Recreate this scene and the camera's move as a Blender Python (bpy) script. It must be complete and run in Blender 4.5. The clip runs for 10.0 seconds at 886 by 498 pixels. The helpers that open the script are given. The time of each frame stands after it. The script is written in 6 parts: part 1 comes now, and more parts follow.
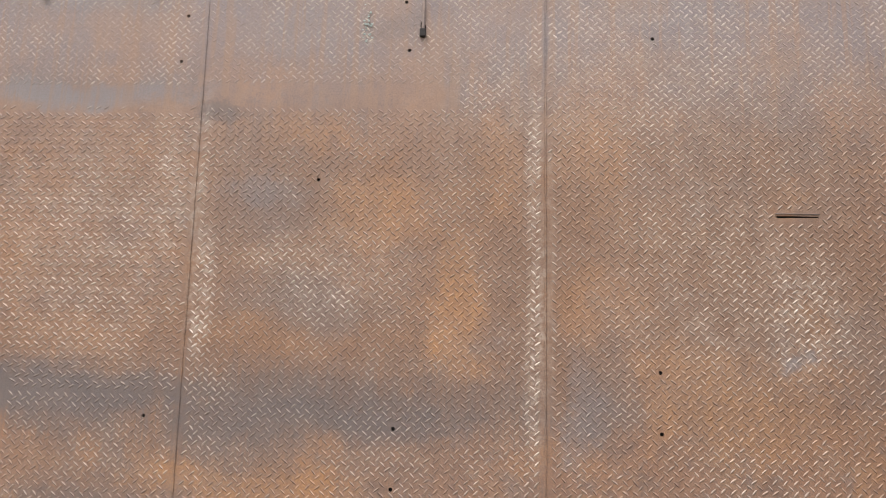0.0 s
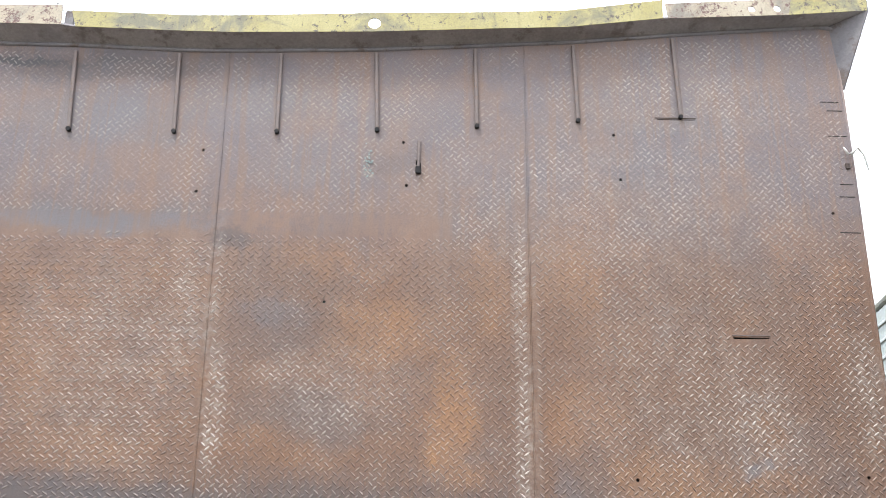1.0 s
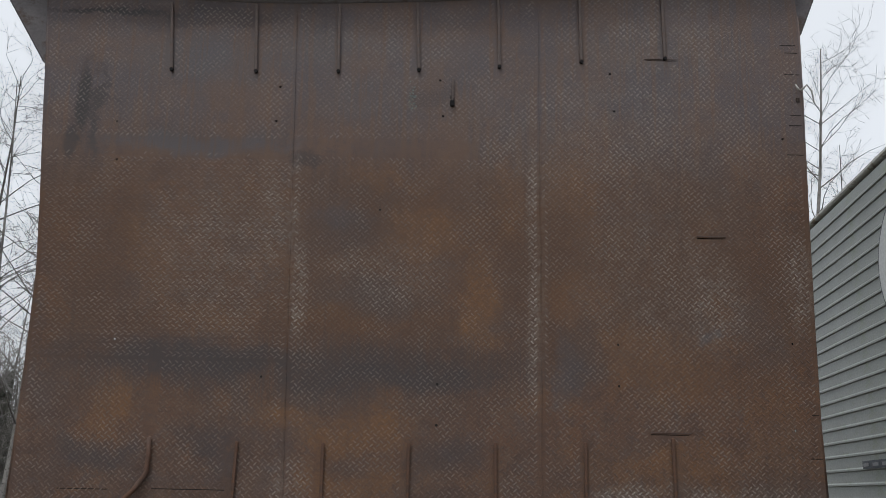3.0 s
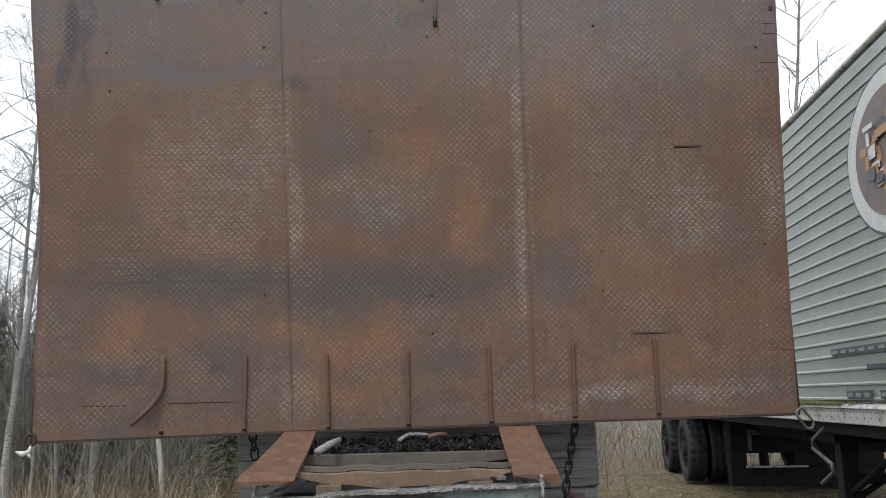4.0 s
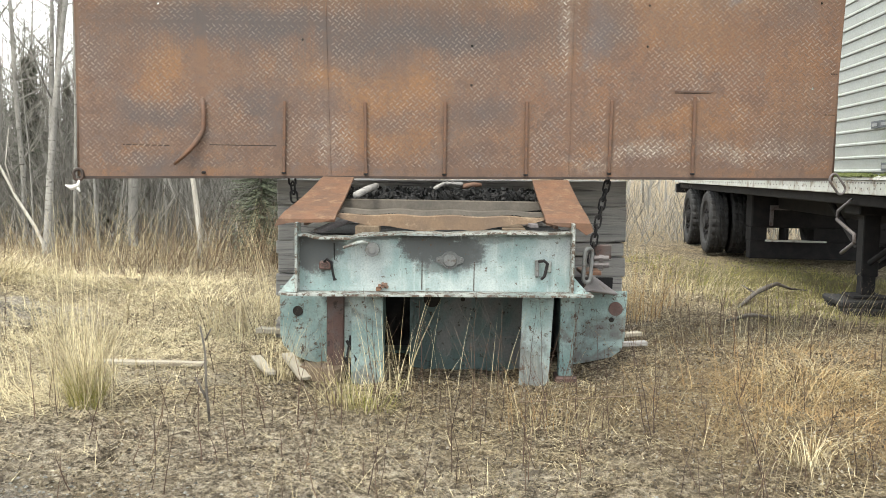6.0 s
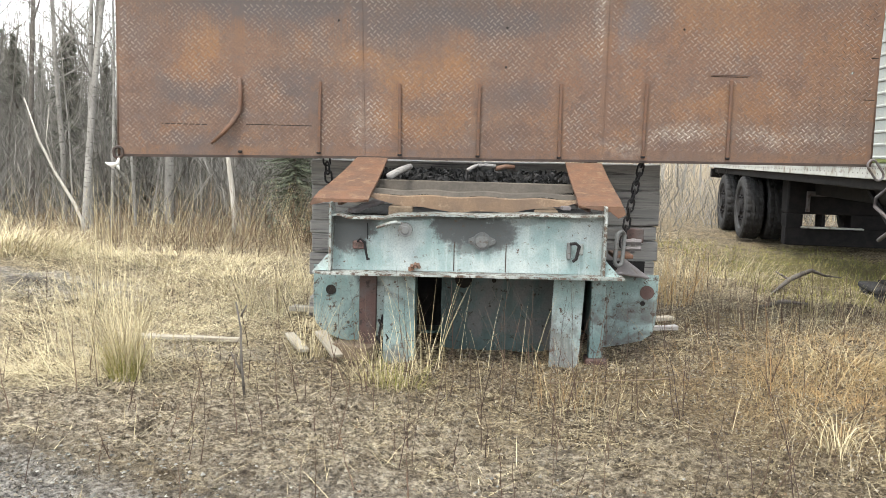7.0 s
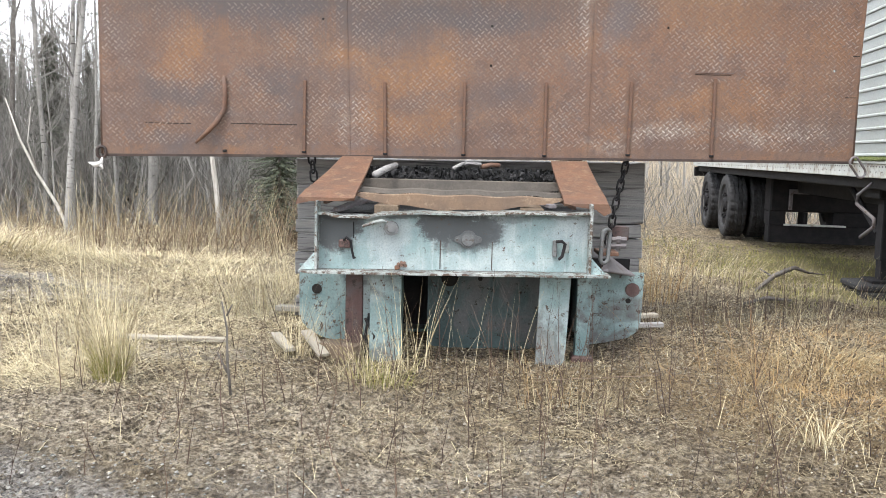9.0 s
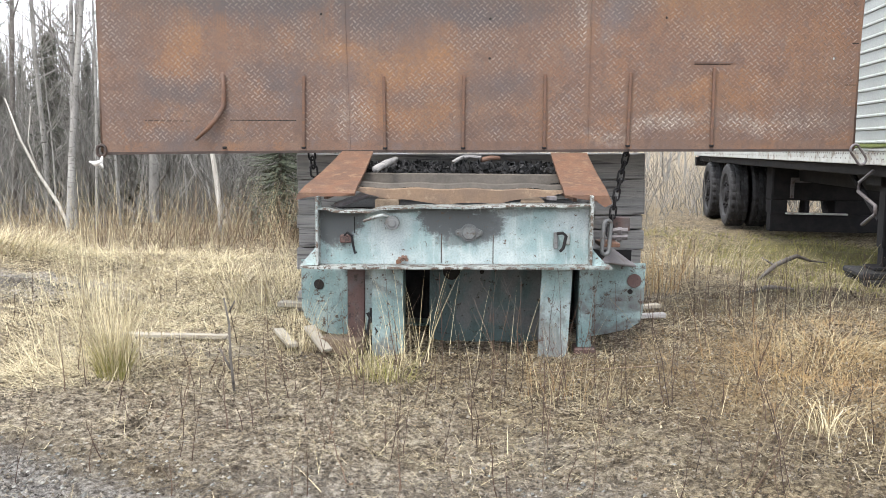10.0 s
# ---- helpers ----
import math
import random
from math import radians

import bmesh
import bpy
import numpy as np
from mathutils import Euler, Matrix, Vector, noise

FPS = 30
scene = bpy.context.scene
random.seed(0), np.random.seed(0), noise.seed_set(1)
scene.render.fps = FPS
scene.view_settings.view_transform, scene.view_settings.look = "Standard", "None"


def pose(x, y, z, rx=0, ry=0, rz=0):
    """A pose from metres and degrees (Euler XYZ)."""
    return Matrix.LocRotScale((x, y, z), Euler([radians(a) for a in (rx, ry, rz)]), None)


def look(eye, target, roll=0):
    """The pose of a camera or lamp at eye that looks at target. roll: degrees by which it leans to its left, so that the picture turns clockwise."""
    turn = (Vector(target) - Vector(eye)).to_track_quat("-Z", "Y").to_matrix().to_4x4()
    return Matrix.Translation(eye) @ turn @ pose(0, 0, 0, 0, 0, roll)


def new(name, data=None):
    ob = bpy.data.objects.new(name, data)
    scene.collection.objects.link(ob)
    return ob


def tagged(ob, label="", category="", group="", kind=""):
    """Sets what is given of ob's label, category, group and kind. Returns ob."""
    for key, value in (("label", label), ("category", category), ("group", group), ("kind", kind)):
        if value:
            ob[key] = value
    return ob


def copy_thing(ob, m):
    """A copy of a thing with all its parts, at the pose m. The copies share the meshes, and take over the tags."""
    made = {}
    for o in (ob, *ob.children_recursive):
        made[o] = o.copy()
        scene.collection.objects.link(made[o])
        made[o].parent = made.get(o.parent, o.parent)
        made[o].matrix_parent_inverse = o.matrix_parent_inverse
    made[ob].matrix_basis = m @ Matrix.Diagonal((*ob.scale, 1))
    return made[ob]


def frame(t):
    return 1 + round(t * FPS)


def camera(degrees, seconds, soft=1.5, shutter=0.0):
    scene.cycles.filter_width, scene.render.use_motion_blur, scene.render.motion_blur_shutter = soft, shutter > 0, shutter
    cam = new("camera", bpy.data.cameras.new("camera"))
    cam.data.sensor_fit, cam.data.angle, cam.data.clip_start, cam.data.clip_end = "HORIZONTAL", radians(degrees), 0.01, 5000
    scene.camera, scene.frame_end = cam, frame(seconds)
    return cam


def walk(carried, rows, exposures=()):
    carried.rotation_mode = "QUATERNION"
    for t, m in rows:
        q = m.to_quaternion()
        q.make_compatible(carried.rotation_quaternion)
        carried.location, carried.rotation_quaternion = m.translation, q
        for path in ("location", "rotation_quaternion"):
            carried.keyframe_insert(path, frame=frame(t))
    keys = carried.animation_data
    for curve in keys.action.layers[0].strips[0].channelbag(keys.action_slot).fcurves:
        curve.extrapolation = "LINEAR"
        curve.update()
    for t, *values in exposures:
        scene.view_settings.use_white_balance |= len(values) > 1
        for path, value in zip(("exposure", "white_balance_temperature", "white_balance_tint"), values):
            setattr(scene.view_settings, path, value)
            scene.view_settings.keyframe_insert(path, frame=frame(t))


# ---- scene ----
cam = camera(54.0, 10.0, 0.6)
PATH = [
    (0, (0.518, -3.297, 1.423), (0.383, -1.390, 2.010), 2.18),
    (0.5, (0.422, -3.493, 1.396), (0.425, -1.611, 2.074), -0.58),
    (1, (0.265, -3.653, 1.381), (0.287, -1.822, 2.187), 0.93),
    (1.5, (0.327, -3.916, 1.365), (0.275, -2.087, 2.174), 1.75),
    (2, (0.262, -4.213, 1.389), (0.209, -2.364, 2.149), 0.29),
    (2.2, (0.171, -4.319, 1.373), (0.173, -2.438, 2.054), 0.19),
    (3.3, (0.121, -4.800, 1.165), (0.125, -2.869, 1.684), 1.31),
    (3.5, (0.100, -4.844, 1.164), (0.108, -2.909, 1.667), -0.95),
    (4, (0.091, -4.927, 1.191), (0.1390, -2.9544, 1.5145), -1.33),
    (4.5, (0.063, -4.926, 1.175), (0.1223, -2.9322, 1.3184), -1.34),
    (5, (0.053, -4.918, 1.119), (0.0872, -2.9185, 1.0956), -0.62),
    (5.5, (0.030, -4.936, 1.090), (0.0636, -2.9396, 0.9807), 0.72),
    (5.7, (0.025, -4.935, 1.080), (0.0440, -2.9406, 0.9339), 0.65),
    (6.8, (0.015, -4.975, 1.062), (-0.0529, -2.9908, 0.8209), 1.94),
    (7, (0.016, -4.975, 1.067), (-0.0634, -2.9901, 0.8327), 1.53),
    (7.5, (0.014, -4.981, 1.072), (-0.0437, -2.9910, 0.8816), 2.25),
    (8, (0.014, -4.975, 1.070), (-0.0356, -2.9848, 0.8798), 1.91),
    (8.5, (0.009, -4.974, 1.064), (-0.0415, -2.9857, 0.8550), 1.81),
    (9, (0.010, -4.976, 1.060), (-0.0347, -2.9904, 0.8261), 1.36),
    (9.5, (0.007, -4.979, 1.060), (-0.0411, -2.9934, 0.8273), 1.31),
    (10, (0.016, -4.978, 1.059), (-0.0339, -2.9937, 0.8110), 0.48),
]
EXPOSURE = [(0, 1.24, 7250, 14), (0.5, 1.3, 6750, 12), (1.0, 1.4, 6300, 9), (1.5, 0.95, 6400, 10), (1.8, 0.52, 6500, 10), (2.0, -0.1, 6500, 10), (2.2, -0.65, 6500, 10), (3.3, -0.72, 6500, 10), (3.6, -0.5, 6500, 10),
            (4.2, 0.38, 6550, 9), (5.0, 1.05, 6900, 6), (5.5, 1.2, 7100, 5), (7.0, 1.25, 6900, 8), (8.0, 1.27, 6600, 10), (10, 1.28, 6550, 11)]
walk(cam, [(t, look(eye, target, roll)) for t, eye, target, roll in PATH], EXPOSURE)

# ---- sky and light: a bright overcast spring day ----
world = bpy.data.worlds.new("overcast_sky")
scene.world = world
world.use_nodes = True
wt = world.node_tree
wt.nodes.clear()
sky = wt.nodes.new("ShaderNodeTexSky")
sky.sky_type = "NISHITA"
sky.sun_disc = False
sky.sun_elevation = radians(62)
sky.sun_rotation = radians(212)
haze = wt.nodes.new("ShaderNodeMix")
haze.data_type = "RGBA"
haze.inputs[0].default_value = 0.86
haze.inputs[7].default_value = (10.5, 11.0, 11.6, 1)
back = wt.nodes.new("ShaderNodeBackground")
back.inputs[1].default_value = 0.14
wout = wt.nodes.new("ShaderNodeOutputWorld")
wt.links.new(sky.outputs[0], haze.inputs[6])
wt.links.new(haze.outputs[2], back.inputs[0])
wt.links.new(back.outputs[0], wout.inputs[0])
sun = new("sun", bpy.data.lights.new("sun", "SUN"))
sun.data.energy, sun.data.angle, sun.data.color = 1.9, radians(12), (1.0, 0.96, 0.9)
sun.matrix_world = look((-2.5, -4.0, 9.0), (0, 0, 0))


# ---- small tools ----
def rnd(a, b):
    return random.uniform(a, b)


def thing(name, label, category, m=None, group="", kind=""):
    ob = new(name)
    ob.empty_display_size = 0.1
    if m is not None:
        ob.matrix_world = m
    return tagged(ob, label, category, group, kind)


def mesh_of(bm, name, smooth=False):
    me = bpy.data.meshes.new(name)
    bmesh.ops.recalc_face_normals(bm, faces=bm.faces)
    bm.to_mesh(me)
    bm.free()
    if smooth:
        me.shade_smooth()
    return me


def part(name, bm, material, parent=None, label="", kind="", smooth=False):
    me = mesh_of(bm, name, smooth)
    me.materials.append(material)
    ob = new(name, me)
    ob.parent = parent
    return tagged(ob, label, "", "", kind)


def raw(name, verts, faces, material, parent=None, label="", kind="", smooth=False):
    me = bpy.data.meshes.new(name)
    me.from_pydata(verts, [], faces)
    me.materials.append(material)
    if smooth:
        me.shade_smooth()
    ob = new(name, me)
    ob.parent = parent
    return tagged(ob, label, "", "", kind)


def again(ob, name, parent, m):
    o = new(name, ob.data)
    o.parent = parent
    o.matrix_local = m
    return o


def hexa(bm, pts):
    """Eight corners: four of the bottom going round, then four of the top."""
    v = [bm.verts.new(p) for p in pts]
    for f in ((0, 3, 2, 1), (4, 5, 6, 7), (0, 1, 5, 4), (1, 2, 6, 5), (2, 3, 7, 6), (3, 0, 4, 7)):
        bm.faces.new([v[i] for i in f])
    return v


def box(bm, x0, x1, y0, y1, z0, z1, m=None):
    pts = [Vector(p) for p in ((x0, y0, z0), (x1, y0, z0), (x1, y1, z0), (x0, y1, z0), (x0, y0, z1), (x1, y0, z1), (x1, y1, z1), (x0, y1, z1))]
    return hexa(bm, [m @ p if m is not None else p for p in pts])


def soften(bm, width=0.004, seg=1):
    bmesh.ops.bevel(bm, geom=list(bm.edges), offset=width, segments=seg, affect="EDGES", clamp_overlap=True)


def boxed(x0, x1, y0, y1, z0, z1, width=0.004, m=None):
    bm = bmesh.new()
    box(bm, x0, x1, y0, y1, z0, z1, m)
    if width:
        soften(bm, width)
    return bm


def tube(bm, pts, radii, seg=8, caps=True):
    """A round bar along points, with a radius at each."""
    pts = [Vector(p) for p in pts]
    if not hasattr(radii, "__len__"):
        radii = [radii] * len(pts)
    rings = []
    side = None
    for i, p in enumerate(pts):
        d = (pts[min(i + 1, len(pts) - 1)] - pts[max(i - 1, 0)]).normalized()
        if side is None or abs(side.dot(d)) > 0.95:
            side = d.orthogonal().normalized()
        side = (side - d * side.dot(d)).normalized()
        up = d.cross(side)
        rings.append([bm.verts.new(p + (side * math.cos(a) + up * math.sin(a)) * radii[i]) for a in (2 * math.pi * k / seg for k in range(seg))])
    for a, b in zip(rings, rings[1:]):
        for k in range(seg):
            bm.faces.new((a[k], a[(k + 1) % seg], b[(k + 1) % seg], b[k]))
    if caps:
        bm.faces.new(rings[0][::-1])
        bm.faces.new(rings[-1])


def ring_pts(cx, cz, r, n=12, rz=None):
    return [(cx + r * math.cos(2 * math.pi * k / n), cz + (rz or r) * math.sin(2 * math.pi * k / n)) for k in range(n)]


def sheet(outline, holes, y, thick):
    """A plate in the xz plane with its front at y, with holes through it."""
    bm = bmesh.new()
    edges = []
    for loop in (outline, *holes):
        vs = [bm.verts.new((px, y, pz)) for px, pz in loop]
        for a, b in zip(vs, vs[1:] + vs[:1]):
            edges.append(bm.edges.new((a, b)))
    bmesh.ops.triangle_fill(bm, use_beauty=True, use_dissolve=False, edges=edges)
    got = bmesh.ops.extrude_face_region(bm, geom=list(bm.faces))
    bmesh.ops.translate(bm, verts=[g for g in got["geom"] if isinstance(g, bmesh.types.BMVert)], vec=(0, thick, 0))
    return bm


def torus_link(bm, m, length, width, r, n=14, seg=6):
    """A closed chain link: a round bar bent to a long loop."""
    half = (length - width) / 2
    loop = []
    for k in range(n):
        a = 2 * math.pi * k / n
        loop.append(Vector((width / 2 * math.cos(a), 0, width / 2 * math.sin(a) + (half if math.sin(a) > 0 else -half))))
    rings = []
    for k, p in enumerate(loop):
        d = (loop[(k + 1) % n] - loop[k - 1]).normalized()
        out = Vector((d.z, 0, -d.x))
        rings.append([bm.verts.new(m @ (p + out * r * math.cos(b) + Vector((0, r * math.sin(b), 0)))) for b in (2 * math.pi * j / seg for j in range(seg))])
    for k in range(n):
        a, b = rings[k], rings[(k + 1) % n]
        for j in range(seg):
            bm.faces.new((a[j], a[(j + 1) % seg], b[(j + 1) % seg], b[j]))


# ---- materials ----
class Nodes:
    """A material's node tree with short calls."""

    def __init__(self, name):
        self.mat = bpy.data.materials.new(name)
        self.mat.use_nodes = True
        self.t = self.mat.node_tree
        self.bsdf = self.t.nodes["Principled BSDF"]
        self.coord = self.t.nodes.new("ShaderNodeTexCoord").outputs["Object"]

    def put(self, socket, value):
        if hasattr(value, "is_linked"):
            self.t.links.new(value, socket)
        else:
            socket.default_value = value

    def noise(self, scale, detail=4, rough=0.6, vec=None, stretch=None, out=0, distort=0.0):
        v = vec or self.coord
        if stretch:
            v = self.vmath("MULTIPLY", v, stretch)
        n = self.t.nodes.new("ShaderNodeTexNoise")
        n.inputs["Scale"].default_value, n.inputs["Detail"].default_value, n.inputs["Roughness"].default_value = scale, detail, rough
        n.inputs["Distortion"].default_value = distort
        self.t.links.new(v, n.inputs["Vector"])
        return n.outputs[out]

    def vmath(self, op, a, b=None, out=0):
        n = self.t.nodes.new("ShaderNodeVectorMath")
        n.operation = op
        self.put(n.inputs[0], a)
        if b is not None:
            self.put(n.inputs[1], b)
        return n.outputs["Value" if op in ("LENGTH", "DOT_PRODUCT") else "Vector"]

    def math(self, op, a, b=0.0, clamp=False):
        n = self.t.nodes.new("ShaderNodeMath")
        n.operation, n.use_clamp = op, clamp
        self.put(n.inputs[0], a)
        self.put(n.inputs[1], b)
        return n.outputs[0]

    def span(self, v, a, b, c=0.0, d=1.0, smooth=True):
        n = self.t.nodes.new("ShaderNodeMapRange")
        n.interpolation_type = "SMOOTHSTEP" if smooth else "LINEAR"
        self.put(n.inputs[0], v)
        for k, q in zip((1, 2, 3, 4), (a, b, c, d)):
            n.inputs[k].default_value = q
        return n.outputs[0]

    def mix(self, f, a, b, blend="MIX"):
        n = self.t.nodes.new("ShaderNodeMix")
        n.data_type, n.blend_type = "RGBA", blend
        self.put(n.inputs[0], f)
        for k, q in ((6, a), (7, b)):
            self.put(n.inputs[k], (*q, 1) if isinstance(q, tuple) and len(q) == 3 else q)
        return n.outputs[2]

    def ramp(self, f, stops):
        n = self.t.nodes.new("ShaderNodeValToRGB")
        el = n.color_ramp.elements
        while len(el) < len(stops):
            el.new(0.5)
        for e, (p, col) in zip(el, stops):
            e.position, e.color = p, (*col, 1)
        self.t.links.new(f, n.inputs[0])
        return n.outputs[0]

    def island(self):
        return self.t.nodes.new("ShaderNodeNewGeometry").outputs["Random Per Island"]

    def per_object(self):
        return self.t.nodes.new("ShaderNodeObjectInfo").outputs["Random"]

    def axis(self, k):
        n = self.t.nodes.new("ShaderNodeSeparateXYZ")
        self.t.links.new(self.coord, n.inputs[0])
        return n.outputs[k]

    def blob(self, centre, radius, vec, strength=1.0, soft=0.45):
        d = self.vmath("SUBTRACT", vec, (centre[0], 0, centre[1]))
        d = self.vmath("MULTIPLY", d, (1 / radius[0], 0, 1 / radius[1]))
        return self.span(self.vmath("LENGTH", d), 1.25, soft, 0.0, strength)

    def ragged(self, centre, radius, vec, strength, grain, lo=0.15, hi=1.15):
        """A stain with a torn outline."""
        m = self.math("ADD", self.blob(centre, radius, vec, 1.0, 0.1), self.math("MULTIPLY", self.math("SUBTRACT", grain, 0.5), 1.5))
        return self.math("MULTIPLY", self.span(m, lo, hi, 0.0, strength), self.blob(centre, (radius[0] * 1.35, radius[1] * 1.35), vec, 1.0, 0.45))

    def bump(self, height, strength=0.3, distance=0.01):
        n = self.t.nodes.new("ShaderNodeBump")
        n.inputs["Strength"].default_value, n.inputs["Distance"].default_value = strength, distance
        self.t.links.new(height, n.inputs["Height"])
        self.t.links.new(n.outputs[0], self.bsdf.inputs["Normal"])

    def done(self, color, rough=0.7, metal=0.0, spec=0.5, gain=0.8):
        if hasattr(color, "is_linked"):
            color = self.mix(1.0, color, (gain, gain, gain), "MULTIPLY")
        self.put(self.bsdf.inputs["Base Color"], (*color, 1) if isinstance(color, tuple) else color)
        self.put(self.bsdf.inputs["Roughness"], rough)
        self.put(self.bsdf.inputs["Metallic"], metal)
        self.bsdf.inputs["Specular IOR Level"].default_value = spec
        return self.mat


def plain(name, a, b, scale=8, rough=0.75, metal=0.0, bump=0.3, bscale=60, stretch=None, third=None, spec=0.4):
    """Two colours over a coarse and a fine noise, with a fine relief."""
    n = Nodes(name)
    f = n.span(n.noise(scale, 5, 0.65, stretch=stretch), 0.35, 0.65)
    col = n.mix(f, a, b)
    if third:
        col = n.mix(n.span(n.noise(scale * 2.7, 6, 0.7, stretch=stretch), 0.52, 0.66), col, third)
    fine = n.noise(bscale, 5, 0.7, stretch=stretch)
    col = n.mix(n.span(fine, 0.3, 0.7, 0.0, 0.35), col, (a[0] * 0.5, a[1] * 0.5, a[2] * 0.5))
    n.bump(fine, bump, 0.004)
    return n.done(col, rough, metal, spec)


def rusted(name, lug):
    """Rust of the tread plate: warm and grey fields, orange bloom, dark soot, painted shade under the top edge, pale
    wear on the lugs.
    """
    n = Nodes(name)
    wob = n.vmath("SUBTRACT", n.noise(2.6, 6, 0.7, out=1), (0.5, 0.5, 0.5))
    p = n.vmath("ADD", n.coord, n.vmath("MULTIPLY", wob, (0.6, 0, 0.4)))
    tight = n.vmath("ADD", n.coord, n.vmath("MULTIPLY", wob, (0.09, 0, 0.3)))
    grain = n.noise(17, 7, 0.8)
    wide = n.noise(1.3, 6, 0.65)
    fleck = n.math("MULTIPLY", n.span(n.noise(34, 6, 0.8), 0.38, 0.60, 0.5, 1.0), n.span(n.noise(5, 4, 0.7, stretch=(4, 1, 1)), 0.35, 0.6, 0.6, 1.0))
    col = n.ramp(wide, [(0.40, (0.158, 0.102, 0.079)), (0.5, (0.182, 0.106, 0.073)), (0.60, (0.210, 0.112, 0.069))])
    col = n.mix(n.span(n.noise(5.2, 7, 0.72), 0.49, 0.60, 0, 0.5), col, (0.216, 0.145, 0.105))
    col = n.mix(n.span(n.noise(3.4, 7, 0.7, distort=0.6), 0.51, 0.62, 0, 0.7), col, (0.255, 0.130, 0.066))
    col = n.mix(n.span(n.noise(2.3, 7, 0.68, distort=0.4), 0.51, 0.64, 0, 0.55), col, (0.148, 0.115, 0.106))
    col = n.mix(n.span(n.noise(8, 7, 0.75, distort=0.4), 0.50, 0.61, 0, 0.65), col, (0.118, 0.072, 0.058))
    col = n.mix(n.span(n.noise(30, 6, 0.78), 0.50, 0.62, 0, 0.5), col, (0.105, 0.066, 0.054))
    col = n.mix(n.span(n.noise(12, 6, 0.75), 0.52, 0.62, 0, 0.4), col, (0.148, 0.124, 0.122))
    warm = n.math("MULTIPLY", n.span(n.axis(2), 1.9, 2.5, 0.0, 1.0), n.span(n.axis(2), 3.0, 3.5, 1.0, 0.0))
    col = n.mix(n.math("MULTIPLY", warm, n.span(n.noise(1.9, 5, 0.65), 0.35, 0.6, 0.2, 0.65)), col, (0.152, 0.074, 0.036))
    high = n.span(n.axis(2), 3.15, 3.8, 0.0, 0.8)
    tone = n.ramp(n.noise(2.6, 6, 0.7), [(0.42, (0.152, 0.138, 0.156)), (0.5, (0.170, 0.141, 0.146)), (0.58, (0.195, 0.142, 0.128))])
    col = n.mix(high, col, tone)
    for c, r, s in (((-1.2, 3.92), (0.6, 0.22), 0.7), ((-0.5, 4.0), (0.5, 0.2), 0.5), ((-1.2, 3.42), (0.75, 0.09), 0.95), ((-0.3, 3.7), (0.3, 0.2), 0.5), ((1.2, 4.0), (0.7, 0.2), 0.35), ((-0.4, 3.02), (0.25, 0.12), 0.5), ((1.55, 2.42), (0.12, 0.08), 0.8), ((0.82, 2.2), (0.12, 0.3), 0.6)):
        col = n.mix(n.ragged(c, r, p, s, grain), col, (0.152, 0.146, 0.160))
    streak = n.span(n.noise(3, 4, 0.65, stretch=(7, 1, 0.35)), 0.5, 0.6, 0.0, 0.55)
    col = n.mix(n.math("MULTIPLY", streak, n.span(n.axis(2), 2.9, 3.5, 0.25, 1.0)), col, (0.215, 0.130, 0.088))
    for c, r, s in (((-1.55, 1.99), (0.17, 0.2), 0.85), ((-1.5, 2.05), (0.07, 0.12), 0.6), ((-0.22, 1.87), (0.40, 0.17), 0.85), ((-0.12, 1.92), (0.12, 0.10), 0.5), ((-0.72, 1.97), (0.2, 0.1), 0.6), ((-0.5, 1.94), (0.3, 0.12), 0.6), ((-1.1, 2.0), (0.3, 0.1), 0.2), ((0.35, 2.55), (0.14, 0.42), 0.95), ((-0.25, 3.25), (0.3, 0.12), 0.5), ((0.5, 3.12), (0.14, 0.3), 0.5), ((-1.35, 2.75), (0.2, 0.3), 0.35), ((0.9, 2.6), (0.2, 0.25), 0.4), ((-0.3, 2.5), (0.4, 0.12), 0.4),
                    ((0.05, 2.95), (0.32, 0.2), 0.75), ((-0.3, 1.62), (0.4, 0.16), 0.75), ((-1.49, 2.89), (0.14, 0.2), 0.4), ((1.2, 2.3), (0.42, 0.24), 0.65),
                    ((1.5, 2.15), (0.34, 0.2), 0.5), ((1.95, 1.95), (0.25, 0.4), 0.45), ((-1.1, 2.45), (0.3, 0.12), 0.35), ((0.9, 3.2), (0.2, 0.4), 0.5), ((1.35, 1.75), (0.6, 0.14), 0.6)):
        col = n.mix(n.math("MULTIPLY", n.ragged(c, r, p, s, grain, 0.0, 1.3), fleck), col, (0.325, 0.158, 0.062))
    for c, r, s in (((-1.79, 3.62), (0.045, 0.42), 1.0), ((-1.81, 3.5), (0.04, 0.3), 0.9), ((-1.77, 3.66), (0.12, 0.05), 0.7), ((-1.62, 1.76), (0.28, 0.12), 0.6), ((-0.98, 1.80), (0.16, 0.16), 0.55), ((-1.15, 2.22), (0.75, 0.17), 0.9), ((-0.1, 2.17), (0.9, 0.14), 0.85), ((-1.55, 1.78), (0.32, 0.1), 0.5),
                    ((-1.05, 1.84), (0.18, 0.15), 0.6), ((0.2, 1.78), (0.28, 0.14), 0.55), ((-0.28, 1.75), (0.16, 0.1), 0.45), ((-0.3, 2.95), (0.35, 0.22), 0.45),
                    ((-0.2, 2.6), (0.45, 0.16), 0.5), ((0.85, 2.25), (0.12, 0.25), 0.4), ((-1.2, 3.45), (0.9, 0.1), 0.3), ((-1.5, 1.5), (0.5, 0.07), 0.6), ((0.05, 3.75), (0.2, 0.1), 0.35), ((0.95, 2.3), (0.1, 0.4), 0.4)):
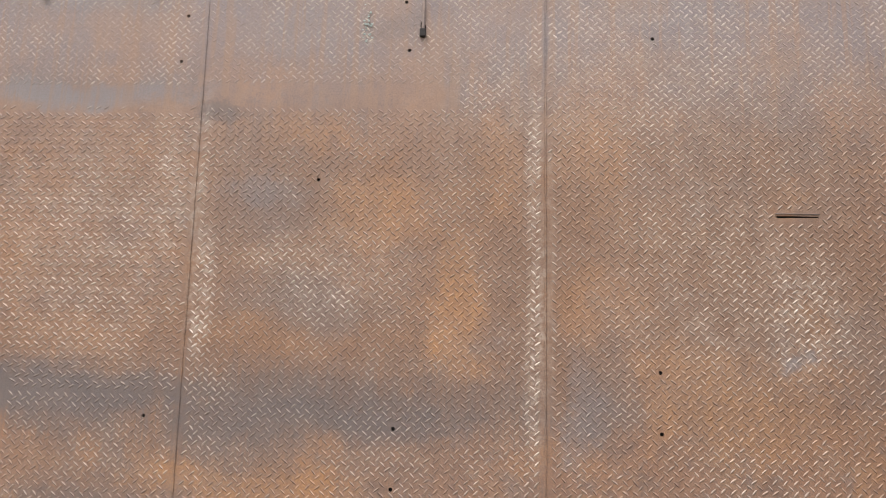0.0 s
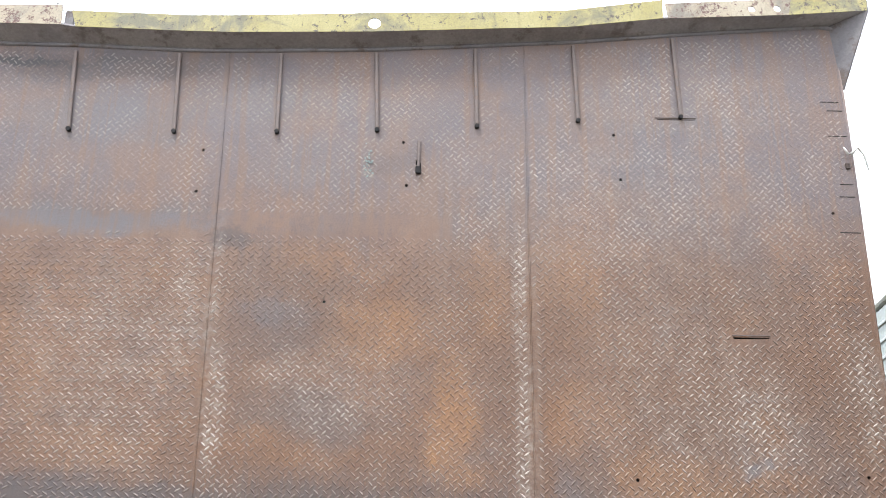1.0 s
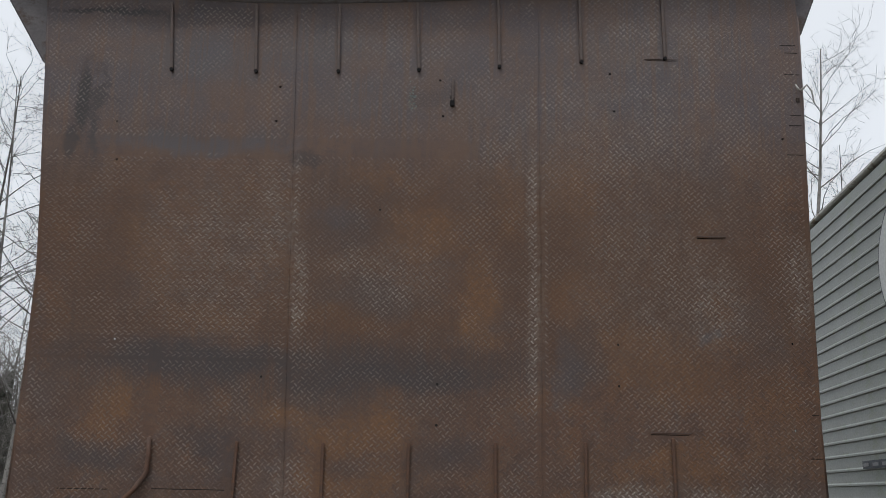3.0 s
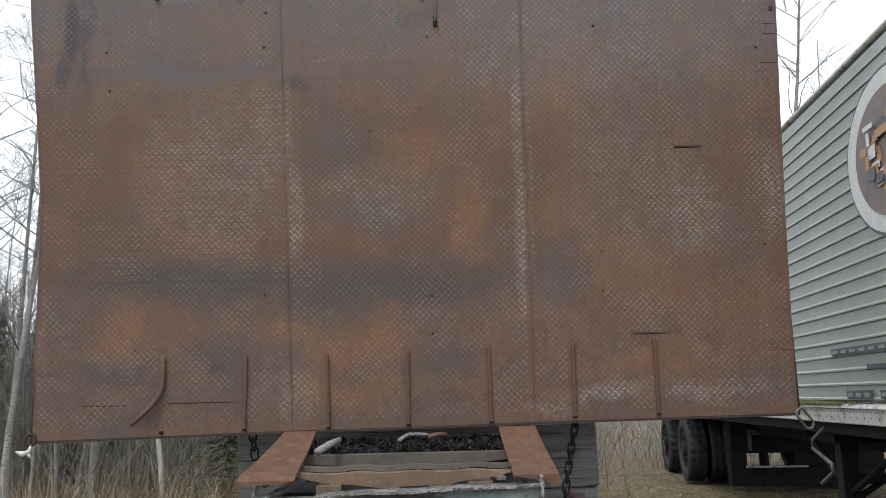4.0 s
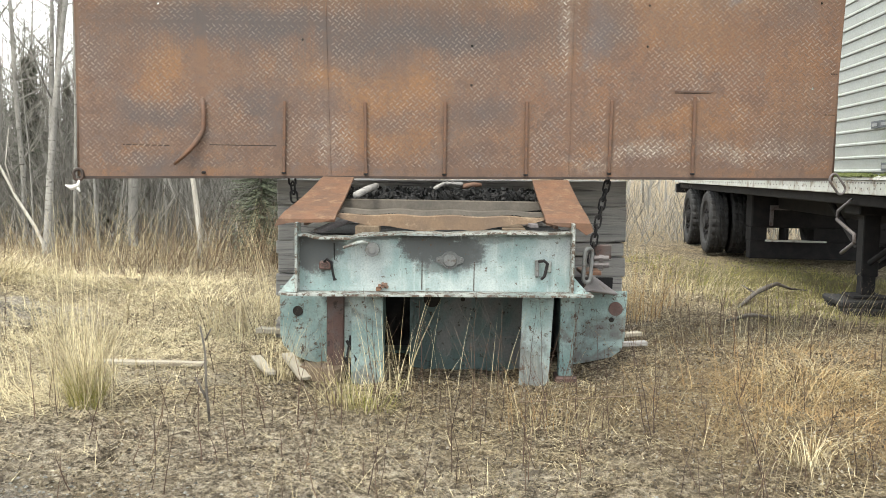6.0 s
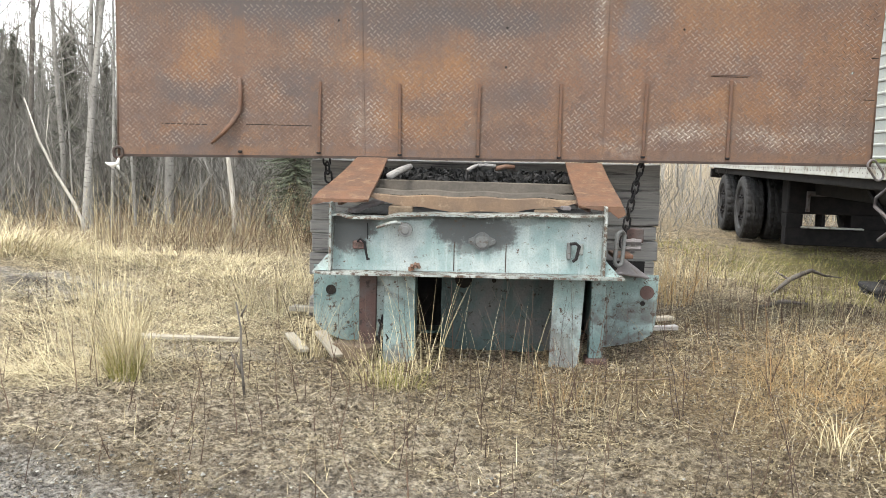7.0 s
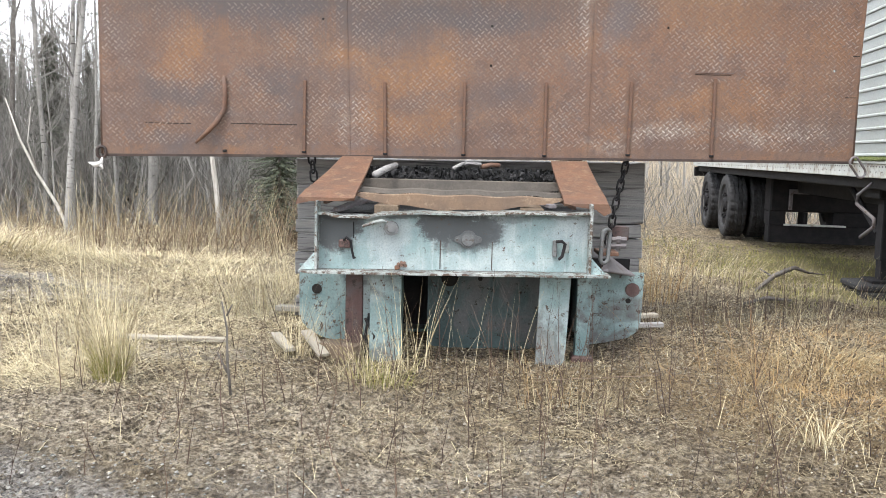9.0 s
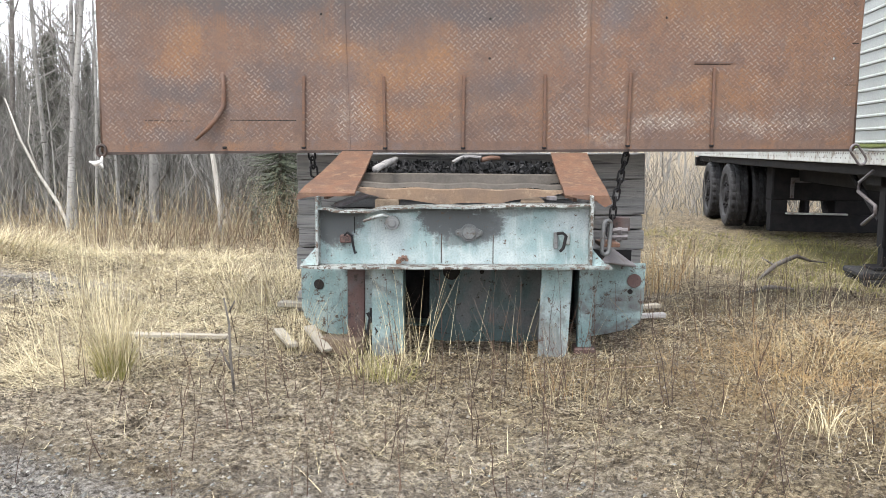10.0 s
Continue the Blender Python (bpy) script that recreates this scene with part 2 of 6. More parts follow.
        col = n.mix(n.ragged(c, r, p, s, grain), col, (0.090, 0.078, 0.082))
    # dark stains; the z 4.2 lines paint the shadow under the curled edge
    for c, r, s in (((-1.86, 3.66), (0.05, 0.26), 1.0), ((-1.90, 3.40), (0.05, 0.12), 0.7), ((-1.75, 4.20), (0.42, 0.022), 1.0), ((-1.2, 4.16), (0.6, 0.06), 0.5), ((-1.55, 2.27), (0.5, 0.10), 0.35), ((-0.85, 2.25), (0.35, 0.09), 0.45), ((-0.2, 2.26), (0.5, 0.10), 0.4), ((0.35, 2.24), (0.35, 0.10), 0.35), ((-0.2, 2.14), (0.7, 0.08), 0.3),
                    ((-1.2, 4.22), (0.9, 0.05), 0.4), ((-0.6, 3.34), (0.12, 0.05), 0.6)):
        col = n.mix(n.ragged(c, r, tight, s, grain, -0.1, 0.75), col, (0.060, 0.054, 0.060))
    band = n.math("MULTIPLY", n.blob((-0.5, 2.2), (1.6, 0.2), p, 1.0, 0.5), n.span(n.noise(3, 3, 0.6, stretch=(38, 1, 0.5)), 0.42, 0.62, 0.0, 0.55))
    col = n.mix(band, col, (0.105, 0.084, 0.078))
    worn_spots = n.span(n.noise(11, 6, 0.75), 0.42, 0.56, 0.35, 1.0)
    pale = None
    for c, r, s in (((-0.61, 2.62), (0.06, 0.3), 1), ((-0.655, 2.95), (0.045, 0.3), 0.9), ((-0.66, 3.2), (0.04, 0.3), 0.7), ((0.638, 3.12), (0.045, 0.45), 1), ((0.65, 2.5), (0.045, 0.6), 1), ((0.70, 3.0), (0.02, 0.45), 0.45), ((0.70, 2.5), (0.02, 0.4), 0.5), ((1.6, 2.6), (0.2, 0.28), 0.7),
                    ((2.07, 2.72), (0.09, 0.3), 0.8), ((1.1, 1.59), (0.28, 0.06), 1), ((1.65, 1.6), (0.45, 0.06), 0.9), ((0.8, 1.53), (0.2, 0.06), 0.8), ((-0.77, 3.0), (0.1, 0.35), 0.7),
                    ((-1.05, 2.8), (0.45, 0.55), 0.5), ((-0.6, 1.6), (0.12, 0.16), 0.7), ((1.3, 2.75), (0.5, 0.5), 0.4), ((-0.15, 2.72), (0.4, 0.2), 0.5), ((1.0, 3.5), (0.9, 0.5), 0.35), ((-0.2, 4.0), (0.6, 0.2), 0.3), ((1.4, 4.1), (0.6, 0.3), 0.4), ((-0.03, 3.72), (0.035, 0.08), 1)):
        q = n.blob(c, r, tight, s, 0.3)
        q = n.math("MULTIPLY", q, worn_spots)
        pale = q if pale is None else n.math("MAXIMUM", pale, q)
    chip = n.span(n.noise(38, 5, 0.75), 0.40, 0.58)
    if lug:
        worn = n.math("MULTIPLY", n.math("ADD", pale, n.span(n.noise(4.2, 6, 0.7), 0.44, 0.62, 0.10, 0.5)), n.span(n.island(), 0.0, 1.0, 0.5, 1.0, False), clamp=True)
        col = n.mix(n.math("MULTIPLY", worn, n.span(n.noise(14, 5, 0.7), 0.3, 0.55, 0.5, 1.0), clamp=True), col, (0.64, 0.58, 0.52))
        col = n.mix(0.12, col, (0.27, 0.185, 0.150))
        col = n.mix(n.span(n.island(), 0.35, 0.8, 0.0, 0.4), col, (0.085, 0.058, 0.048))
    else:
        col = n.mix(n.math("MULTIPLY", n.math("MULTIPLY", pale, chip), 0.4), col, (0.46, 0.41, 0.36))
    fine = n.noise(160, 5, 0.75)
    col = n.mix(n.span(fine, 0.42, 0.6, 0.0, 0.2 if lug else 0.42), col, (0.070, 0.046, 0.040))
    run = n.noise(3, 4, 0.6, stretch=(9, 1, 0.5))
    col = n.mix(n.span(run, 0.55, 0.75, 0, 0.3), col, (0.095, 0.07, 0.062))
    n.bump(n.math("ADD", n.math("MULTIPLY", n.noise(1.6, 2, 0.5), 3.0), fine), 0.25, 0.006)
    return n.done(col, n.span(n.noise(20, 4), 0.3, 0.7, 0.55, 0.75) if lug else 0.66, 0.15 if lug else 0.1, 0.5)


RUST_PLATE = rusted("rusted_tread_plate", False)
RUST_LUG = rusted("worn_tread_lugs", True)
RUST_BAR = plain("rusted_bar", (0.135, 0.085, 0.066), (0.19, 0.10, 0.066), 9, 0.7, 0.1, 0.5, 120, third=(0.23, 0.11, 0.055))
GREY_BAR = plain("grey_rusted_bar", (0.155, 0.125, 0.118), (0.20, 0.155, 0.14), 9, 0.65, 0.2, 0.4, 120, third=(0.17, 0.105, 0.08))
STRIP = plain("dirty_bent_strip", (0.085, 0.075, 0.065), (0.13, 0.112, 0.095), 6, 0.75, 0.1, 0.4, 80)
DARK_RUST = plain("dark_rust_edge", (0.05, 0.038, 0.034), (0.085, 0.055, 0.045), 12, 0.75, 0.1, 0.4, 120)
RUST_ARM = plain("orange_rust", (0.190, 0.098, 0.060), (0.125, 0.074, 0.054), 7, 0.72, 0.1, 0.7, 70, third=(0.24, 0.155, 0.10))
DARK_HOLE = plain("dark_gap", (0.012, 0.011, 0.010), (0.02, 0.016, 0.014), 20, 0.95, 0, 0.1, 60)
SOOT_STEEL = plain("grimy_steel", (0.15, 0.138, 0.148), (0.20, 0.183, 0.188), 4, 0.65, 0.2, 0.3, 70, third=(0.10, 0.07, 0.055))
SOFFIT_STEEL = plain("grimy_painted_soffit", (0.27, 0.25, 0.27), (0.36, 0.335, 0.35), 4, 0.7, 0.1, 0.3, 70, third=(0.19, 0.165, 0.165))
SHEET_RUST = plain("dull_brown_sheet", (0.20, 0.132, 0.085), (0.145, 0.10, 0.072), 7, 0.75, 0.1, 0.6, 70, third=(0.26, 0.19, 0.13))
BLACK_IRON = plain("black_iron", (0.014, 0.014, 0.016), (0.026, 0.023, 0.024), 9, 0.8, 0.0, 0.3, 90, spec=0.2)
CHAR = plain("charred_debris", (0.010, 0.010, 0.011), (0.028, 0.027, 0.028), 30, 0.9, 0, 0.9, 60, third=(0.055, 0.055, 0.06))
GREY_WOOD = plain("weathered_timber", (0.27, 0.265, 0.27), (0.38, 0.365, 0.35), 3, 0.9, 0, 0.9, 30, stretch=(0.35, 5, 9), third=(0.085, 0.08, 0.085))
BROWN_WOOD = plain("brown_timber", (0.13, 0.095, 0.066), (0.20, 0.15, 0.105), 3, 0.9, 0, 0.7, 30, stretch=(5, 0.4, 5), third=(0.10, 0.07, 0.05))
PALE_WOOD = plain("bleached_board", (0.40, 0.37, 0.31), (0.30, 0.27, 0.22), 3, 0.85, 0, 0.6, 40, stretch=(0.4, 6, 6), third=(0.25, 0.21, 0.16))
RUBBER = plain("old_tyre_rubber", (0.020, 0.020, 0.022), (0.036, 0.036, 0.039), 6, 0.8, 0, 0.3, 50, third=(0.055, 0.054, 0.054))
FLECK = plain("pale_paint_flecks", (0.34, 0.40, 0.39), (0.10, 0.16, 0.16), 90, 0.6, 0, 0.1, 80)
WHITE_RAG = plain("white_tape", (0.75, 0.74, 0.72), (0.62, 0.6, 0.57), 15, 0.8, 0, 0.3, 60)


def chipped(name, paint, pale, under, grime=0.4, rustiness=0.55):
    """Old paint: faded, chalky, sooted above, chipped to rust."""
    n = Nodes(name)
    col = n.mix(n.span(n.noise(2.6, 5, 0.6), 0.38, 0.62), paint, pale)
    col = n.mix(n.span(n.noise(3.1, 5, 0.65, distort=0.6), 0.48, 0.62, 0, grime), col, (0.105, 0.105, 0.105))
    col = n.mix(n.span(n.noise(5, 4, 0.6, stretch=(6, 1, 0.7)), 0.52, 0.7, 0, 0.5), col, (pale[0] * 0.75, pale[1] * 0.72, pale[2] * 0.68))
    fine = n.noise(28, 6, 0.78)
    col = n.mix(n.span(fine, rustiness, rustiness + 0.06), col, under)
    tiny = n.noise(110, 4, 0.7)
    col = n.mix(n.span(tiny, 0.35, 0.7, 0, 0.25), col, (under[0] * 0.6, under[1] * 0.6, under[2] * 0.6))
    n.bump(n.math("ADD", fine, n.math("MULTIPLY", tiny, 0.4)), 0.4, 0.004)
    return n.done(col, n.span(fine, 0.5, 0.7, 0.55, 0.85), 0.0, 0.4)


TEAL = chipped("chalky_teal_paint", (0.20, 0.30, 0.30), (0.39, 0.455, 0.455), (0.09, 0.06, 0.045), 0.8, 0.57)
# darker copy of the teal: shade of the recessed parts painted in
TEAL_SHADE = chipped("deep_teal_paint", (0.06, 0.115, 0.115), (0.11, 0.18, 0.175), (0.04, 0.03, 0.025), 0.6, 0.6)
# inner panel teal: shade between the legs is put into the colour, with grime
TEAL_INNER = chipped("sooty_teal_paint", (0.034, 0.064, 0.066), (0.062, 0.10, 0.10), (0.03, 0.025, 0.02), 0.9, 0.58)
TEAL_WORN = chipped("worn_teal_paint", (0.13, 0.215, 0.22), (0.27, 0.36, 0.36), (0.07, 0.05, 0.04), 0.9, 0.545)
EDGE_WHITE = chipped("worn_pale_edge", (0.18, 0.225, 0.225), (0.40, 0.43, 0.42), (0.085, 0.06, 0.045), 0.85, 0.49)


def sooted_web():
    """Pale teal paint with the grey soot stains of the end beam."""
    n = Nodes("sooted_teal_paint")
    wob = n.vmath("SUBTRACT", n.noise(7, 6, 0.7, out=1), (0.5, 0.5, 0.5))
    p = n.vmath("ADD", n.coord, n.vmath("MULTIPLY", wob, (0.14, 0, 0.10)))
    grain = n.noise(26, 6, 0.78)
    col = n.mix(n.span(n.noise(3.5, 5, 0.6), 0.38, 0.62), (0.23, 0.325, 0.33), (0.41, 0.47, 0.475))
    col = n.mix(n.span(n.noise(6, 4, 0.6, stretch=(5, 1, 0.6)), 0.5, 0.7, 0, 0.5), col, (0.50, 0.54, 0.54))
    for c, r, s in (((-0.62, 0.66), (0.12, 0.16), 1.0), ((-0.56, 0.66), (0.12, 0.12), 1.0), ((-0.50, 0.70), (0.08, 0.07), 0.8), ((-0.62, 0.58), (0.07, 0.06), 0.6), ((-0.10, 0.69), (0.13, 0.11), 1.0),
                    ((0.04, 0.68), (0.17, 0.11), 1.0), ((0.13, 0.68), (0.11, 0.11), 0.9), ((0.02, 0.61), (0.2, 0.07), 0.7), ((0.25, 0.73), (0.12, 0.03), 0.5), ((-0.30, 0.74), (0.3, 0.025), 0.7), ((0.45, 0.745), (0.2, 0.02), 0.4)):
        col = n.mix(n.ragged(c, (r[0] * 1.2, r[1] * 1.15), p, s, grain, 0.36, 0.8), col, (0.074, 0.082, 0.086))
    fine = n.noise(34, 6, 0.78)
    col = n.mix(n.span(fine, 0.60, 0.66), col, (0.09, 0.06, 0.045))
    tiny = n.noise(120, 4, 0.7)
    col = n.mix(n.span(tiny, 0.4, 0.7, 0, 0.3), col, (0.10, 0.09, 0.085))
    n.bump(n.math("ADD", fine, n.math("MULTIPLY", tiny, 0.4)), 0.45, 0.004)
    return n.done(col, 0.65, 0.0, 0.4)


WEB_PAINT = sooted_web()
COVER_STEEL = plain("sooted_cover_steel", (0.125, 0.13, 0.134), (0.165, 0.172, 0.175), 14, 0.7, 0.1, 0.4, 90, third=(0.09, 0.075, 0.065))
YELLOW = chipped("faded_yellow_paint", (0.36, 0.31, 0.115), (0.42, 0.37, 0.17), (0.12, 0.10, 0.09), 0.7, 0.56)
BEIGE_CHIP = chipped("peeling_beige_paint", (0.40, 0.33, 0.24), (0.46, 0.40, 0.30), (0.15, 0.085, 0.075), 0.6, 0.52)
RED_PAINT = chipped("dull_red_primer", (0.075, 0.040, 0.036), (0.115, 0.062, 0.056), (0.05, 0.035, 0.03), 0.6, 0.54)
TRAILER_PAINT = plain("dull_trailer_aluminium", (0.35, 0.375, 0.355), (0.41, 0.435, 0.425), 1.3, 0.5, 0.15, 0.05, 40, stretch=(1, 1, 2), third=(0.32, 0.36, 0.29))
RAIL_PAINT = plain("stained_white_rail", (0.74, 0.75, 0.72), (0.62, 0.63, 0.58), 3, 0.55, 0.1, 0.1, 50, third=(0.30, 0.23, 0.17))
MOSS = plain("green_moss", (0.09, 0.12, 0.03), (0.14, 0.16, 0.05), 30, 0.95, 0, 1.0, 120)
SIGN_INK = plain("dark_blue_decal", (0.06, 0.07, 0.09), (0.10, 0.11, 0.13), 12, 0.5, 0, 0.05, 40)
SIGN_GREY = plain("grey_decal_bars", (0.26, 0.27, 0.29), (0.34, 0.35, 0.36), 12, 0.5, 0, 0.05, 40)
EMBLEM_WHITE = plain("white_decal", (0.74, 0.75, 0.75), (0.66, 0.68, 0.68), 6, 0.45, 0, 0.05, 40)
EMBLEM_ORANGE = plain("orange_decal", (0.50, 0.27, 0.09), (0.44, 0.23, 0.09), 6, 0.5, 0, 0.05, 40)
EMBLEM_BROWN = plain("brown_decal", (0.16, 0.12, 0.12), (0.22, 0.16, 0.14), 6, 0.5, 0, 0.05, 40)


def ground_level(x, y):
    """Height of the ground: nearly level by the wreck, falling gently to the woods."""
    s = -0.018 * np.clip(y + 0.2, 0, 13)
    n = 0.035 * np.sin(x * 1.7 + 0.8) * np.cos(y * 1.3 + x * 0.4) + 0.02 * np.sin(x * 4.1 + y * 2.3) * np.sin(y * 3.7 - x) + 0.01 * np.sin(x * 9 + y * 5) * np.cos(y * 11 - 4 * x)
    near = np.exp(-((x / 1.1) ** 2 + ((y + 0.5) / 0.7) ** 2))
    mound = 0.16 * np.exp(-(((x + 4.05) / 1.1) ** 2 + ((y - 2.4) / 1.0) ** 2)) + 0.08 * np.exp(-(((x - 2.3) / 0.8) ** 2 + ((y + 0.1) / 0.6) ** 2))
    return s + n * (1 - near) + mound


def ground_material():
    n = Nodes("dead_grass_soil")
    straw = n.ramp(n.noise(44, 8, 0.8), [(0.41, (0.035, 0.028, 0.020)), (0.48, (0.17, 0.14, 0.095)), (0.55, (0.42, 0.365, 0.26)), (0.63, (0.68, 0.62, 0.47))])
    soil = n.ramp(n.noise(48, 8, 0.8), [(0.41, (0.03, 0.024, 0.018)), (0.48, (0.15, 0.125, 0.092)), (0.55, (0.40, 0.355, 0.28)), (0.62, (0.68, 0.63, 0.52))])
    col = n.mix(n.span(n.noise(1.6, 5, 0.65), 0.42, 0.6), straw, soil)
    flat = n.vmath("MULTIPLY", n.coord, (1, 1, 0))

    def spot(cx, cy, rx, ry, s):
        wob = n.vmath("ADD", flat, n.vmath("MULTIPLY", n.vmath("SUBTRACT", n.noise(1.5, 4, 0.6, out=1), (0.5, 0.5, 0.5)), (0.7, 0.6, 0)))
        d = n.vmath("MULTIPLY", n.vmath("SUBTRACT", wob, (cx, cy, 0)), (1 / rx, 1 / ry, 0))
        return n.span(n.vmath("LENGTH", d), 1.2, 0.5, 0, s)

    gravel = n.ramp(n.noise(50, 8, 0.8), [(0.40, (0.04, 0.04, 0.042)), (0.47, (0.21, 0.213, 0.22)), (0.55, (0.46, 0.465, 0.47)), (0.63, (0.72, 0.725, 0.73))])
    for q in ((-1.45, -2.65, 0.75, 0.34, 0.9), (-0.2, -2.45, 0.6, 0.25, 0.8), (0.3, -2.0, 0.3, 0.15, 0.5), (-3.4, 1.15, 1.1, 0.4, 0.8), (0.35, -2.35, 0.3, 0.2, 0.5), (-1.5, -0.75, 0.6, 0.25, 0.6)):
        col = n.mix(spot(*q), col, gravel)
    # ground multiplied darker in spots: clearing, along the plank, right of the timbers
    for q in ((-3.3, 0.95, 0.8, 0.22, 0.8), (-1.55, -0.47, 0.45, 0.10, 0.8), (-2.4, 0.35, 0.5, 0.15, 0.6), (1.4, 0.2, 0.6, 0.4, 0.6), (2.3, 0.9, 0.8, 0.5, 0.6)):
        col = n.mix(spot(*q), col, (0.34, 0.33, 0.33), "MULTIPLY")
    bleached = n.ramp(n.noise(40, 8, 0.8), [(0.40, (0.05, 0.045, 0.037)), (0.47, (0.24, 0.215, 0.175)), (0.54, (0.54, 0.495, 0.41)), (0.62, (0.80, 0.76, 0.67))])
    for q in ((-1.1, -1.75, 1.3, 0.55, 0.85), (-0.2, -2.2, 0.9, 0.4, 0.7), (-1.5, -0.5, 0.9, 0.4, 0.5), (0.6, -2.1, 0.5, 0.3, 0.4)):
        col = n.mix(spot(*q), col, bleached)
    for q in ((-1.7, -2.45, 0.6, 0.32, 0.9), (-2.7, 0.75, 0.7, 0.25, 0.6)):
        col = n.mix(spot(*q), col, gravel)
    clump = n.span(n.noise(13, 5, 0.75), 0.48, 0.56, 0, 0.75)
    col = n.mix(clump, col, (0.50, 0.47, 0.44), "MULTIPLY")
    col = n.mix(n.span(n.noise(9, 5, 0.7), 0.52, 0.6, 0, 0.5), col, (1.45, 1.42, 1.34), "MULTIPLY")
    dirt = n.span(n.noise(4, 6, 0.75), 0.53, 0.64, 0, 0.6)
    col = n.mix(dirt, col, (0.40, 0.36, 0.33), "MULTIPLY")
    russet = n.ramp(n.noise(66, 8, 0.82), [(0.38, (0.035, 0.024, 0.016)), (0.48, (0.19, 0.14, 0.085)), (0.6, (0.46, 0.37, 0.23))])
    for q in ((1.7, -1.2, 1.0, 0.9, 0.7), (0.6, -1.1, 0.5, 0.3, 0.3), (2.0, 0.5, 0.9, 0.6, 0.45)):
        col = n.mix(spot(*q), col, russet)
    green = n.ramp(n.noise(45, 6, 0.8), [(0.3, (0.06, 0.06, 0.024)), (0.55, (0.17, 0.16, 0.065)), (0.75, (0.32, 0.28, 0.14))])
    for q in ((3.6, 3.6, 1.2, 2.0, 0.85), (2.8, 1.8, 0.6, 0.5, 0.5)):
        col = n.mix(spot(*q), col, green)
    n.bump(n.math("ADD", n.noise(62, 8, 0.82), n.noise(14, 5, 0.7)), 1.0, 0.04)
    col = n.mix(1.0, col, (0.97, 0.91, 0.84), "MULTIPLY")
    return n.done(col, 0.95, 0, 0.2)


def blade_material(name, stops, rough=0.7):
    n = Nodes(name)
    col = n.mix(1.0, n.ramp(n.island(), stops), (1.0, 0.99, 0.91), "MULTIPLY")
    return n.done(col, rough, 0, 0.3)


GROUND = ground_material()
STRAW = blade_material("dry_straw", [(0.0, (0.26, 0.21, 0.13)), (0.3, (0.52, 0.44, 0.29)), (0.6, (0.70, 0.62, 0.44)), (0.85, (0.50, 0.44, 0.32)), (1.0, (0.20, 0.16, 0.11))])
THATCH = blade_material("matted_dead_grass", [(0.0, (0.035, 0.026, 0.018)), (0.3, (0.12, 0.09, 0.058)), (0.5, (0.34, 0.28, 0.18)), (0.75, (0.66, 0.58, 0.42)), (0.9, (0.50, 0.44, 0.33)), (1.0, (0.05, 0.037, 0.026))])
GREEN_BLADE = blade_material("young_grass", [(0.0, (0.16, 0.18, 0.04)), (0.5, (0.30, 0.29, 0.09)), (1.0, (0.42, 0.36, 0.15))])
RED_STRAW = blade_material("russet_dead_grass", [(0.0, (0.26, 0.15, 0.07)), (0.5, (0.40, 0.27, 0.135)), (1.0, (0.50, 0.385, 0.22))])
SHOOT = blade_material("brown_shoots", [(0.0, (0.05, 0.032, 0.028)), (0.5, (0.085, 0.052, 0.042)), (1.0, (0.15, 0.10, 0.075))])
CRUMB = blade_material("soil_crumbs", [(0.0, (0.04, 0.032, 0.026)), (0.4, (0.13, 0.108, 0.088)), (0.8, (0.24, 0.21, 0.18)), (1.0, (0.38, 0.35, 0.31))])
DEAD_PALE = plain("bleached_dead_wood", (0.60, 0.57, 0.52), (0.44, 0.41, 0.37), 6, 0.85, 0, 0.5, 60, stretch=(4, 4, 0.6), third=(0.26, 0.23, 0.2))
WOOD_BRUSH = blade_material("grey_wood_twigs", [(0.0, (0.10, 0.096, 0.096)), (0.5, (0.19, 0.183, 0.185)), (1.0, (0.34, 0.33, 0.335))])
BRUSH = blade_material("grey_brush_twigs", [(0.0, (0.16, 0.15, 0.15)), (0.5, (0.28, 0.27, 0.275)), (1.0, (0.44, 0.425, 0.42))])
RED_BRUSH = blade_material("russet_brush_twigs", [(0.0, (0.09, 0.06, 0.045)), (0.5, (0.18, 0.125, 0.09)), (1.0, (0.32, 0.245, 0.175))])
LEAF_LITTER = blade_material("fallen_leaves", [(0.0, (0.09, 0.05, 0.03)), (0.5, (0.20, 0.125, 0.075)), (0.9, (0.30, 0.23, 0.16)), (1.0, (0.46, 0.41, 0.34))])
PEBBLE = blade_material("grey_pebbles", [(0.0, (0.06, 0.06, 0.06)), (0.5, (0.19, 0.19, 0.188)), (0.93, (0.28, 0.28, 0.275)), (1.0, (0.42, 0.42, 0.40))])
# needle greens greyed and lightened: haze put into the colour
NEEDLES = blade_material("spruce_needles", [(0.0, (0.045, 0.058, 0.042)), (0.6, (0.085, 0.102, 0.072)), (1.0, (0.14, 0.15, 0.11))])


def bark_material(name, a, b, mark):
    n = Nodes(name)
    col = n.mix(n.span(n.noise(1.2, 4), 0.4, 0.6), a, b)
    col = n.mix(n.span(n.noise(9, 4, 0.6, stretch=(1, 1, 4)), 0.58, 0.66), col, mark)
    fine = n.noise(50, 4, 0.7, stretch=(1, 1, 0.4))
    col = n.mix(n.span(fine, 0.4, 0.7, 0, 0.4), col, mark)
    n.bump(fine, 0.4, 0.01)
    return n.done(col, 0.9, 0, 0.2)


BARK = bark_material("pale_grey_bark", (0.37, 0.36, 0.34), (0.25, 0.24, 0.23), (0.07, 0.06, 0.055))
BARK_DARK = bark_material("dark_grey_bark", (0.17, 0.155, 0.14), (0.12, 0.108, 0.098), (0.05, 0.042, 0.04))


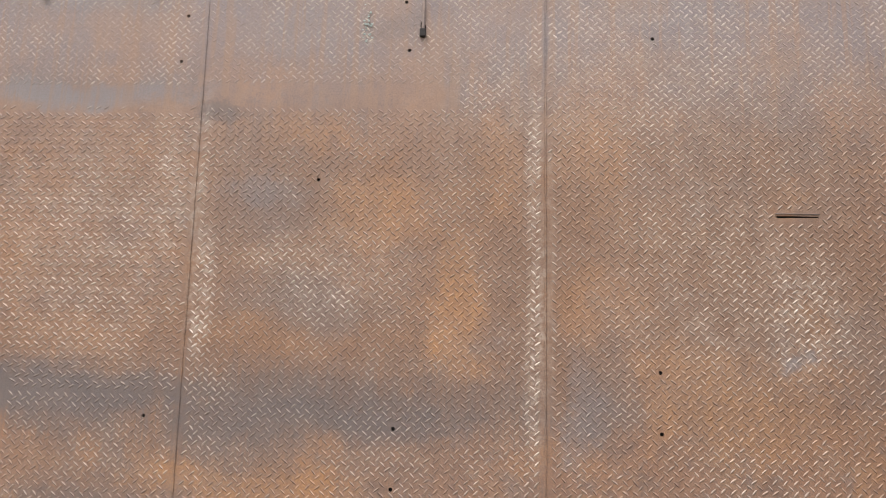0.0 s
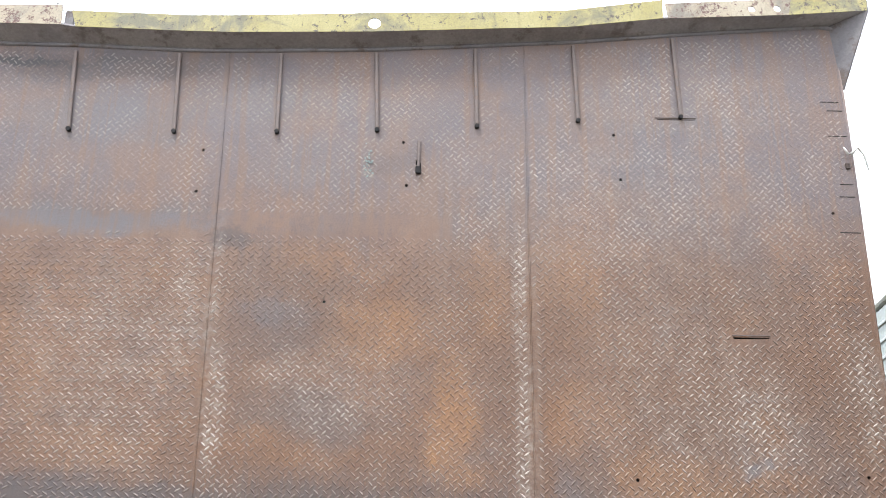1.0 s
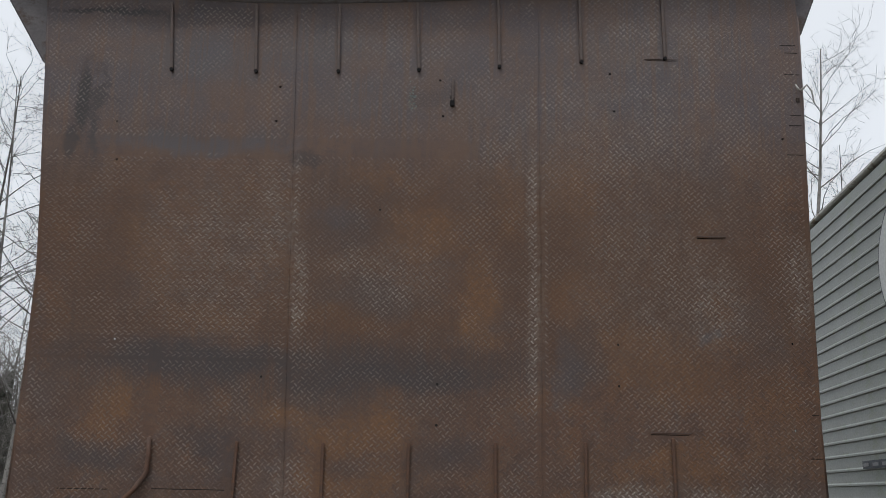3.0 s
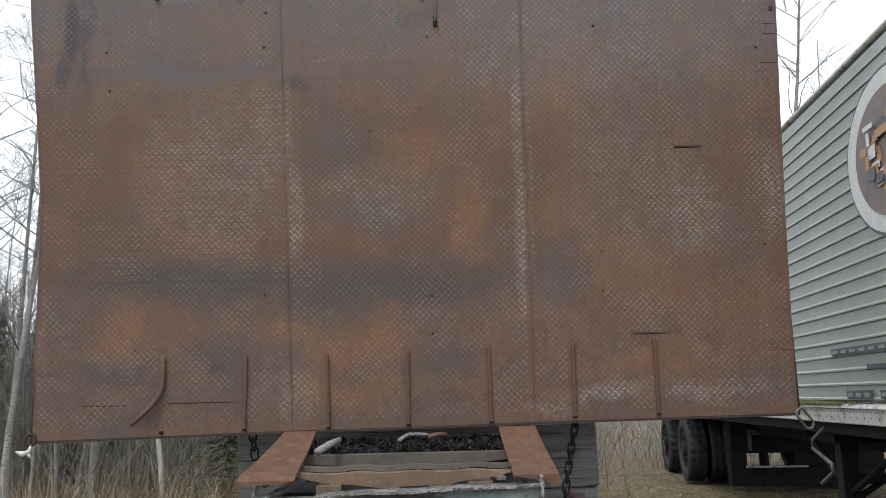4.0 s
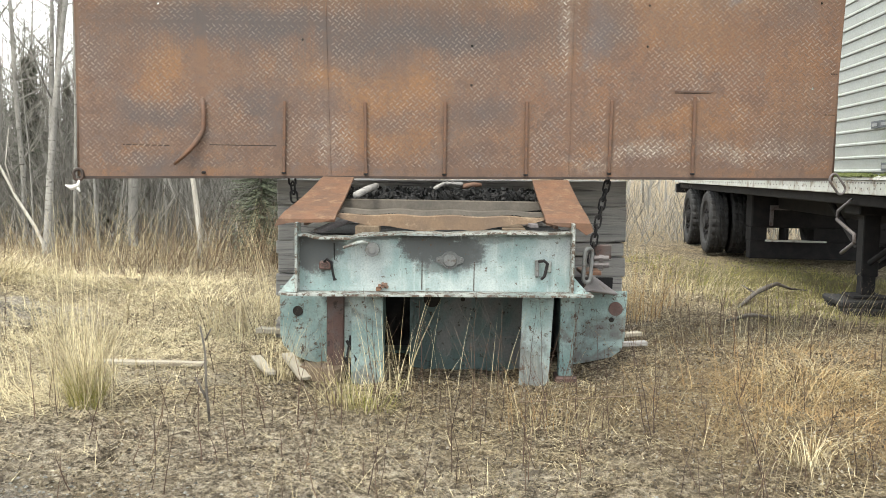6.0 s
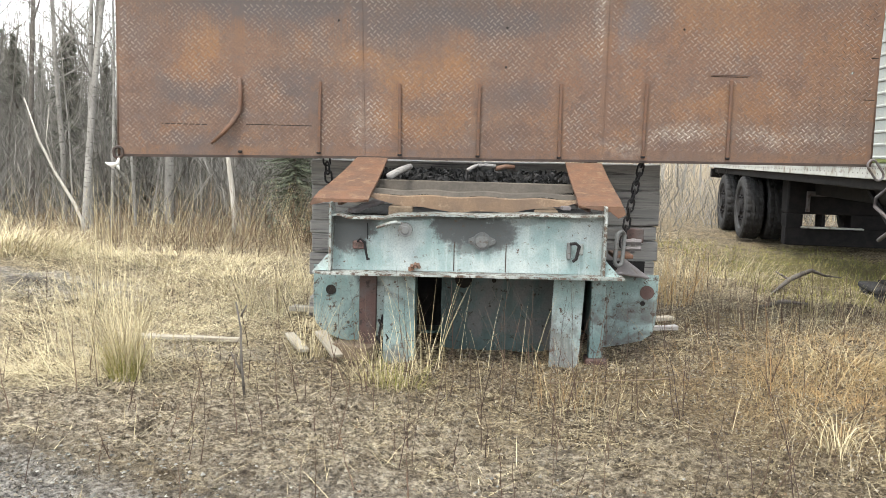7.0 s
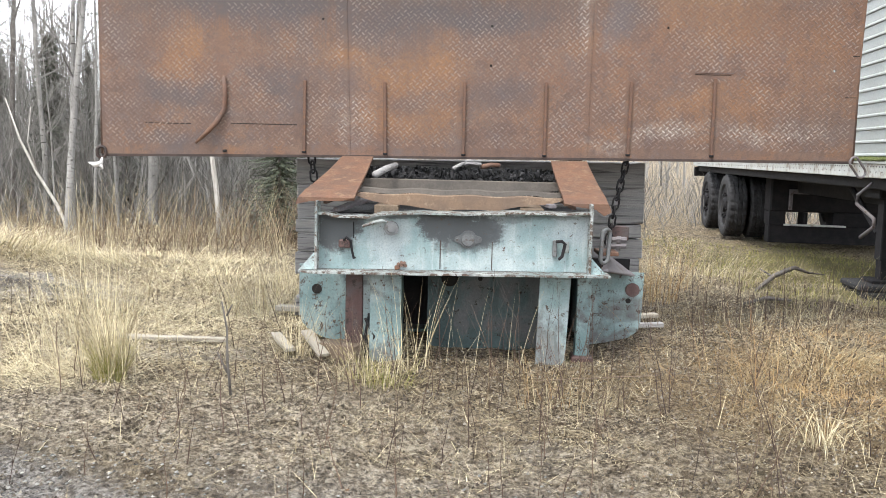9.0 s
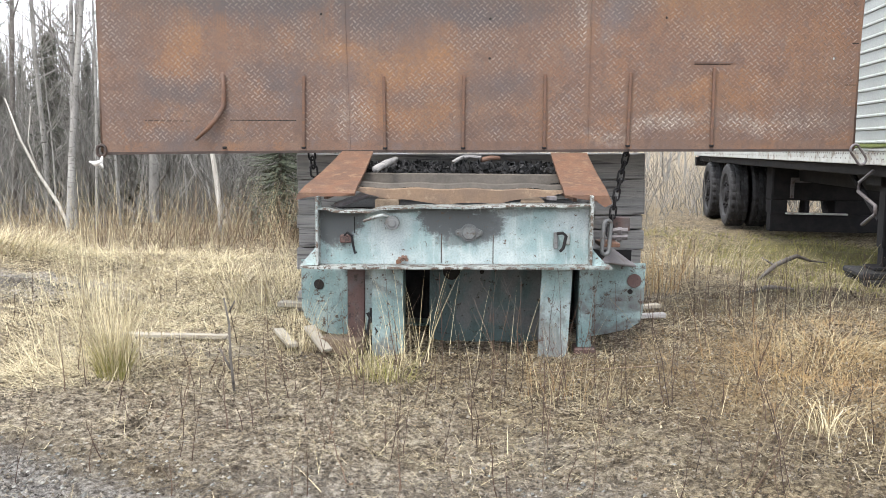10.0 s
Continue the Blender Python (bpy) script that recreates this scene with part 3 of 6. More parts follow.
# ---- ground ----
def spread(inner0, inner1, step, far):
    mid = list(np.arange(inner0, inner1, step))
    lo, hi, g = [inner0], [inner1], step
    while hi[-1] < far:
        g *= 1.28
        hi.append(hi[-1] + g)
        lo.append(lo[-1] - g)
    return np.array(sorted(set(lo[1:] + mid + hi)))


def finer(vals, a, b, step):
    return np.array(sorted(set([v for v in vals if v < a or v > b] + list(np.arange(a, b, step)))))


xs, ys = finer(spread(-6.0, 6.0, 0.075, 420), -2.7, 2.9, 0.018), finer(spread(-4.0, 9.0, 0.075, 420), -3.0, 0.9, 0.018)
gx, gy = np.meshgrid(xs, ys)
gz = ground_level(gx, gy)
lump_rng = np.random.default_rng(3)
grit = lump_rng.normal(0, 1, gz.shape)
lumps = sum(grit[np.roll(np.arange(len(ys)), a)][:, np.roll(np.arange(len(xs)), b)] for a in range(-2, 3) for b in range(-2, 3)) / 5
near_core = (np.abs(gx) < 7) * (np.abs(gy) < 10)
gz = gz + (0.003 * grit + 0.0045 * np.maximum(lumps, -1)) * near_core
nx, ny = len(xs), len(ys)
idx = np.arange(nx * ny).reshape(ny, nx)
quads = np.stack([idx[:-1, :-1], idx[:-1, 1:], idx[1:, 1:], idx[1:, :-1]], -1).reshape(-1, 4)
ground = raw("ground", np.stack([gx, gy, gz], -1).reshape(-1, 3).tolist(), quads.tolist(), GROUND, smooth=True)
tagged(ground, "trampled ground of dead grass, soil and gravel", "ground", kind="structure")

# ---- the rusted bulkhead ----
TILT = pose(0, 0, -0.42, 4, 0, 0)
bulkhead = thing("bulkhead", "upright rusted tread plate bulkhead of an old heavy truck body", "truck body", TILT)
SEAM_A, SEAM_B = (-0.70, -0.63), (0.67, 0.69)   # x of each seam at the top and at the bottom
TOP = [(-2.12, 4.285), (-1.42, 4.285), (-0.91, 4.272), (-0.69, 4.275), (-0.46, 4.282), (-0.01, 4.30), (0.43, 4.33), (0.67, 4.348), (0.91, 4.365), (1.37, 4.415), (2.08, 4.48), (2.14, 4.47), (2.155, 4.44)]
BOTTOM = [(-2.035, 1.40), (-1.33, 1.413), (-0.63, 1.425), (-0.14, 1.428), (0.69, 1.44), (1.11, 1.445), (2.15, 1.455)]
LEFT = [(-2.09, 3.93), (-2.06, 3.5), (-2.03, 3.1), (-2.005, 2.7), (-2.01, 2.2), (-2.02, 1.8)]
RIGHT = [(2.145, 3.74), (2.135, 3.1), (2.13, 2.5), (2.13, 2.0)]
HOLES = [(-0.77, 3.76), (-0.78, 3.56), (-1.66, 3.54), (-1.64, 3.32), (1.07, 3.88), (1.09, 3.66), (0.12, 3.82), (0.14, 3.61), (2.02, 3.52), (2.01, 2.39), (1.09, 2.365),
         (1.09, 2.15), (2.0, 1.94), (0.14, 2.14), (0.14, 1.93), (-1.56, 2.34), (-0.78, 2.16), (-0.19, 3.07)]


def holes_between(a, b):
    return [ring_pts(px, pz, 0.0075, 8) for px, pz in HOLES if a < px < b]


def slot(cx, cz, w, h):
    return [(cx - w, cz - h), (cx + w, cz - h * 0.4), (cx + w, cz + h * 0.7), (cx - w * 0.3, cz + h), (cx - w, cz + h)]


GAP = 0.0012
left_out = [p for p in TOP if p[0] < -0.72] + [(SEAM_A[0] - GAP, 4.275), (SEAM_A[1] - GAP, 1.424)] + [p for p in BOTTOM if p[0] < -0.7][::-1] + LEFT[::-1]
mid_out = [(SEAM_A[0] + GAP, 4.275)] + [p for p in TOP if -0.6 < p[0] < 0.6] + [(SEAM_B[0] - GAP, 4.347), (SEAM_B[1] - GAP, 1.44)] + [p for p in BOTTOM if -0.6 < p[0] < 0.6][::-1] + [(SEAM_A[1] + GAP, 1.425)]
right_out = [(SEAM_B[0] + GAP, 4.348)] + [p for p in TOP if p[0] > 0.8] + RIGHT + [p for p in BOTTOM if p[0] > 0.8][::-1] + [(SEAM_B[1] + GAP, 1.44)]
part("panel", sheet(left_out, holes_between(-3, -0.7), 0, 0.012), RUST_PLATE, bulkhead)
part("panel", sheet(mid_out, holes_between(-0.7, 0.67) + [slot(0.19, 3.70, 0.011, 0.035)], 0, 0.012), RUST_PLATE, bulkhead)
part("panel", sheet(right_out, holes_between(0.67, 3) + [slot(1.6, 2.947, 0.075, 0.004), slot(1.36, 3.965, 0.085, 0.002), slot(1.35, 1.905, 0.1, 0.002)], 0, 0.012), RUST_PLATE, bulkhead)

# unseen sheet, added so the sky does not shine through the holes
back_out = [(-2.05, 4.25), (2.08, 4.40), (2.08, 1.47), (-1.97, 1.43)]
part("backing_sheet", sheet(back_out, [ring_pts(-1.56, 2.34, 0.1, 10), ring_pts(2.0, 1.94, 0.06, 10)], 0.03, 0.01), DARK_HOLE, bulkhead, "dark backing sheet behind the plate")


def lugs(rows, keep):
    """Raised lugs of tread plate, each a low ridge; rows of (x, z, angle)."""
    verts, faces = [], []
    for cx, cz, ang in rows:
        if not keep(cx, cz):
            continue
        ca, sa = math.cos(ang), math.sin(ang)
        h, w, t = rnd(0.0145, 0.0165), rnd(0.0040, 0.0050), rnd(0.0022, 0.0030) - 0.0012 * min(max((cz - 3.2) / 0.4, 0), 1)
        b = len(verts)
        for u, v, d in ((-h, 0, 0.0005), (-h * 0.35, -w, 0.0005), (h * 0.35, -w, 0.0005), (h, 0, 0.0005), (h * 0.35, w, 0.0005), (-h * 0.35, w, 0.0005), (-h * 0.45, 0, -t), (h * 0.45, 0, -t)):
            verts.append((cx + u * ca - v * sa, d, cz + u * sa + v * ca))
        for f in ((0, 1, 6), (1, 2, 7, 6), (2, 3, 7), (3, 4, 7), (4, 5, 6, 7), (5, 0, 6)):
            faces.append(tuple(b + k for k in f))
    return verts, faces


def grid(x0, x1, z0, z1, pitch, flat=False):
    out = []
    for j in range(int((z1 - z0) / pitch) + 1):
        for i in range(int((x1 - x0) / pitch) + 1):
            cx, cz = x0 + i * pitch, z0 + j * pitch
            a = radians(34 if flat else 42)
            out.append((cx + rnd(-1, 1) * 0.001, cz + rnd(-1, 1) * 0.001, a + rnd(-0.14, 0.14)))
            out.append((cx + pitch / 2, cz + pitch / 2 if not flat else cz + pitch * 0.42, -a + rnd(-0.14, 0.14)))
    return out


def line_at(pts, t, k):
    for (a, b) in zip(pts, pts[1:]):
        if (a[k] - t) * (b[k] - t) <= 0 and a[k] != b[k]:
            return a[1 - k] + (b[1 - k] - a[1 - k]) * (t - a[k]) / (b[k] - a[k])
    return pts[0][1 - k] if abs(pts[0][k] - t) < abs(pts[-1][k] - t) else pts[-1][1 - k]


def seam_x(s, z):
    return s[1] + (s[0] - s[1]) * (z - 1.42) / 2.85


RIB_X = [-1.40, -0.925, -0.455, -0.01, 0.445, 0.91, 1.375]


def on_plate(cx, cz, a, b):
    if not (a(cz) + 0.018 < cx < b(cz) - 0.018):
        return False
    if not (line_at(BOTTOM, cx, 0) + 0.05 < cz < line_at(TOP[:-2], cx, 0) - 0.04):
        return False
    for hx, hz in HOLES:
        if abs(cx - hx) < 0.018 and abs(cz - hz) < 0.018:
            return False
    for sx, sz, sw in ((1.6, 2.947, 0.09), (1.36, 3.965, 0.1), (1.35, 1.905, 0.115)):
        if abs(cx - sx) < sw and abs(cz - sz) < 0.02:
            return False
    if abs(cx + 1.335) < 0.036 and 1.85 < cz < 2.3:
        return False
    if cx < 0.35 and 3.36 < cz < 3.46:
        return False
    for rx in RIB_X:
        if abs(cx - rx) < 0.026 and (cz > 3.83 or (cz < 1.87 and rx > -1.2)):
            return False
    return True


PITCH = 0.0352
edge_l = lambda z: line_at([(-2.12, 4.285)] + LEFT + [(-2.035, 1.40)], z, 1)
edge_r = lambda z: 2.13
sa = lambda z: seam_x(SEAM_A, z)
sb = lambda z: seam_x(SEAM_B, z)
la = grid(-2.12, -0.6, 2.26, 3.33, PITCH, True) + grid(-2.12, -0.6, 3.36, 4.3, PITCH) + grid(-2.12, -0.6, 1.4, 2.24, PITCH)
for rows_, a, b in ((la, edge_l, sa), (grid(-0.72, 0.72, 1.4, 4.36, PITCH), sa, sb), (grid(0.66, 2.15, 1.4, 4.5, PITCH), sb, edge_r)):
    v, f = lugs(rows_, lambda cx, cz: on_plate(cx, cz, a, b))
    raw("tread", v, f, RUST_LUG, bulkhead, "raised worn tread lugs", "stuff")

# weld seams between the panels
for s, top, bot in ((SEAM_A, 4.27, 1.425), (SEAM_B, 4.345, 1.44)):
    bm = bmesh.new()
    pts = [(seam_x(s, z), -0.001 + rnd(-0.0015, 0.001), z) for z in np.linspace(bot + 0.01, top - 0.01, 90)]
    tube(bm, pts, [0.0034 + rnd(-0.0016, 0.0012) for _ in pts], 6)
    part("weld_seam", bm, RUST_PLATE, bulkhead)

# short upright bars at the top and the bottom of the plate
bm = bmesh.new()
box(bm, -0.0085, 0.0085, -0.015, -0.0005, 0, 0.40)
soften(bm, 0.003)
rib = part("rib", bm, GREY_BAR, bulkhead, "short welded square bar")
TOP_RIBS = [(-1.41, 4.25, -1.38, 3.85), (-0.93, 4.25, -0.91, 3.85), (-0.46, 4.262, -0.45, 3.86), (-0.02, 4.28, 0.0, 3.88), (0.44, 4.31, 0.45, 3.91), (0.90, 4.34, 0.91, 3.95), (1.37, 4.39, 1.38, 3.98)]
LOW_RIBS = [(-0.88, 1.83, -0.89, 1.44), (-0.44, 1.83, -0.435, 1.44), (0.0, 1.84, 0.0, 1.445), (0.445, 1.85, 0.45, 1.45), (0.91, 1.86, 0.91, 1.465), (1.36, 1.89, 1.37, 1.47)]
for k, (ax, az, bx, bz) in enumerate(TOP_RIBS + LOW_RIBS):
    m = Matrix.Translation((bx, 0, bz)) @ Matrix.Rotation(math.atan2(ax - bx, az - bz), 4, "Y") @ Matrix.Diagonal((1, 1, (az - bz) / 0.40, 1))
    if k == 0:
        rib.matrix_local = m
    elif k == len(TOP_RIBS):
        low = rib.data.copy()
        low.materials[0] = RUST_BAR
        low_rib = new("rib", low)
        low_rib.parent = bulkhead
        low_rib.matrix_local = m
    else:
        again(rib if k < len(TOP_RIBS) else low_rib, "rib", bulkhead, m)
bm = bmesh.new()
tube(bm, [(-1.33, -0.012, 1.84), (-1.325, -0.012, 1.75), (-1.33, -0.014, 1.66), (-1.365, -0.02, 1.60), (-1.42, -0.03, 1.54), (-1.49, -0.035, 1.475)], [0.012, 0.0125, 0.0135, 0.014, 0.013, 0.008], 8)
part("bent_bar", bm, RUST_BAR, bulkhead, "bent and torn rusty bar", smooth=True)
# dark stubs under the bars
for (ax, az, bx, bz) in TOP_RIBS:
    bm = bmesh.new()
    tube(bm, [(bx, -0.017, bz - 0.004), (bx, 0.0, bz - 0.004)], 0.0105, 8)
    part("stub", bm, BLACK_IRON, bulkhead)
for (ax, az, bx, bz) in LOW_RIBS + [(-1.34, 1.8, -1.335, 1.435)]:
    part("stub", boxed(bx - 0.012, bx + 0.012, -0.016, 0.0, bz - 0.010, bz + 0.004, 0.004), BLACK_IRON, bulkhead)
# cracks and cuts
for x0, x1, cz_ in ((-1.78, -1.52, 1.578), (-1.30, -0.93, 1.585), (2.03, 2.12, 4.075), (2.06, 2.13, 4.03), (2.05, 2.135, 3.90), (2.07, 2.13, 3.66), (2.06, 2.13, 3.60), (2.09, 2.13, 2.02), (2.07, 2.13, 1.80), (2.04, 2.13, 3.43)):
    part("crack", boxed(x0, x1, -0.0012, 0.002, cz_ - 0.002, cz_ + 0.002, 0), DARK_HOLE, bulkhead)
for x0, x1, cz_ in ((1.52, 1.68, 2.955), (1.26, 1.45, 3.97), (1.25, 1.46, 1.912)):
    part("torn_flap", boxed(x0, x1, -0.004, 0.0, cz_ + 0.003, cz_ + 0.0055, 0), GREY_BAR, bulkhead)
# a pin and flecks of old paint
part("pin", boxed(0.184, 0.196, -0.012, 0.0, 3.69, 3.83, 0.002), GREY_BAR, bulkhead)
part("pin_socket", boxed(0.178, 0.202, -0.016, 0.0, 3.665, 3.70, 0.003), BLACK_IRON, bulkhead)
bm = bmesh.new()
for k in range(30):
    cx_, cz_, s = -0.03 + random.gauss(0, 0.013), 3.72 + random.gauss(0, 0.035), rnd(0.002, 0.0048)
    box(bm, cx_ - s, cx_ + s, -0.0052, -0.003, cz_ - s * 0.7, cz_ + s * 0.7)
part("paint_flecks", bm, FLECK, bulkhead, "flecks of pale teal paint", "stuff")
# rolled edges
bm = bmesh.new()
tube(bm, [(x, 0.004, z) for x, z in TOP], 0.013, 8)
part("top_edge", bm, SOOT_STEEL, bulkhead, "rolled grey top edge", smooth=True)
bm = bmesh.new()
tube(bm, [(x, 0.004, z) for x, z in [TOP[0]] + LEFT + [BOTTOM[0]]], 0.007, 8)
part("side_edge", bm, RUST_PLATE, bulkhead, smooth=True)
bm = bmesh.new()
tube(bm, [(x, 0.004, z) for x, z in [(2.15, 4.44)] + RIGHT + [BOTTOM[-1]]], 0.007, 8)
part("side_edge", bm, RUST_PLATE, bulkhead, smooth=True)
bm = bmesh.new()
for (x0, z0), (x1, z1) in zip(BOTTOM, BOTTOM[1:]):
    hexa(bm, [(x0, -0.004, z0 - 0.014), (x1, -0.004, z1 - 0.014), (x1, 0.05, z1 - 0.014), (x0, 0.05, z0 - 0.014), (x0, -0.004, z0), (x1, -0.004, z1), (x1, 0.05, z1), (x0, 0.05, z0)])
part("bottom_edge", bm, DARK_RUST, bulkhead, "folded lower edge")

# the lip that juts out over the plate
LIP_Y = -0.09


def lip(pts_top, pts_bot, material, holes=()):
    """A painted band, with the soffit behind it sloping back to the plate."""
    bm = sheet(pts_top + pts_bot[::-1], holes, LIP_Y, 0.008)
    return part("lip_band", bm, material, bulkhead, "faded yellow paint, chipped" if material is YELLOW else "peeling beige paint")


def near(px, pz):
    return (px + (0.26 - px) * 0.0215, pz - 0.052)


band_a_top = [near(*q) for q in ((-2.42, 4.49), (-2.24, 4.49), (-1.9, 4.485), (-1.51, 4.495))]
band_a_bot = [near(*q) for q in ((-2.42, 4.39), (-2.23, 4.39), (-1.9, 4.39), (-1.50, 4.39))]
band_b_top = [near(*q) for q in ((-1.46, 4.465), (-0.9, 4.455), (-0.71, 4.46), (-0.05, 4.49), (0.5, 4.51), (0.88, 4.53), (1.338, 4.60))]
band_b_bot = [near(*q) for q in ((-1.43, 4.38), (-0.9, 4.37), (-0.7, 4.37), (-0.04, 4.39), (0.49, 4.42), (0.88, 4.44), (1.335, 4.50))]
band_c_top = [near(*q) for q in ((1.35, 4.58), (1.96, 4.625), (2.33, 4.66))]
band_c_bot = [near(*q) for q in ((1.36, 4.50), (1.94, 4.535), (2.32, 4.57))]
ha = near(-1.98, 4.455), near(-1.89, 4.455)
hb = near(-0.035, 4.435)
hc = near(1.765, 4.562), near(1.888, 4.568)
lip(band_a_top, band_a_bot, BEIGE_CHIP, [ring_pts(*ha[0], 0.017, 10), ring_pts(*ha[1], 0.015, 10)])
lip(band_b_top, band_b_bot, YELLOW, [ring_pts(*hb, 0.03, 14)])
lip(band_c_top[:2], band_c_bot[:2], BEIGE_CHIP, [ring_pts(*hc[0], 0.017, 10), ring_pts(*hc[1], 0.017, 10)])
lip([band_c_top[1]] + band_c_top[2:], [band_c_bot[1]] + band_c_bot[2:], YELLOW, [])


def top_z(px):
    return line_at(TOP[:-2], px, 0)


def soffit(bot):
    bm = bmesh.new()
    for (x0, z0), (x1, z1) in zip(bot, bot[1:]):
        ax, bx = max(min(x0, 2.13), -2.12), max(min(x1, 2.13), -2.12)
        za, zb = top_z(ax) + 0.006, top_z(bx) + 0.006
        hexa(bm, [(x0, LIP_Y + 0.002, z0), (x1, LIP_Y + 0.002, z1), (bx, 0.0, zb), (ax, 0.0, za), (x0, LIP_Y + 0.002, z0 + 0.008), (x1, LIP_Y + 0.002, z1 + 0.008), (bx, 0.012, zb + 0.008), (ax, 0.012, za + 0.008)])
    bmesh.ops.remove_doubles(bm, verts=bm.verts, dist=0.0005)
    part("soffit", bm, SOFFIT_STEEL, bulkhead, "grimy underside of the lip")


soffit(band_a_bot + band_b_bot + band_c_bot)
for x_out, z_band, x_in, z_top, z_low, x_low in ((band_c_bot[-1][0], band_c_bot[-1][1], 2.128, 4.486, 4.14, 2.15), (band_a_bot[0][0], band_a_bot[0][1], -2.118, 4.29, 3.87, -2.09)):
    bm = bmesh.new()
    s = 1 if x_in > 0 else -1
    a = [Vector((x_in, 0.0, z_top)), Vector((x_out, LIP_Y, z_band)), Vector((x_low, 0.0, z_low)), Vector((x_out, LIP_Y, z_band + 0.09))]
    o = Vector((s * 0.01, 0.004, 0))
    v = [bm.verts.new(p) for p in a] + [bm.verts.new(p + o) for p in a]
    for f in ((0, 1, 2), (4, 6, 5), (0, 3, 1), (4, 5, 7), (1, 3, 7, 5), (2, 1, 5, 6), (0, 2, 6, 4), (3, 0, 4, 7)):
        bm.faces.new([v[k] for k in f])
    part("cheek", bm, SOOT_STEEL, bulkhead, "dark flared side cheek")
for gx_ in (-1.47,):
    q = near(gx_, 4.45)
    part("lip_joint", boxed(q[0] - 0.022, q[0] + 0.022, LIP_Y + 0.009, LIP_Y + 0.025, q[1] - 0.06, q[1] + 0.02, 0.004), SOOT_STEEL, bulkhead)
# uprights that carry the plate from behind
for ux in (-0.57, 0.60):
    part("upright", boxed(ux - 0.07, ux + 0.07, 0.014, 0.16, 1.42, 4.2, 0.006), RUST_BAR, bulkhead)

# ---- the teal chassis under it ----
chassis = thing("truck_chassis", "chalky teal steel end of a truck chassis on two legs", "truck chassis", pose(-0.012, 0, -0.010))


def quad_plate(corners, thick, drop=(0, 0, -1)):
    bm = bmesh.new()
    d = Vector(drop) * thick
    hexa(bm, [Vector(p) + d for p in corners] + [Vector(p) for p in corners])
    soften(bm, 0.003)
    return bm


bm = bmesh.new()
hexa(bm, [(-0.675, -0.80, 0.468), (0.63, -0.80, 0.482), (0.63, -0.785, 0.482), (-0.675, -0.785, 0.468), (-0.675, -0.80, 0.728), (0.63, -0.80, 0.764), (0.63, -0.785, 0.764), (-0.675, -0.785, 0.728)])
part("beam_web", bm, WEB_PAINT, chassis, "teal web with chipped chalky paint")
bm = bmesh.new()
n_ = 26
for k in range(n_):
    a, b = k / n_, (k + 1) / n_
    xa, xb = -0.765 + 1.49 * a, -0.765 + 1.49 * b
    ja, jb = 0.003 * math.sin(k * 1.1), 0.003 * math.sin((k + 1) * 1.1)
    za, zb = 0.455 + 0.016 * a, 0.455 + 0.016 * b
    ia = 0.055 if k == 0 else 0
    hexa(bm, [(xa, -0.905 + ja + ia, za), (xb, -0.905 + jb, zb), (xb, -0.76, zb), (xa, -0.76, za), (xa, -0.905 + ja + ia, za + 0.010), (xb, -0.905 + jb, zb + 0.010), (xb, -0.76, zb + 0.010), (xa, -0.76, za + 0.010)])
bmesh.ops.remove_doubles(bm, verts=bm.verts, dist=0.0005)
part("lower_flange", bm, EDGE_WHITE, chassis, "pale worn flange edge")
bm = bmesh.new()
for k in range(n_):
    a, b = k / n_, (k + 1) / n_
    xa, xb = -0.69 + 1.33 * a, -0.69 + 1.33 * b
    ja, jb = 0.004 * math.sin(k * 0.7 + 1) + 0.002 * math.sin(k * 2.1), 0.004 * math.sin((k + 1) * 0.7 + 1) + 0.002 * math.sin((k + 1) * 2.1)
    za, zb = 0.730 + 0.036 * a + ja * 0.7 - (0.012 if 1 < k < 6 else 0), 0.730 + 0.036 * b + jb * 0.7 - (0.012 if 0 < k < 5 else 0)
    hexa(bm, [(xa, -0.862 + ja, za), (xb, -0.862 + jb, zb), (xb, -0.70, zb), (xa, -0.70, za), (xa, -0.862 + ja, za + 0.009), (xb, -0.862 + jb, zb + 0.009), (xb, -0.70, zb + 0.009), (xa, -0.70, za + 0.009)])
bmesh.ops.remove_doubles(bm, verts=bm.verts, dist=0.0005)
part("upper_flange", bm, EDGE_WHITE, chassis, "bent pale upper flange")
for sx, tx, hz in ((-0.685, -0.672, 0.80), (0.622, 0.636, 0.815)):
    part("end_plate", boxed(sx, tx, -0.87, -0.76, 0.468, hz, 0.003), EDGE_WHITE, chassis)
for wx in (-0.085, 0.165):
    part("weld_line", boxed(wx - 0.002, wx + 0.002, -0.8025, -0.799, 0.48, 0.62, 0), DARK_RUST, chassis)
# pipe stub with its cap and a lever
bm = bmesh.new()
tube(bm, [(-0.32, -0.79, 0.676), (-0.32, -0.842, 0.676)], 0.029, 16)
tube(bm, [(-0.32, -0.835, 0.676), (-0.32, -0.86, 0.676)], [0.035, 0.033], 16)
tube(bm, [(-0.32, -0.861, 0.676), (-0.32, -0.864, 0.676)], [0.020, 0.018], 16)
stub = part("pipe_stub", bm, COVER_STEEL, chassis, "capped pipe stub", smooth=False)
bm = bmesh.new()
tube(bm, [(-0.455, -0.875, 0.685), (-0.40, -0.87, 0.705), (-0.365, -0.86, 0.713), (-0.335, -0.845, 0.705)], [0.006, 0.009, 0.009, 0.006], 8)
part("lever", bm, EDGE_WHITE, stub, "pale lever")
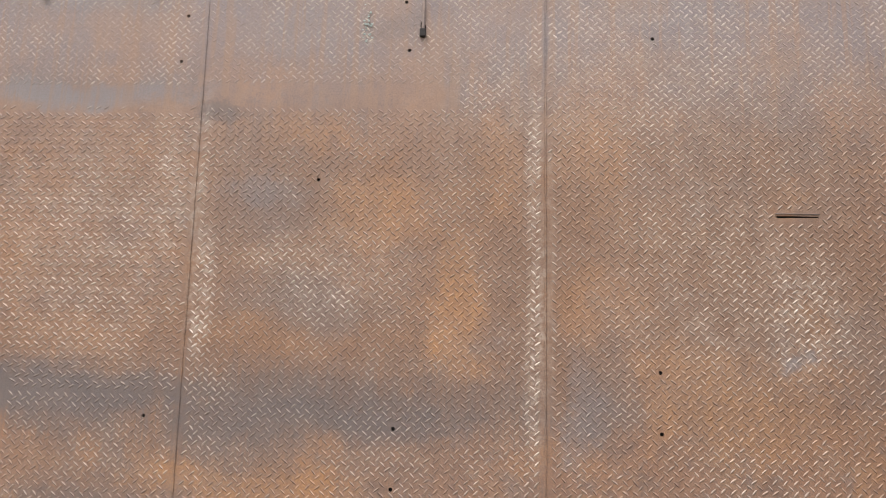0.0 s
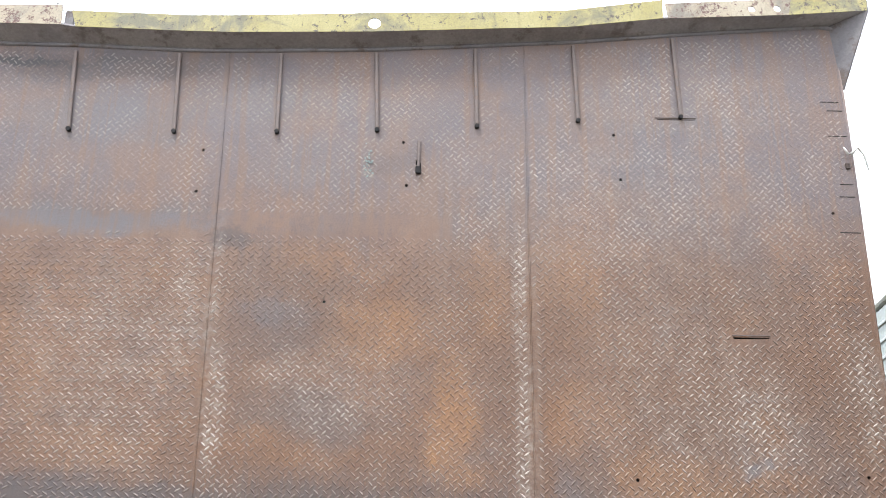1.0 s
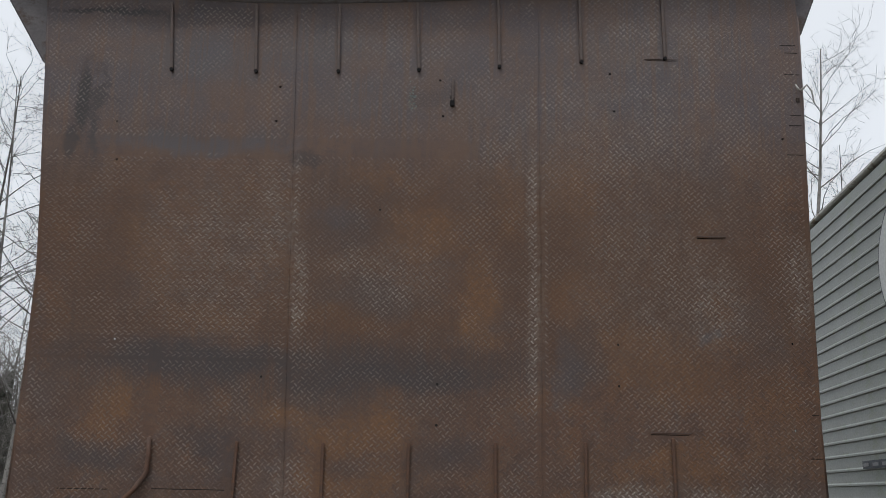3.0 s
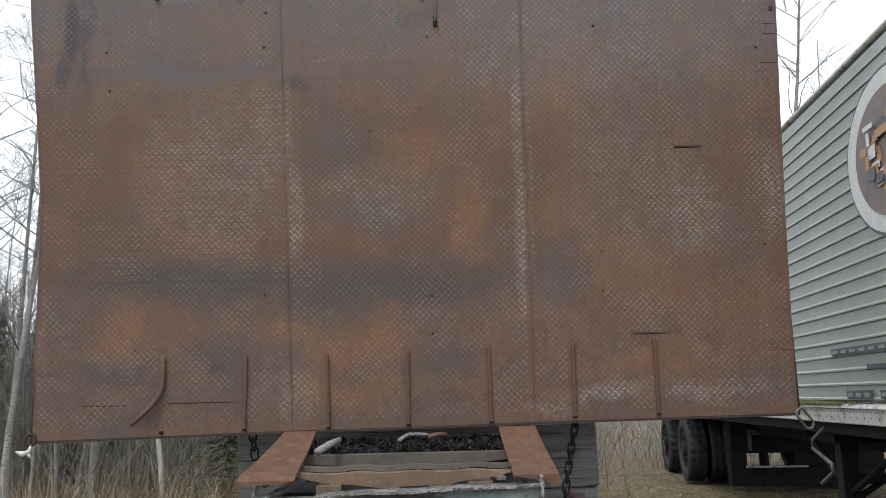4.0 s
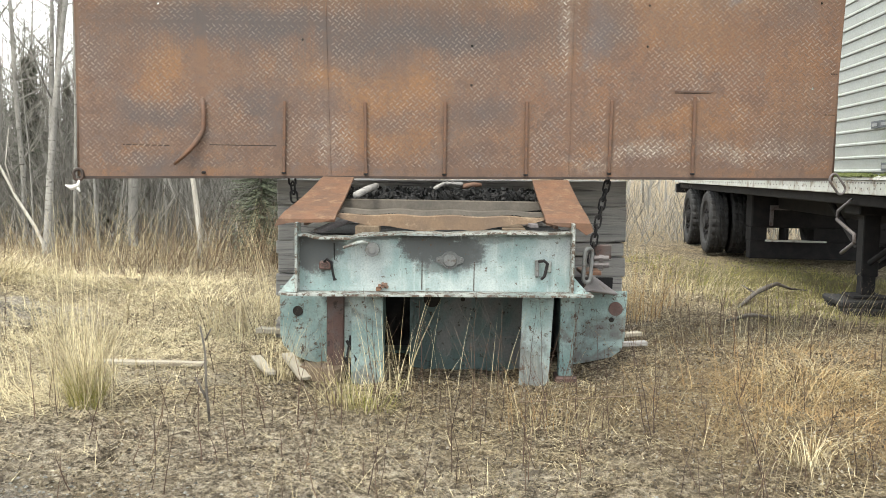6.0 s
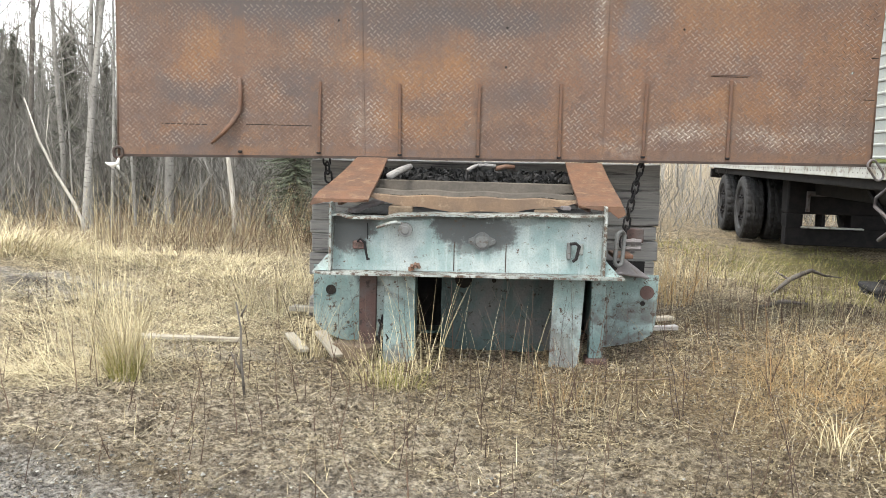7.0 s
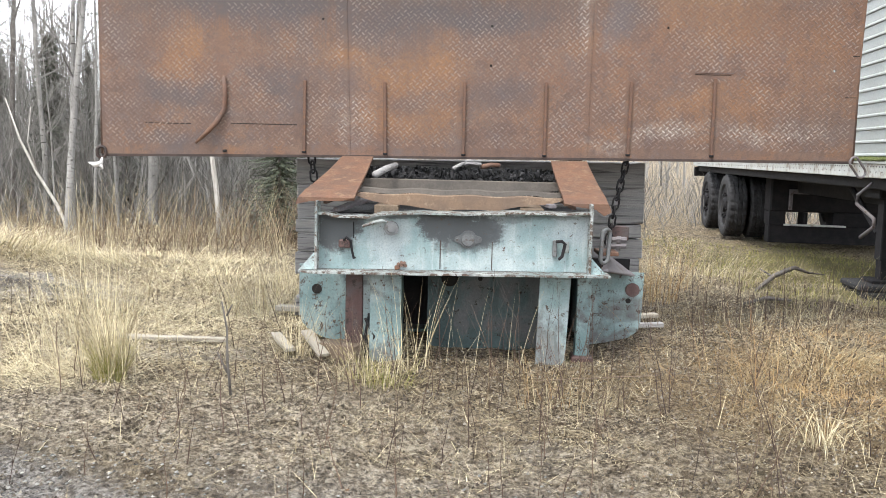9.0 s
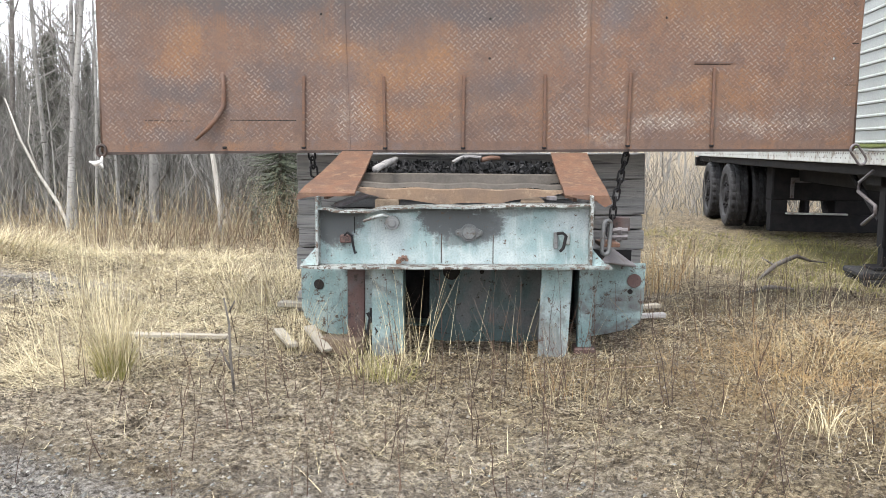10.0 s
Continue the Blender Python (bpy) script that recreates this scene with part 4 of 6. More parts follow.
# bolted lozenge cover
bm = bmesh.new()
loz = []
for k in range(24):
    a = 2 * math.pi * k / 24
    r = 0.066 if abs(math.cos(a)) > 0.93 else 0.042
    loz.append((0.048 + r * math.cos(a), 0.628 + 0.043 * math.sin(a)))
bm = sheet(loz, [], -0.812, 0.012)
soften(bm, 0.002)
cover = part("cover_plate", bm, COVER_STEEL, chassis, "bolted lozenge cover plate")
bm = bmesh.new()
tube(bm, [(0.048, -0.812, 0.628), (0.048, -0.820, 0.628)], [0.034, 0.030], 18)
part("boss", bm, COVER_STEEL, cover)
for bx in (-0.004, 0.100):
    bm = bmesh.new()
    tube(bm, [(bx, -0.81, 0.628), (bx, -0.821, 0.628)], 0.007, 6)
    part("bolt", bm, COVER_STEEL, cover)
# red bracket with a hook
bracket = part("bracket", boxed(-0.575, -0.515, -0.835, -0.80, 0.575, 0.615, 0.006), RED_PAINT, chassis, "dull red bracket")
bm = bmesh.new()
tube(bm, [(-0.55, -0.835, 0.612), (-0.535, -0.85, 0.628), (-0.515, -0.84, 0.61), (-0.508, -0.835, 0.56), (-0.50, -0.835, 0.525), (-0.493, -0.83, 0.53)], 0.006, 6)
part("hook", bm, BLACK_IRON, bracket)
bm = bmesh.new()
tube(bm, [(-0.507, -0.803, 0.70), (-0.505, -0.803, 0.62)], 0.003, 6)
part("cable", bm, BLACK_IRON, chassis)
# torn bracket at the other end
tear = part("bracket", boxed(0.455, 0.475, -0.825, -0.80, 0.555, 0.635, 0.004, None), COVER_STEEL, chassis, "torn dark bracket")
bm = bmesh.new()
tube(bm, [(0.47, -0.825, 0.63), (0.495, -0.84, 0.635), (0.512, -0.835, 0.62), (0.50, -0.83, 0.56), (0.485, -0.825, 0.545)], 0.008, 6)
part("hook", bm, BLACK_IRON, tear)
part("plate_scrap", boxed(0.505, 0.535, -0.808, -0.80, 0.575, 0.63, 0.003), EDGE_WHITE, tear)
bm = bmesh.new()
for k in range(9):
    a = k * 0.7
    tube(bm, [(-0.275 + 0.02 * math.cos(a), -0.80, 0.492 + 0.012 * math.sin(a * 1.3)), (-0.275 + 0.024 * math.cos(a), -0.812, 0.494 + 0.016 * math.sin(a * 1.3))], 0.009, 5)
part("rust_lump", bm, RUST_BAR, chassis)
# corner gussets on the lower flange
for sx, ox in ((-0.674, -0.762), (0.624, 0.722)):
    bm = bmesh.new()
    a = [Vector((sx, -0.80, 0.47)), Vector((sx, -0.80, 0.575)), Vector((ox, -0.845, 0.468)), Vector((sx, -0.86, 0.47))]
    v_ = [bm.verts.new(q) for q in a]
    for f in ((0, 1, 2), (1, 3, 2), (0, 3, 1), (0, 2, 3)):
        bm.faces.new([v_[k] for k in f])
    part("gusset", bm, TEAL_WORN, chassis, "bent corner gusset")
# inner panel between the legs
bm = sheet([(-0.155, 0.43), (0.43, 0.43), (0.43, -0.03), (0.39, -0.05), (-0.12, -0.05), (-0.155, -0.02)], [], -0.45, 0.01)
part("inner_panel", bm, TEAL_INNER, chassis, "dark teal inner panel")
# legs and posts
for x0, x1, tw in ((-0.425, -0.272, 0.0), (0.405, 0.555, -0.012)):
    bm = bmesh.new()
    hexa(bm, [(x0 + tw, -0.775, -0.04), (x1 + tw * 1.6, -0.775, -0.04), (x1 + tw * 1.6, -0.755, -0.04), (x0 + tw, -0.755, -0.04), (x0, -0.775, 0.457), (x1, -0.775, 0.457), (x1, -0.755, 0.457), (x0, -0.755, 0.457)])
    leg = part("leg", bm, TEAL, chassis, "pale teal flat steel leg")
    part("leg_flange", boxed(x1 - 0.012 + tw, x1 + tw, -0.753, -0.60, -0.03, 0.45, 0.002), TEAL_SHADE, leg)
part("post", boxed(-0.555, -0.468, -0.71, -0.62, -0.02, 0.455, 0.004), RED_PAINT, chassis, "dull red square post")
part("post", boxed(-0.47, -0.43, -0.70, -0.66, 0.12, 0.455, 0.003), TEAL, chassis)
part("post", boxed(0.595, 0.665, -0.71, -0.65, 0.02, 0.47, 0.004), TEAL_WORN, chassis, "chipped teal square post")
foot = part("foot", boxed(0.575, 0.685, -0.74, -0.62, -0.03, 0.05, 0.008), RED_PAINT, chassis)
for k, pts in enumerate((((-0.45, -0.76, 0.22), (-0.40, -0.77, 0.13), (-0.44, -0.76, 0.05), (-0.41, -0.77, 0.0)), ((-0.43, -0.74, 0.24), (-0.45, -0.75, 0.12), (-0.40, -0.74, 0.03)))):
    bm = bmesh.new()
    tube(bm, pts, 0.008, 6)
    part("wire", bm, BLACK_IRON, chassis)
# lower cross box with rounded bottom corners
outline = [(-0.86, 0.44), (-0.86, 0.16), (-0.845, 0.10), (-0.80, 0.05), (-0.72, 0.015), (-0.60, -0.005), (0.62, 0.0), (0.80, 0.03), (0.93, 0.06), (0.985, 0.10), (1.0, 0.17), (1.005, 0.44)]
# black here stands in for the shadow gap behind the inner panel
bm = sheet(outline, [], 0.10, 0.02)
skirt = part("cross_box", bm, BLACK_IRON, chassis, "dark cross box, rounded below")
part("cross_box_bottom", boxed(-0.72, 0.85, -0.05, 0.25, -0.01, 0.02, 0.004), TEAL_SHADE, skirt)
# unseen cover plate, added to keep skylight out of the recess
part("cross_box_top", boxed(-0.66, 0.64, -0.757, 0.39, 0.445, 0.457, 0.003), TEAL_SHADE, skirt)
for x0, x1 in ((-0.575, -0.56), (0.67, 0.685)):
    part("cross_box_side", boxed(x0, x1, -0.30, 0.098, 0.0, 0.44, 0.003), TEAL_SHADE, skirt)
for x0, x1, mat_ in ((-0.858, -0.555, TEAL_WORN), (0.67, 1.003, TEAL_WORN)):
    o = [q for q in outline if x0 - 0.01 < q[0] < x1 + 0.01]
    if x0 < 0:
        o = o + [(-0.56, -0.003), (-0.56, 0.42)]
        o[0] = (-0.86, 0.42)
    else:
        o = [(0.67, 0.42), (0.67, 0.008)] + o[:-1] + [(1.005, 0.42)]
    part("wing_plate", sheet(o, [], -0.312, 0.008), mat_, chassis, "chipped pale teal wing plate")
bm = bmesh.new()
tube(bm, [(0.945, -0.312, 0.325), (0.945, -0.319, 0.325)], 0.038, 20)
part("lamp_disc", bm, RED_PAINT, chassis, "round dull red marker disc")
for hx, hz, r in ((0.925, 0.265, 0.014), (-0.765, 0.285, 0.028)):
    bm = bmesh.new()
    tube(bm, [(hx, -0.3125, hz), (hx, -0.316, hz)], r, 12)
    part("hole", bm, DARK_HOLE, chassis)
for hx in (-0.04, 0.12):
    bm = bmesh.new()
    tube(bm, [(hx, -0.449, 0.385), (hx, -0.455, 0.385)], [0.045 if hx < 0 else 0.012] * 2, 14)
    part("hole", bm, DARK_HOLE, chassis)
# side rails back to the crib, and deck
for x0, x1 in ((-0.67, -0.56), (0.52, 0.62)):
    part("side_rail", boxed(x0, x1, -0.76, 0.38, 0.56, 0.70, 0.006), TEAL_SHADE, chassis)
part("deck", boxed(-0.70, 0.70, -0.40, 0.42, 0.700, 0.715, 0.003), CHAR, chassis, "charred deck")
for x0, x1, y0 in ((-0.40, -0.30, -0.69), (0.32, 0.42, -0.69)):
    part("block", quad_plate([(x0 - 0.02, y0, 0.775), (x1, y0, 0.775), (x1 - 0.02, -0.30, 0.80), (x0 + 0.02, -0.30, 0.80)], 0.05), BROWN_WOOD, chassis, "brown wooden block")
part("strut", quad_plate([(-0.62, -0.72, 0.76), (-0.58, -0.72, 0.76), (-0.44, -0.35, 0.80), (-0.50, -0.35, 0.80)], 0.02), SOOT_STEEL, chassis)
part("strut", quad_plate([(0.44, -0.70, 0.80), (0.48, -0.70, 0.80), (0.40, -0.35, 0.81), (0.36, -0.35, 0.81)], 0.02), SOOT_STEEL, chassis)

# rusty arms that run up to the bulkhead
for sgn, a0, a1, b0, b1 in ((-1, -0.66, -0.49, -0.775, -0.505), (1, 0.50, 0.70, 0.505, 0.715)):
    arm = thing("support_arm", "orange rusty steel arm from chassis up to bulkhead", "steel arm", pose(-0.012, 0, -0.008), "support arms")
    bm = bmesh.new()
    N = 8
    prev = None
    for k in range(N + 1):
        t = k / N
        y_, z_ = -0.10 + (-0.70) * t, 1.005 - 0.18 * t - 0.012 * math.sin(t * 3.1)
        xl, xr = a0 + (b0 - a0) * t, a1 + (b1 - a1) * t
        if k == N:
            z_ -= 0.012
        row = [bm.verts.new(p) for p in ((xl, y_, z_), (xr, y_, z_), (xr, y_, z_ - 0.014), (xl, y_, z_ - 0.014))]
        if prev:
            for i in range(4):
                bm.faces.new((prev[i], prev[(i + 1) % 4], row[(i + 1) % 4], row[i]))
        else:
            bm.faces.new(row[::-1])
        prev = row
    bm.faces.new(prev)
    part("arm_plate", bm, RUST_ARM, arm)
    xo, xi = (b0, b1) if sgn < 0 else (b1, b0)
    # torn lip at the end
    lipo = [(xi, 0.812), (xo, 0.812), (xo - sgn * -0.015, 0.775), (xo - sgn * 0.02, 0.755 if sgn > 0 else 0.785), (xo - sgn * 0.06, 0.785 if sgn > 0 else 0.793), (xi + sgn * 0.06, 0.796)]
    part("torn_lip", sheet(lipo, [], -0.812, 0.012), RUST_ARM, arm, "torn rusty lip")
    part("arm_web", boxed((a0 + b0) / 2 + 0.05, (a0 + b0) / 2 + 0.07, -0.72, -0.05, 0.775, 0.82, 0.002), RUST_BAR, arm)

# sagging sheet between the arms
sag = thing("sagging_sheet", "sagging torn rusty sheet between two steel arms", "steel sheet", pose(-0.012, 0, -0.008))


def bowed(y0, z_end, dip, x0, x1, deep, height, material, name, rag=0.0):
    bm = bmesh.new()
    N = 28
    rows_ = []
    for k in range(N + 1):
        t = k / N
        x_ = x0 + (x1 - x0) * t
        s = 4 * t * (1 - t)
        jag = rag * (0.5 * math.sin(k * 1.9) + 0.5 * math.sin(k * 0.8 + 2))
        zt = z_end + 0.004 * math.sin(k * 0.9) * (rag > 0)
        rows_.append([bm.verts.new(p) for p in ((x_, y0, zt - height * 0.3 - dip * s + jag), (x_, y0 + 0.006, zt), (x_, y0 + deep, zt + 0.006), (x_, y0 + deep, zt - 0.002), (x_, y0 + 0.014, zt - 0.008), (x_, y0 + 0.010, zt - height * 0.3 - dip * s + jag))])
    for a, b in zip(rows_, rows_[1:]):
        for i in range(6):
            bm.faces.new((a[i], a[(i + 1) % 6], b[(i + 1) % 6], b[i]))
    bm.faces.new(rows_[0][::-1])
    bm.faces.new(rows_[-1])
    part(name, bm, material, sag)


bowed(-0.66, 0.824, 0.066, -0.56, 0.53, 0.012, 0.012, SHEET_RUST, "sheet", 0.004)
bowed(-0.55, 0.846, 0.004, -0.56, 0.54, 0.02, 0.06, STRIP, "strip", 0.004)
bowed(-0.30, 0.885, 0.03, -0.56, 0.55, 0.02, 0.12, STRIP, "strip", 0.0)

# burnt litter lying on the deck
heap = thing("burnt_heap", "heap of burnt black litter on the deck", "debris", pose(0, 0, 0), kind="stuff")
bm = bmesh.new()
for k in range(2200):
    c = Vector((rnd(-0.55, 0.55), rnd(-0.25, 0.35), rnd(0.78, 0.93)))
    m = Matrix.Translation(c) @ Euler((rnd(0, 3), rnd(0, 3), rnd(0, 3))).to_matrix().to_4x4()
    s = rnd(0.004, 0.017)
    for q in box(bm, -s, s, -s * 0.6, s * 0.6, -s * 0.25, s * 0.25, m):
        q.co += Vector((rnd(-s, s), rnd(-s, s), rnd(-s, s))) * 0.5
part("litter", bm, CHAR, heap, kind="stuff")
for pts, r, mt, nm in ((((-0.455, -0.45, 0.905), (-0.36, -0.28, 0.955)), 0.02, GREY_WOOD, "log"), (((-0.05, -0.3, 0.945), (0.02, -0.18, 0.975)), 0.010, GREY_WOOD, "stick"), (((0.10, -0.25, 0.955), (0.2, -0.2, 0.965)), 0.014, RUST_BAR, "stick"),
                      (((-0.02, -0.2, 0.96), (0.1, -0.26, 0.97)), 0.010, GREY_WOOD, "stick")):
    bm = bmesh.new()
    a, b = Vector(pts[0]), Vector(pts[1])
    tube(bm, [a, a.lerp(b, 0.5) + Vector((0.006, 0, 0.008)), b], [r, r * 0.9, r * 0.8], 9)
    tagged(part(nm, bm, mt, None, "", smooth=True), "grey broken stick lying on the burnt heap", "stick")

# timber crib behind the chassis
crib = thing("timber_crib", "stack of weathered grey timbers behind the chassis", "timber stack", pose(0, 0, 0))
courses = [0.98, 0.822, 0.60, 0.515, 0.39, 0.25, 0.10, -0.06]
for k, (zt, zb) in enumerate(zip(courses, courses[1:])):
    dx = (0.0, 0.004, -0.01, 0.0, -0.015, 0.01, -0.02)[k]
    m = Matrix.Rotation(radians((0.6, 0.6, 0.4, 0.2, 0.3, 0, 0)[k]) * -1, 4, "Y")
    bm = bmesh.new()
    box(bm, -1.02 + dx, 1.125 + dx, 0.40, 0.62, zb + 0.002, zt - 0.002)
    bmesh.ops.subdivide_edges(bm, edges=[e for e in bm.edges if abs((e.verts[0].co - e.verts[1].co).x) > 1], cuts=20)
    for v in bm.verts:
        q = noise.noise(v.co * 9 + Vector((k * 7, 0, 0)))
        v.co.z += 0.006 * q
        v.co.y += 0.008 * noise.noise(v.co * 6)
    soften(bm, 0.005)
    ob = part("plank", bm, GREY_WOOD, crib)
    ob.matrix_local = m

# chains
def hang_chain(path, pitch, label):
    ch = thing("chain", label, "chain", pose(0, 0, 0), "hanging chains")
    pts = [Vector(p) for p in path]
    total = sum((b - a).length for a, b in zip(pts, pts[1:]))
    bm = bmesh.new()
    torus_link(bm, Matrix.Identity(4), pitch * 1.42, 0.040, 0.0062)
    first = None
    d = pitch / 2
    k = 0
    while d < total:
        r = d
        for a, b in zip(pts, pts[1:]):
            L = (b - a).length
            if r <= L:
                break
            r -= L
        p, dirn = a.lerp(b, r / L), (b - a).normalized()
        m = Matrix.Translation(p) @ dirn.to_track_quat("Z", "Y").to_matrix().to_4x4() @ Matrix.Rotation(radians(20 + 75 * (k % 2)), 4, "Z")
        if first is None:
            first = part("link", bm, BLACK_IRON, ch, smooth=True)
            first.matrix_local = m
        else:
            again(first, "link", ch, m)
        d += pitch
        k += 1


hang_chain([(0.94, 0.02, 1.04), (0.905, 0.0, 0.90), (0.865, -0.02, 0.72), (0.84, -0.03, 0.55)], 0.052, "black iron chain hanging from the bulkhead")
hang_chain([(-0.87, 0.02, 1.0), (-0.85, 0.0, 0.86)], 0.05, "short black chain hanging from the bulkhead")
# tow hook and shackle at the end of the chain
hook = thing("tow_hook", "grey iron loop and rusty bolts beside the chain", "tow hook", pose(0, 0, 0))
bm = bmesh.new()
torus_link(bm, Matrix.Translation((0.70, -0.78, 0.60)) @ Matrix.Rotation(radians(35), 4, "Z") @ Matrix.Rotation(radians(4), 4, "Y"), 0.165, 0.05, 0.010, 18, 8)
part("loop", bm, COVER_STEEL, hook, "worn grey iron loop", smooth=True)
for z_ in (0.60, 0.565):
    bm = bmesh.new()
    tube(bm, [(0.76, -0.45, z_), (0.86, -0.47, z_ + 0.004)], 0.014, 8)
    tube(bm, [(0.81, -0.46, z_), (0.83, -0.465, z_)], 0.022, 6)
    part("bolt", bm, SOOT_STEEL, hook)
part("bracket", boxed(0.70, 0.80, -0.60, -0.42, 0.53, 0.55, 0.003), RUST_BAR, hook)
part("bracket", boxed(0.86, 0.96, 0.0, 0.08, 0.55, 0.63, 0.004), RED_PAINT, hook)
bm = quad_plate([(0.68, -0.78, 0.485), (0.72, -0.78, 0.485), (0.94, -0.33, 0.40), (0.80, -0.33, 0.50)], 0.012)
part("brace", bm, SOOT_STEEL, hook)
# eye hook with white tape at one lower corner, ring at the other
eye = thing("eye_hook", "rusty eye hook with white tape at the plate corner", "hook", pose(0, 0, 0))
bm = bmesh.new()
torus_link(bm, pose(-2.03, -0.115, 0.985, 0, 0, 20), 0.062, 0.046, 0.009, 12, 6)
part("eye", bm, DARK_RUST, eye, smooth=True)
bm = bmesh.new()
tube(bm, [(-2.10, -0.12, 0.925), (-2.06, -0.13, 0.912), (-2.03, -0.12, 0.925), (-2.025, -0.118, 0.955)], [0.004, 0.016, 0.012, 0.006], 7)
tube(bm, [(-2.035, -0.12, 0.915), (-2.02, -0.125, 0.89)], [0.012, 0.005], 6)
part("tape", bm, WHITE_RAG, eye, "torn white tape", smooth=True)
ring = thing("corner_ring", "grey steel ring hanging at the plate corner", "ring", pose(0, 0, 0))
bm = bmesh.new()
torus_link(bm, pose(2.165, -0.13, 1.0, 0, -38, 12), 0.125, 0.058, 0.007, 16, 6)
part("ring", bm, SOOT_STEEL, ring, smooth=True)
rag = thing("rag", "white cord tied through the edge of the bulkhead", "cord", TILT)
bm = bmesh.new()
tube(bm, [(2.13, -0.02, 3.80), (2.16, -0.03, 3.83), (2.19, -0.02, 3.80), (2.20, -0.02, 3.72)], [0.008, 0.006, 0.006, 0.003], 6)
tube(bm, [(2.12, -0.02, 3.80), (2.10, -0.022, 3.835)], [0.007, 0.003], 6)
part("cord", bm, WHITE_RAG, rag, smooth=True)
part("clip", boxed(2.105, 2.128, -0.007, -0.001, 3.735, 3.765, 0.003), DARK_RUST, rag)

# ---- the box trailer alongside ----
trailer = thing("box_trailer", "old pale grey box trailer with ribbed aluminium sides", "trailer", pose(3.966, 10.21, 0.835, -0.45, 0, -6))
TL, TH, TW = 11.6, 2.39, 2.4   # length, height over the rail, width
part("box", boxed(0.02, TW - 0.02, -TL, 0.0, 0.02, TH - 0.02, 0.01), TRAILER_PAINT, trailer)
part("roof", boxed(-0.012, TW, -TL, 0.01, TH - 0.02, TH + 0.02, 0.012), RAIL_PAINT, trailer, "pale roof edge")
prof = [(0.0, 0.0), (-0.011, 0.004), (-0.011, 0.015), (-0.003, 0.025), (-0.001, 0.096), (0.0, 0.0985)]
bm = bmesh.new()
ra = [bm.verts.new((x_, 0, z_)) for x_, z_ in prof] + [bm.verts.new((0.018, 0, 0.0985)), bm.verts.new((0.018, 0, 0.0))]
rb = [bm.verts.new((v.co.x, -TL, v.co.z)) for v in ra]
for i in range(len(ra)):
    j = (i + 1) % len(ra)
    bm.faces.new((ra[i], ra[j], rb[j], rb[i]))
bm.faces.new(ra)
bm.faces.new(rb[::-1])
board = part("siding", bm, TRAILER_PAINT, trailer)
board.matrix_local = Matrix.Translation((0, 0, 0.159))
for k in range(1, 22):
    again(board, "siding", trailer, Matrix.Translation((0, 0, 0.159 + 0.0991 * k)))
part("side_rail", boxed(-0.012, 0.06, -TL, 0.0, 0.0, 0.106, 0.006), RAIL_PAINT, trailer, "rivetted pale bottom rail")
bm = bmesh.new()
hexa(bm, [(-0.03, -TL, 0.108), (0.0, -TL, 0.108), (0.0, 0, 0.108), (-0.03, 0, 0.108), (-0.022, -TL, 0.125), (0.0, -TL, 0.14), (0.0, 0, 0.14), (-0.022, 0, 0.125)])
part("ledge", bm, RAIL_PAINT, trailer)
vs, fs = [], []
for k in range(int(TL / 0.06)):
    y_ = -0.03 - k * 0.06
    for z_ in (0.045, 0.085) if k % 2 else (0.085,):
        b = len(vs)
        vs += [(-0.0125, y_ + 0.007 * math.cos(a), z_ + 0.007 * math.sin(a)) for a in np.linspace(0, 2 * math.pi, 7)[:-1]] + [(-0.019, y_, z_)]
        fs += [(b + i, b + (i + 1) % 6, b + 6) for i in range(6)]
raw("rivets", vs, fs, SOOT_STEEL, trailer, "dark rivet heads", "stuff")
r2 = np.random.default_rng(5)
vs, fs = [], []
for k in range(420):
    y_, z_, s = -8.15 - abs(r2.normal(0, 0.45)), 0.133 + r2.uniform(0, 0.012), r2.uniform(0.006, 0.02)
    b = len(vs)
    x_ = -0.026 + r2.uniform(0, 0.02)
    vs += [(x_ - s, y_ - s, z_ - 0.006), (x_ + s, y_ - s, z_ - 0.006), (x_ + s, y_ + s, z_ - 0.006), (x_ - s, y_ + s, z_ - 0.006), (x_, y_, z_ + s)]
    fs += [(b, b + 1, b + 4), (b + 1, b + 2, b + 4), (b + 2, b + 3, b + 4), (b + 3, b, b + 4)]
raw("moss", vs, fs, MOSS, trailer, "green moss along the ledge", "stuff")


def on_side(s_, z_):
    """From a length along the side and a height to the trailer's own y and z."""
    return s_ - 10.57, z_ - 0.835 - 0.0079 * (10.57 - s_)


def decal(name, loop, depth, material, parent, label=""):
    bm = bmesh.new()
    v = [bm.verts.new((-0.017 - depth, y_, z_)) for y_, z_ in loop]
    got = bm.faces.new(v)
    ex = bmesh.ops.extrude_face_region(bm, geom=[got])
    bmesh.ops.translate(bm, verts=[g for g in ex["geom"] if isinstance(g, bmesh.types.BMVert)], vec=(0.003, 0, 0))
    return part(name, bm, material, parent, label)


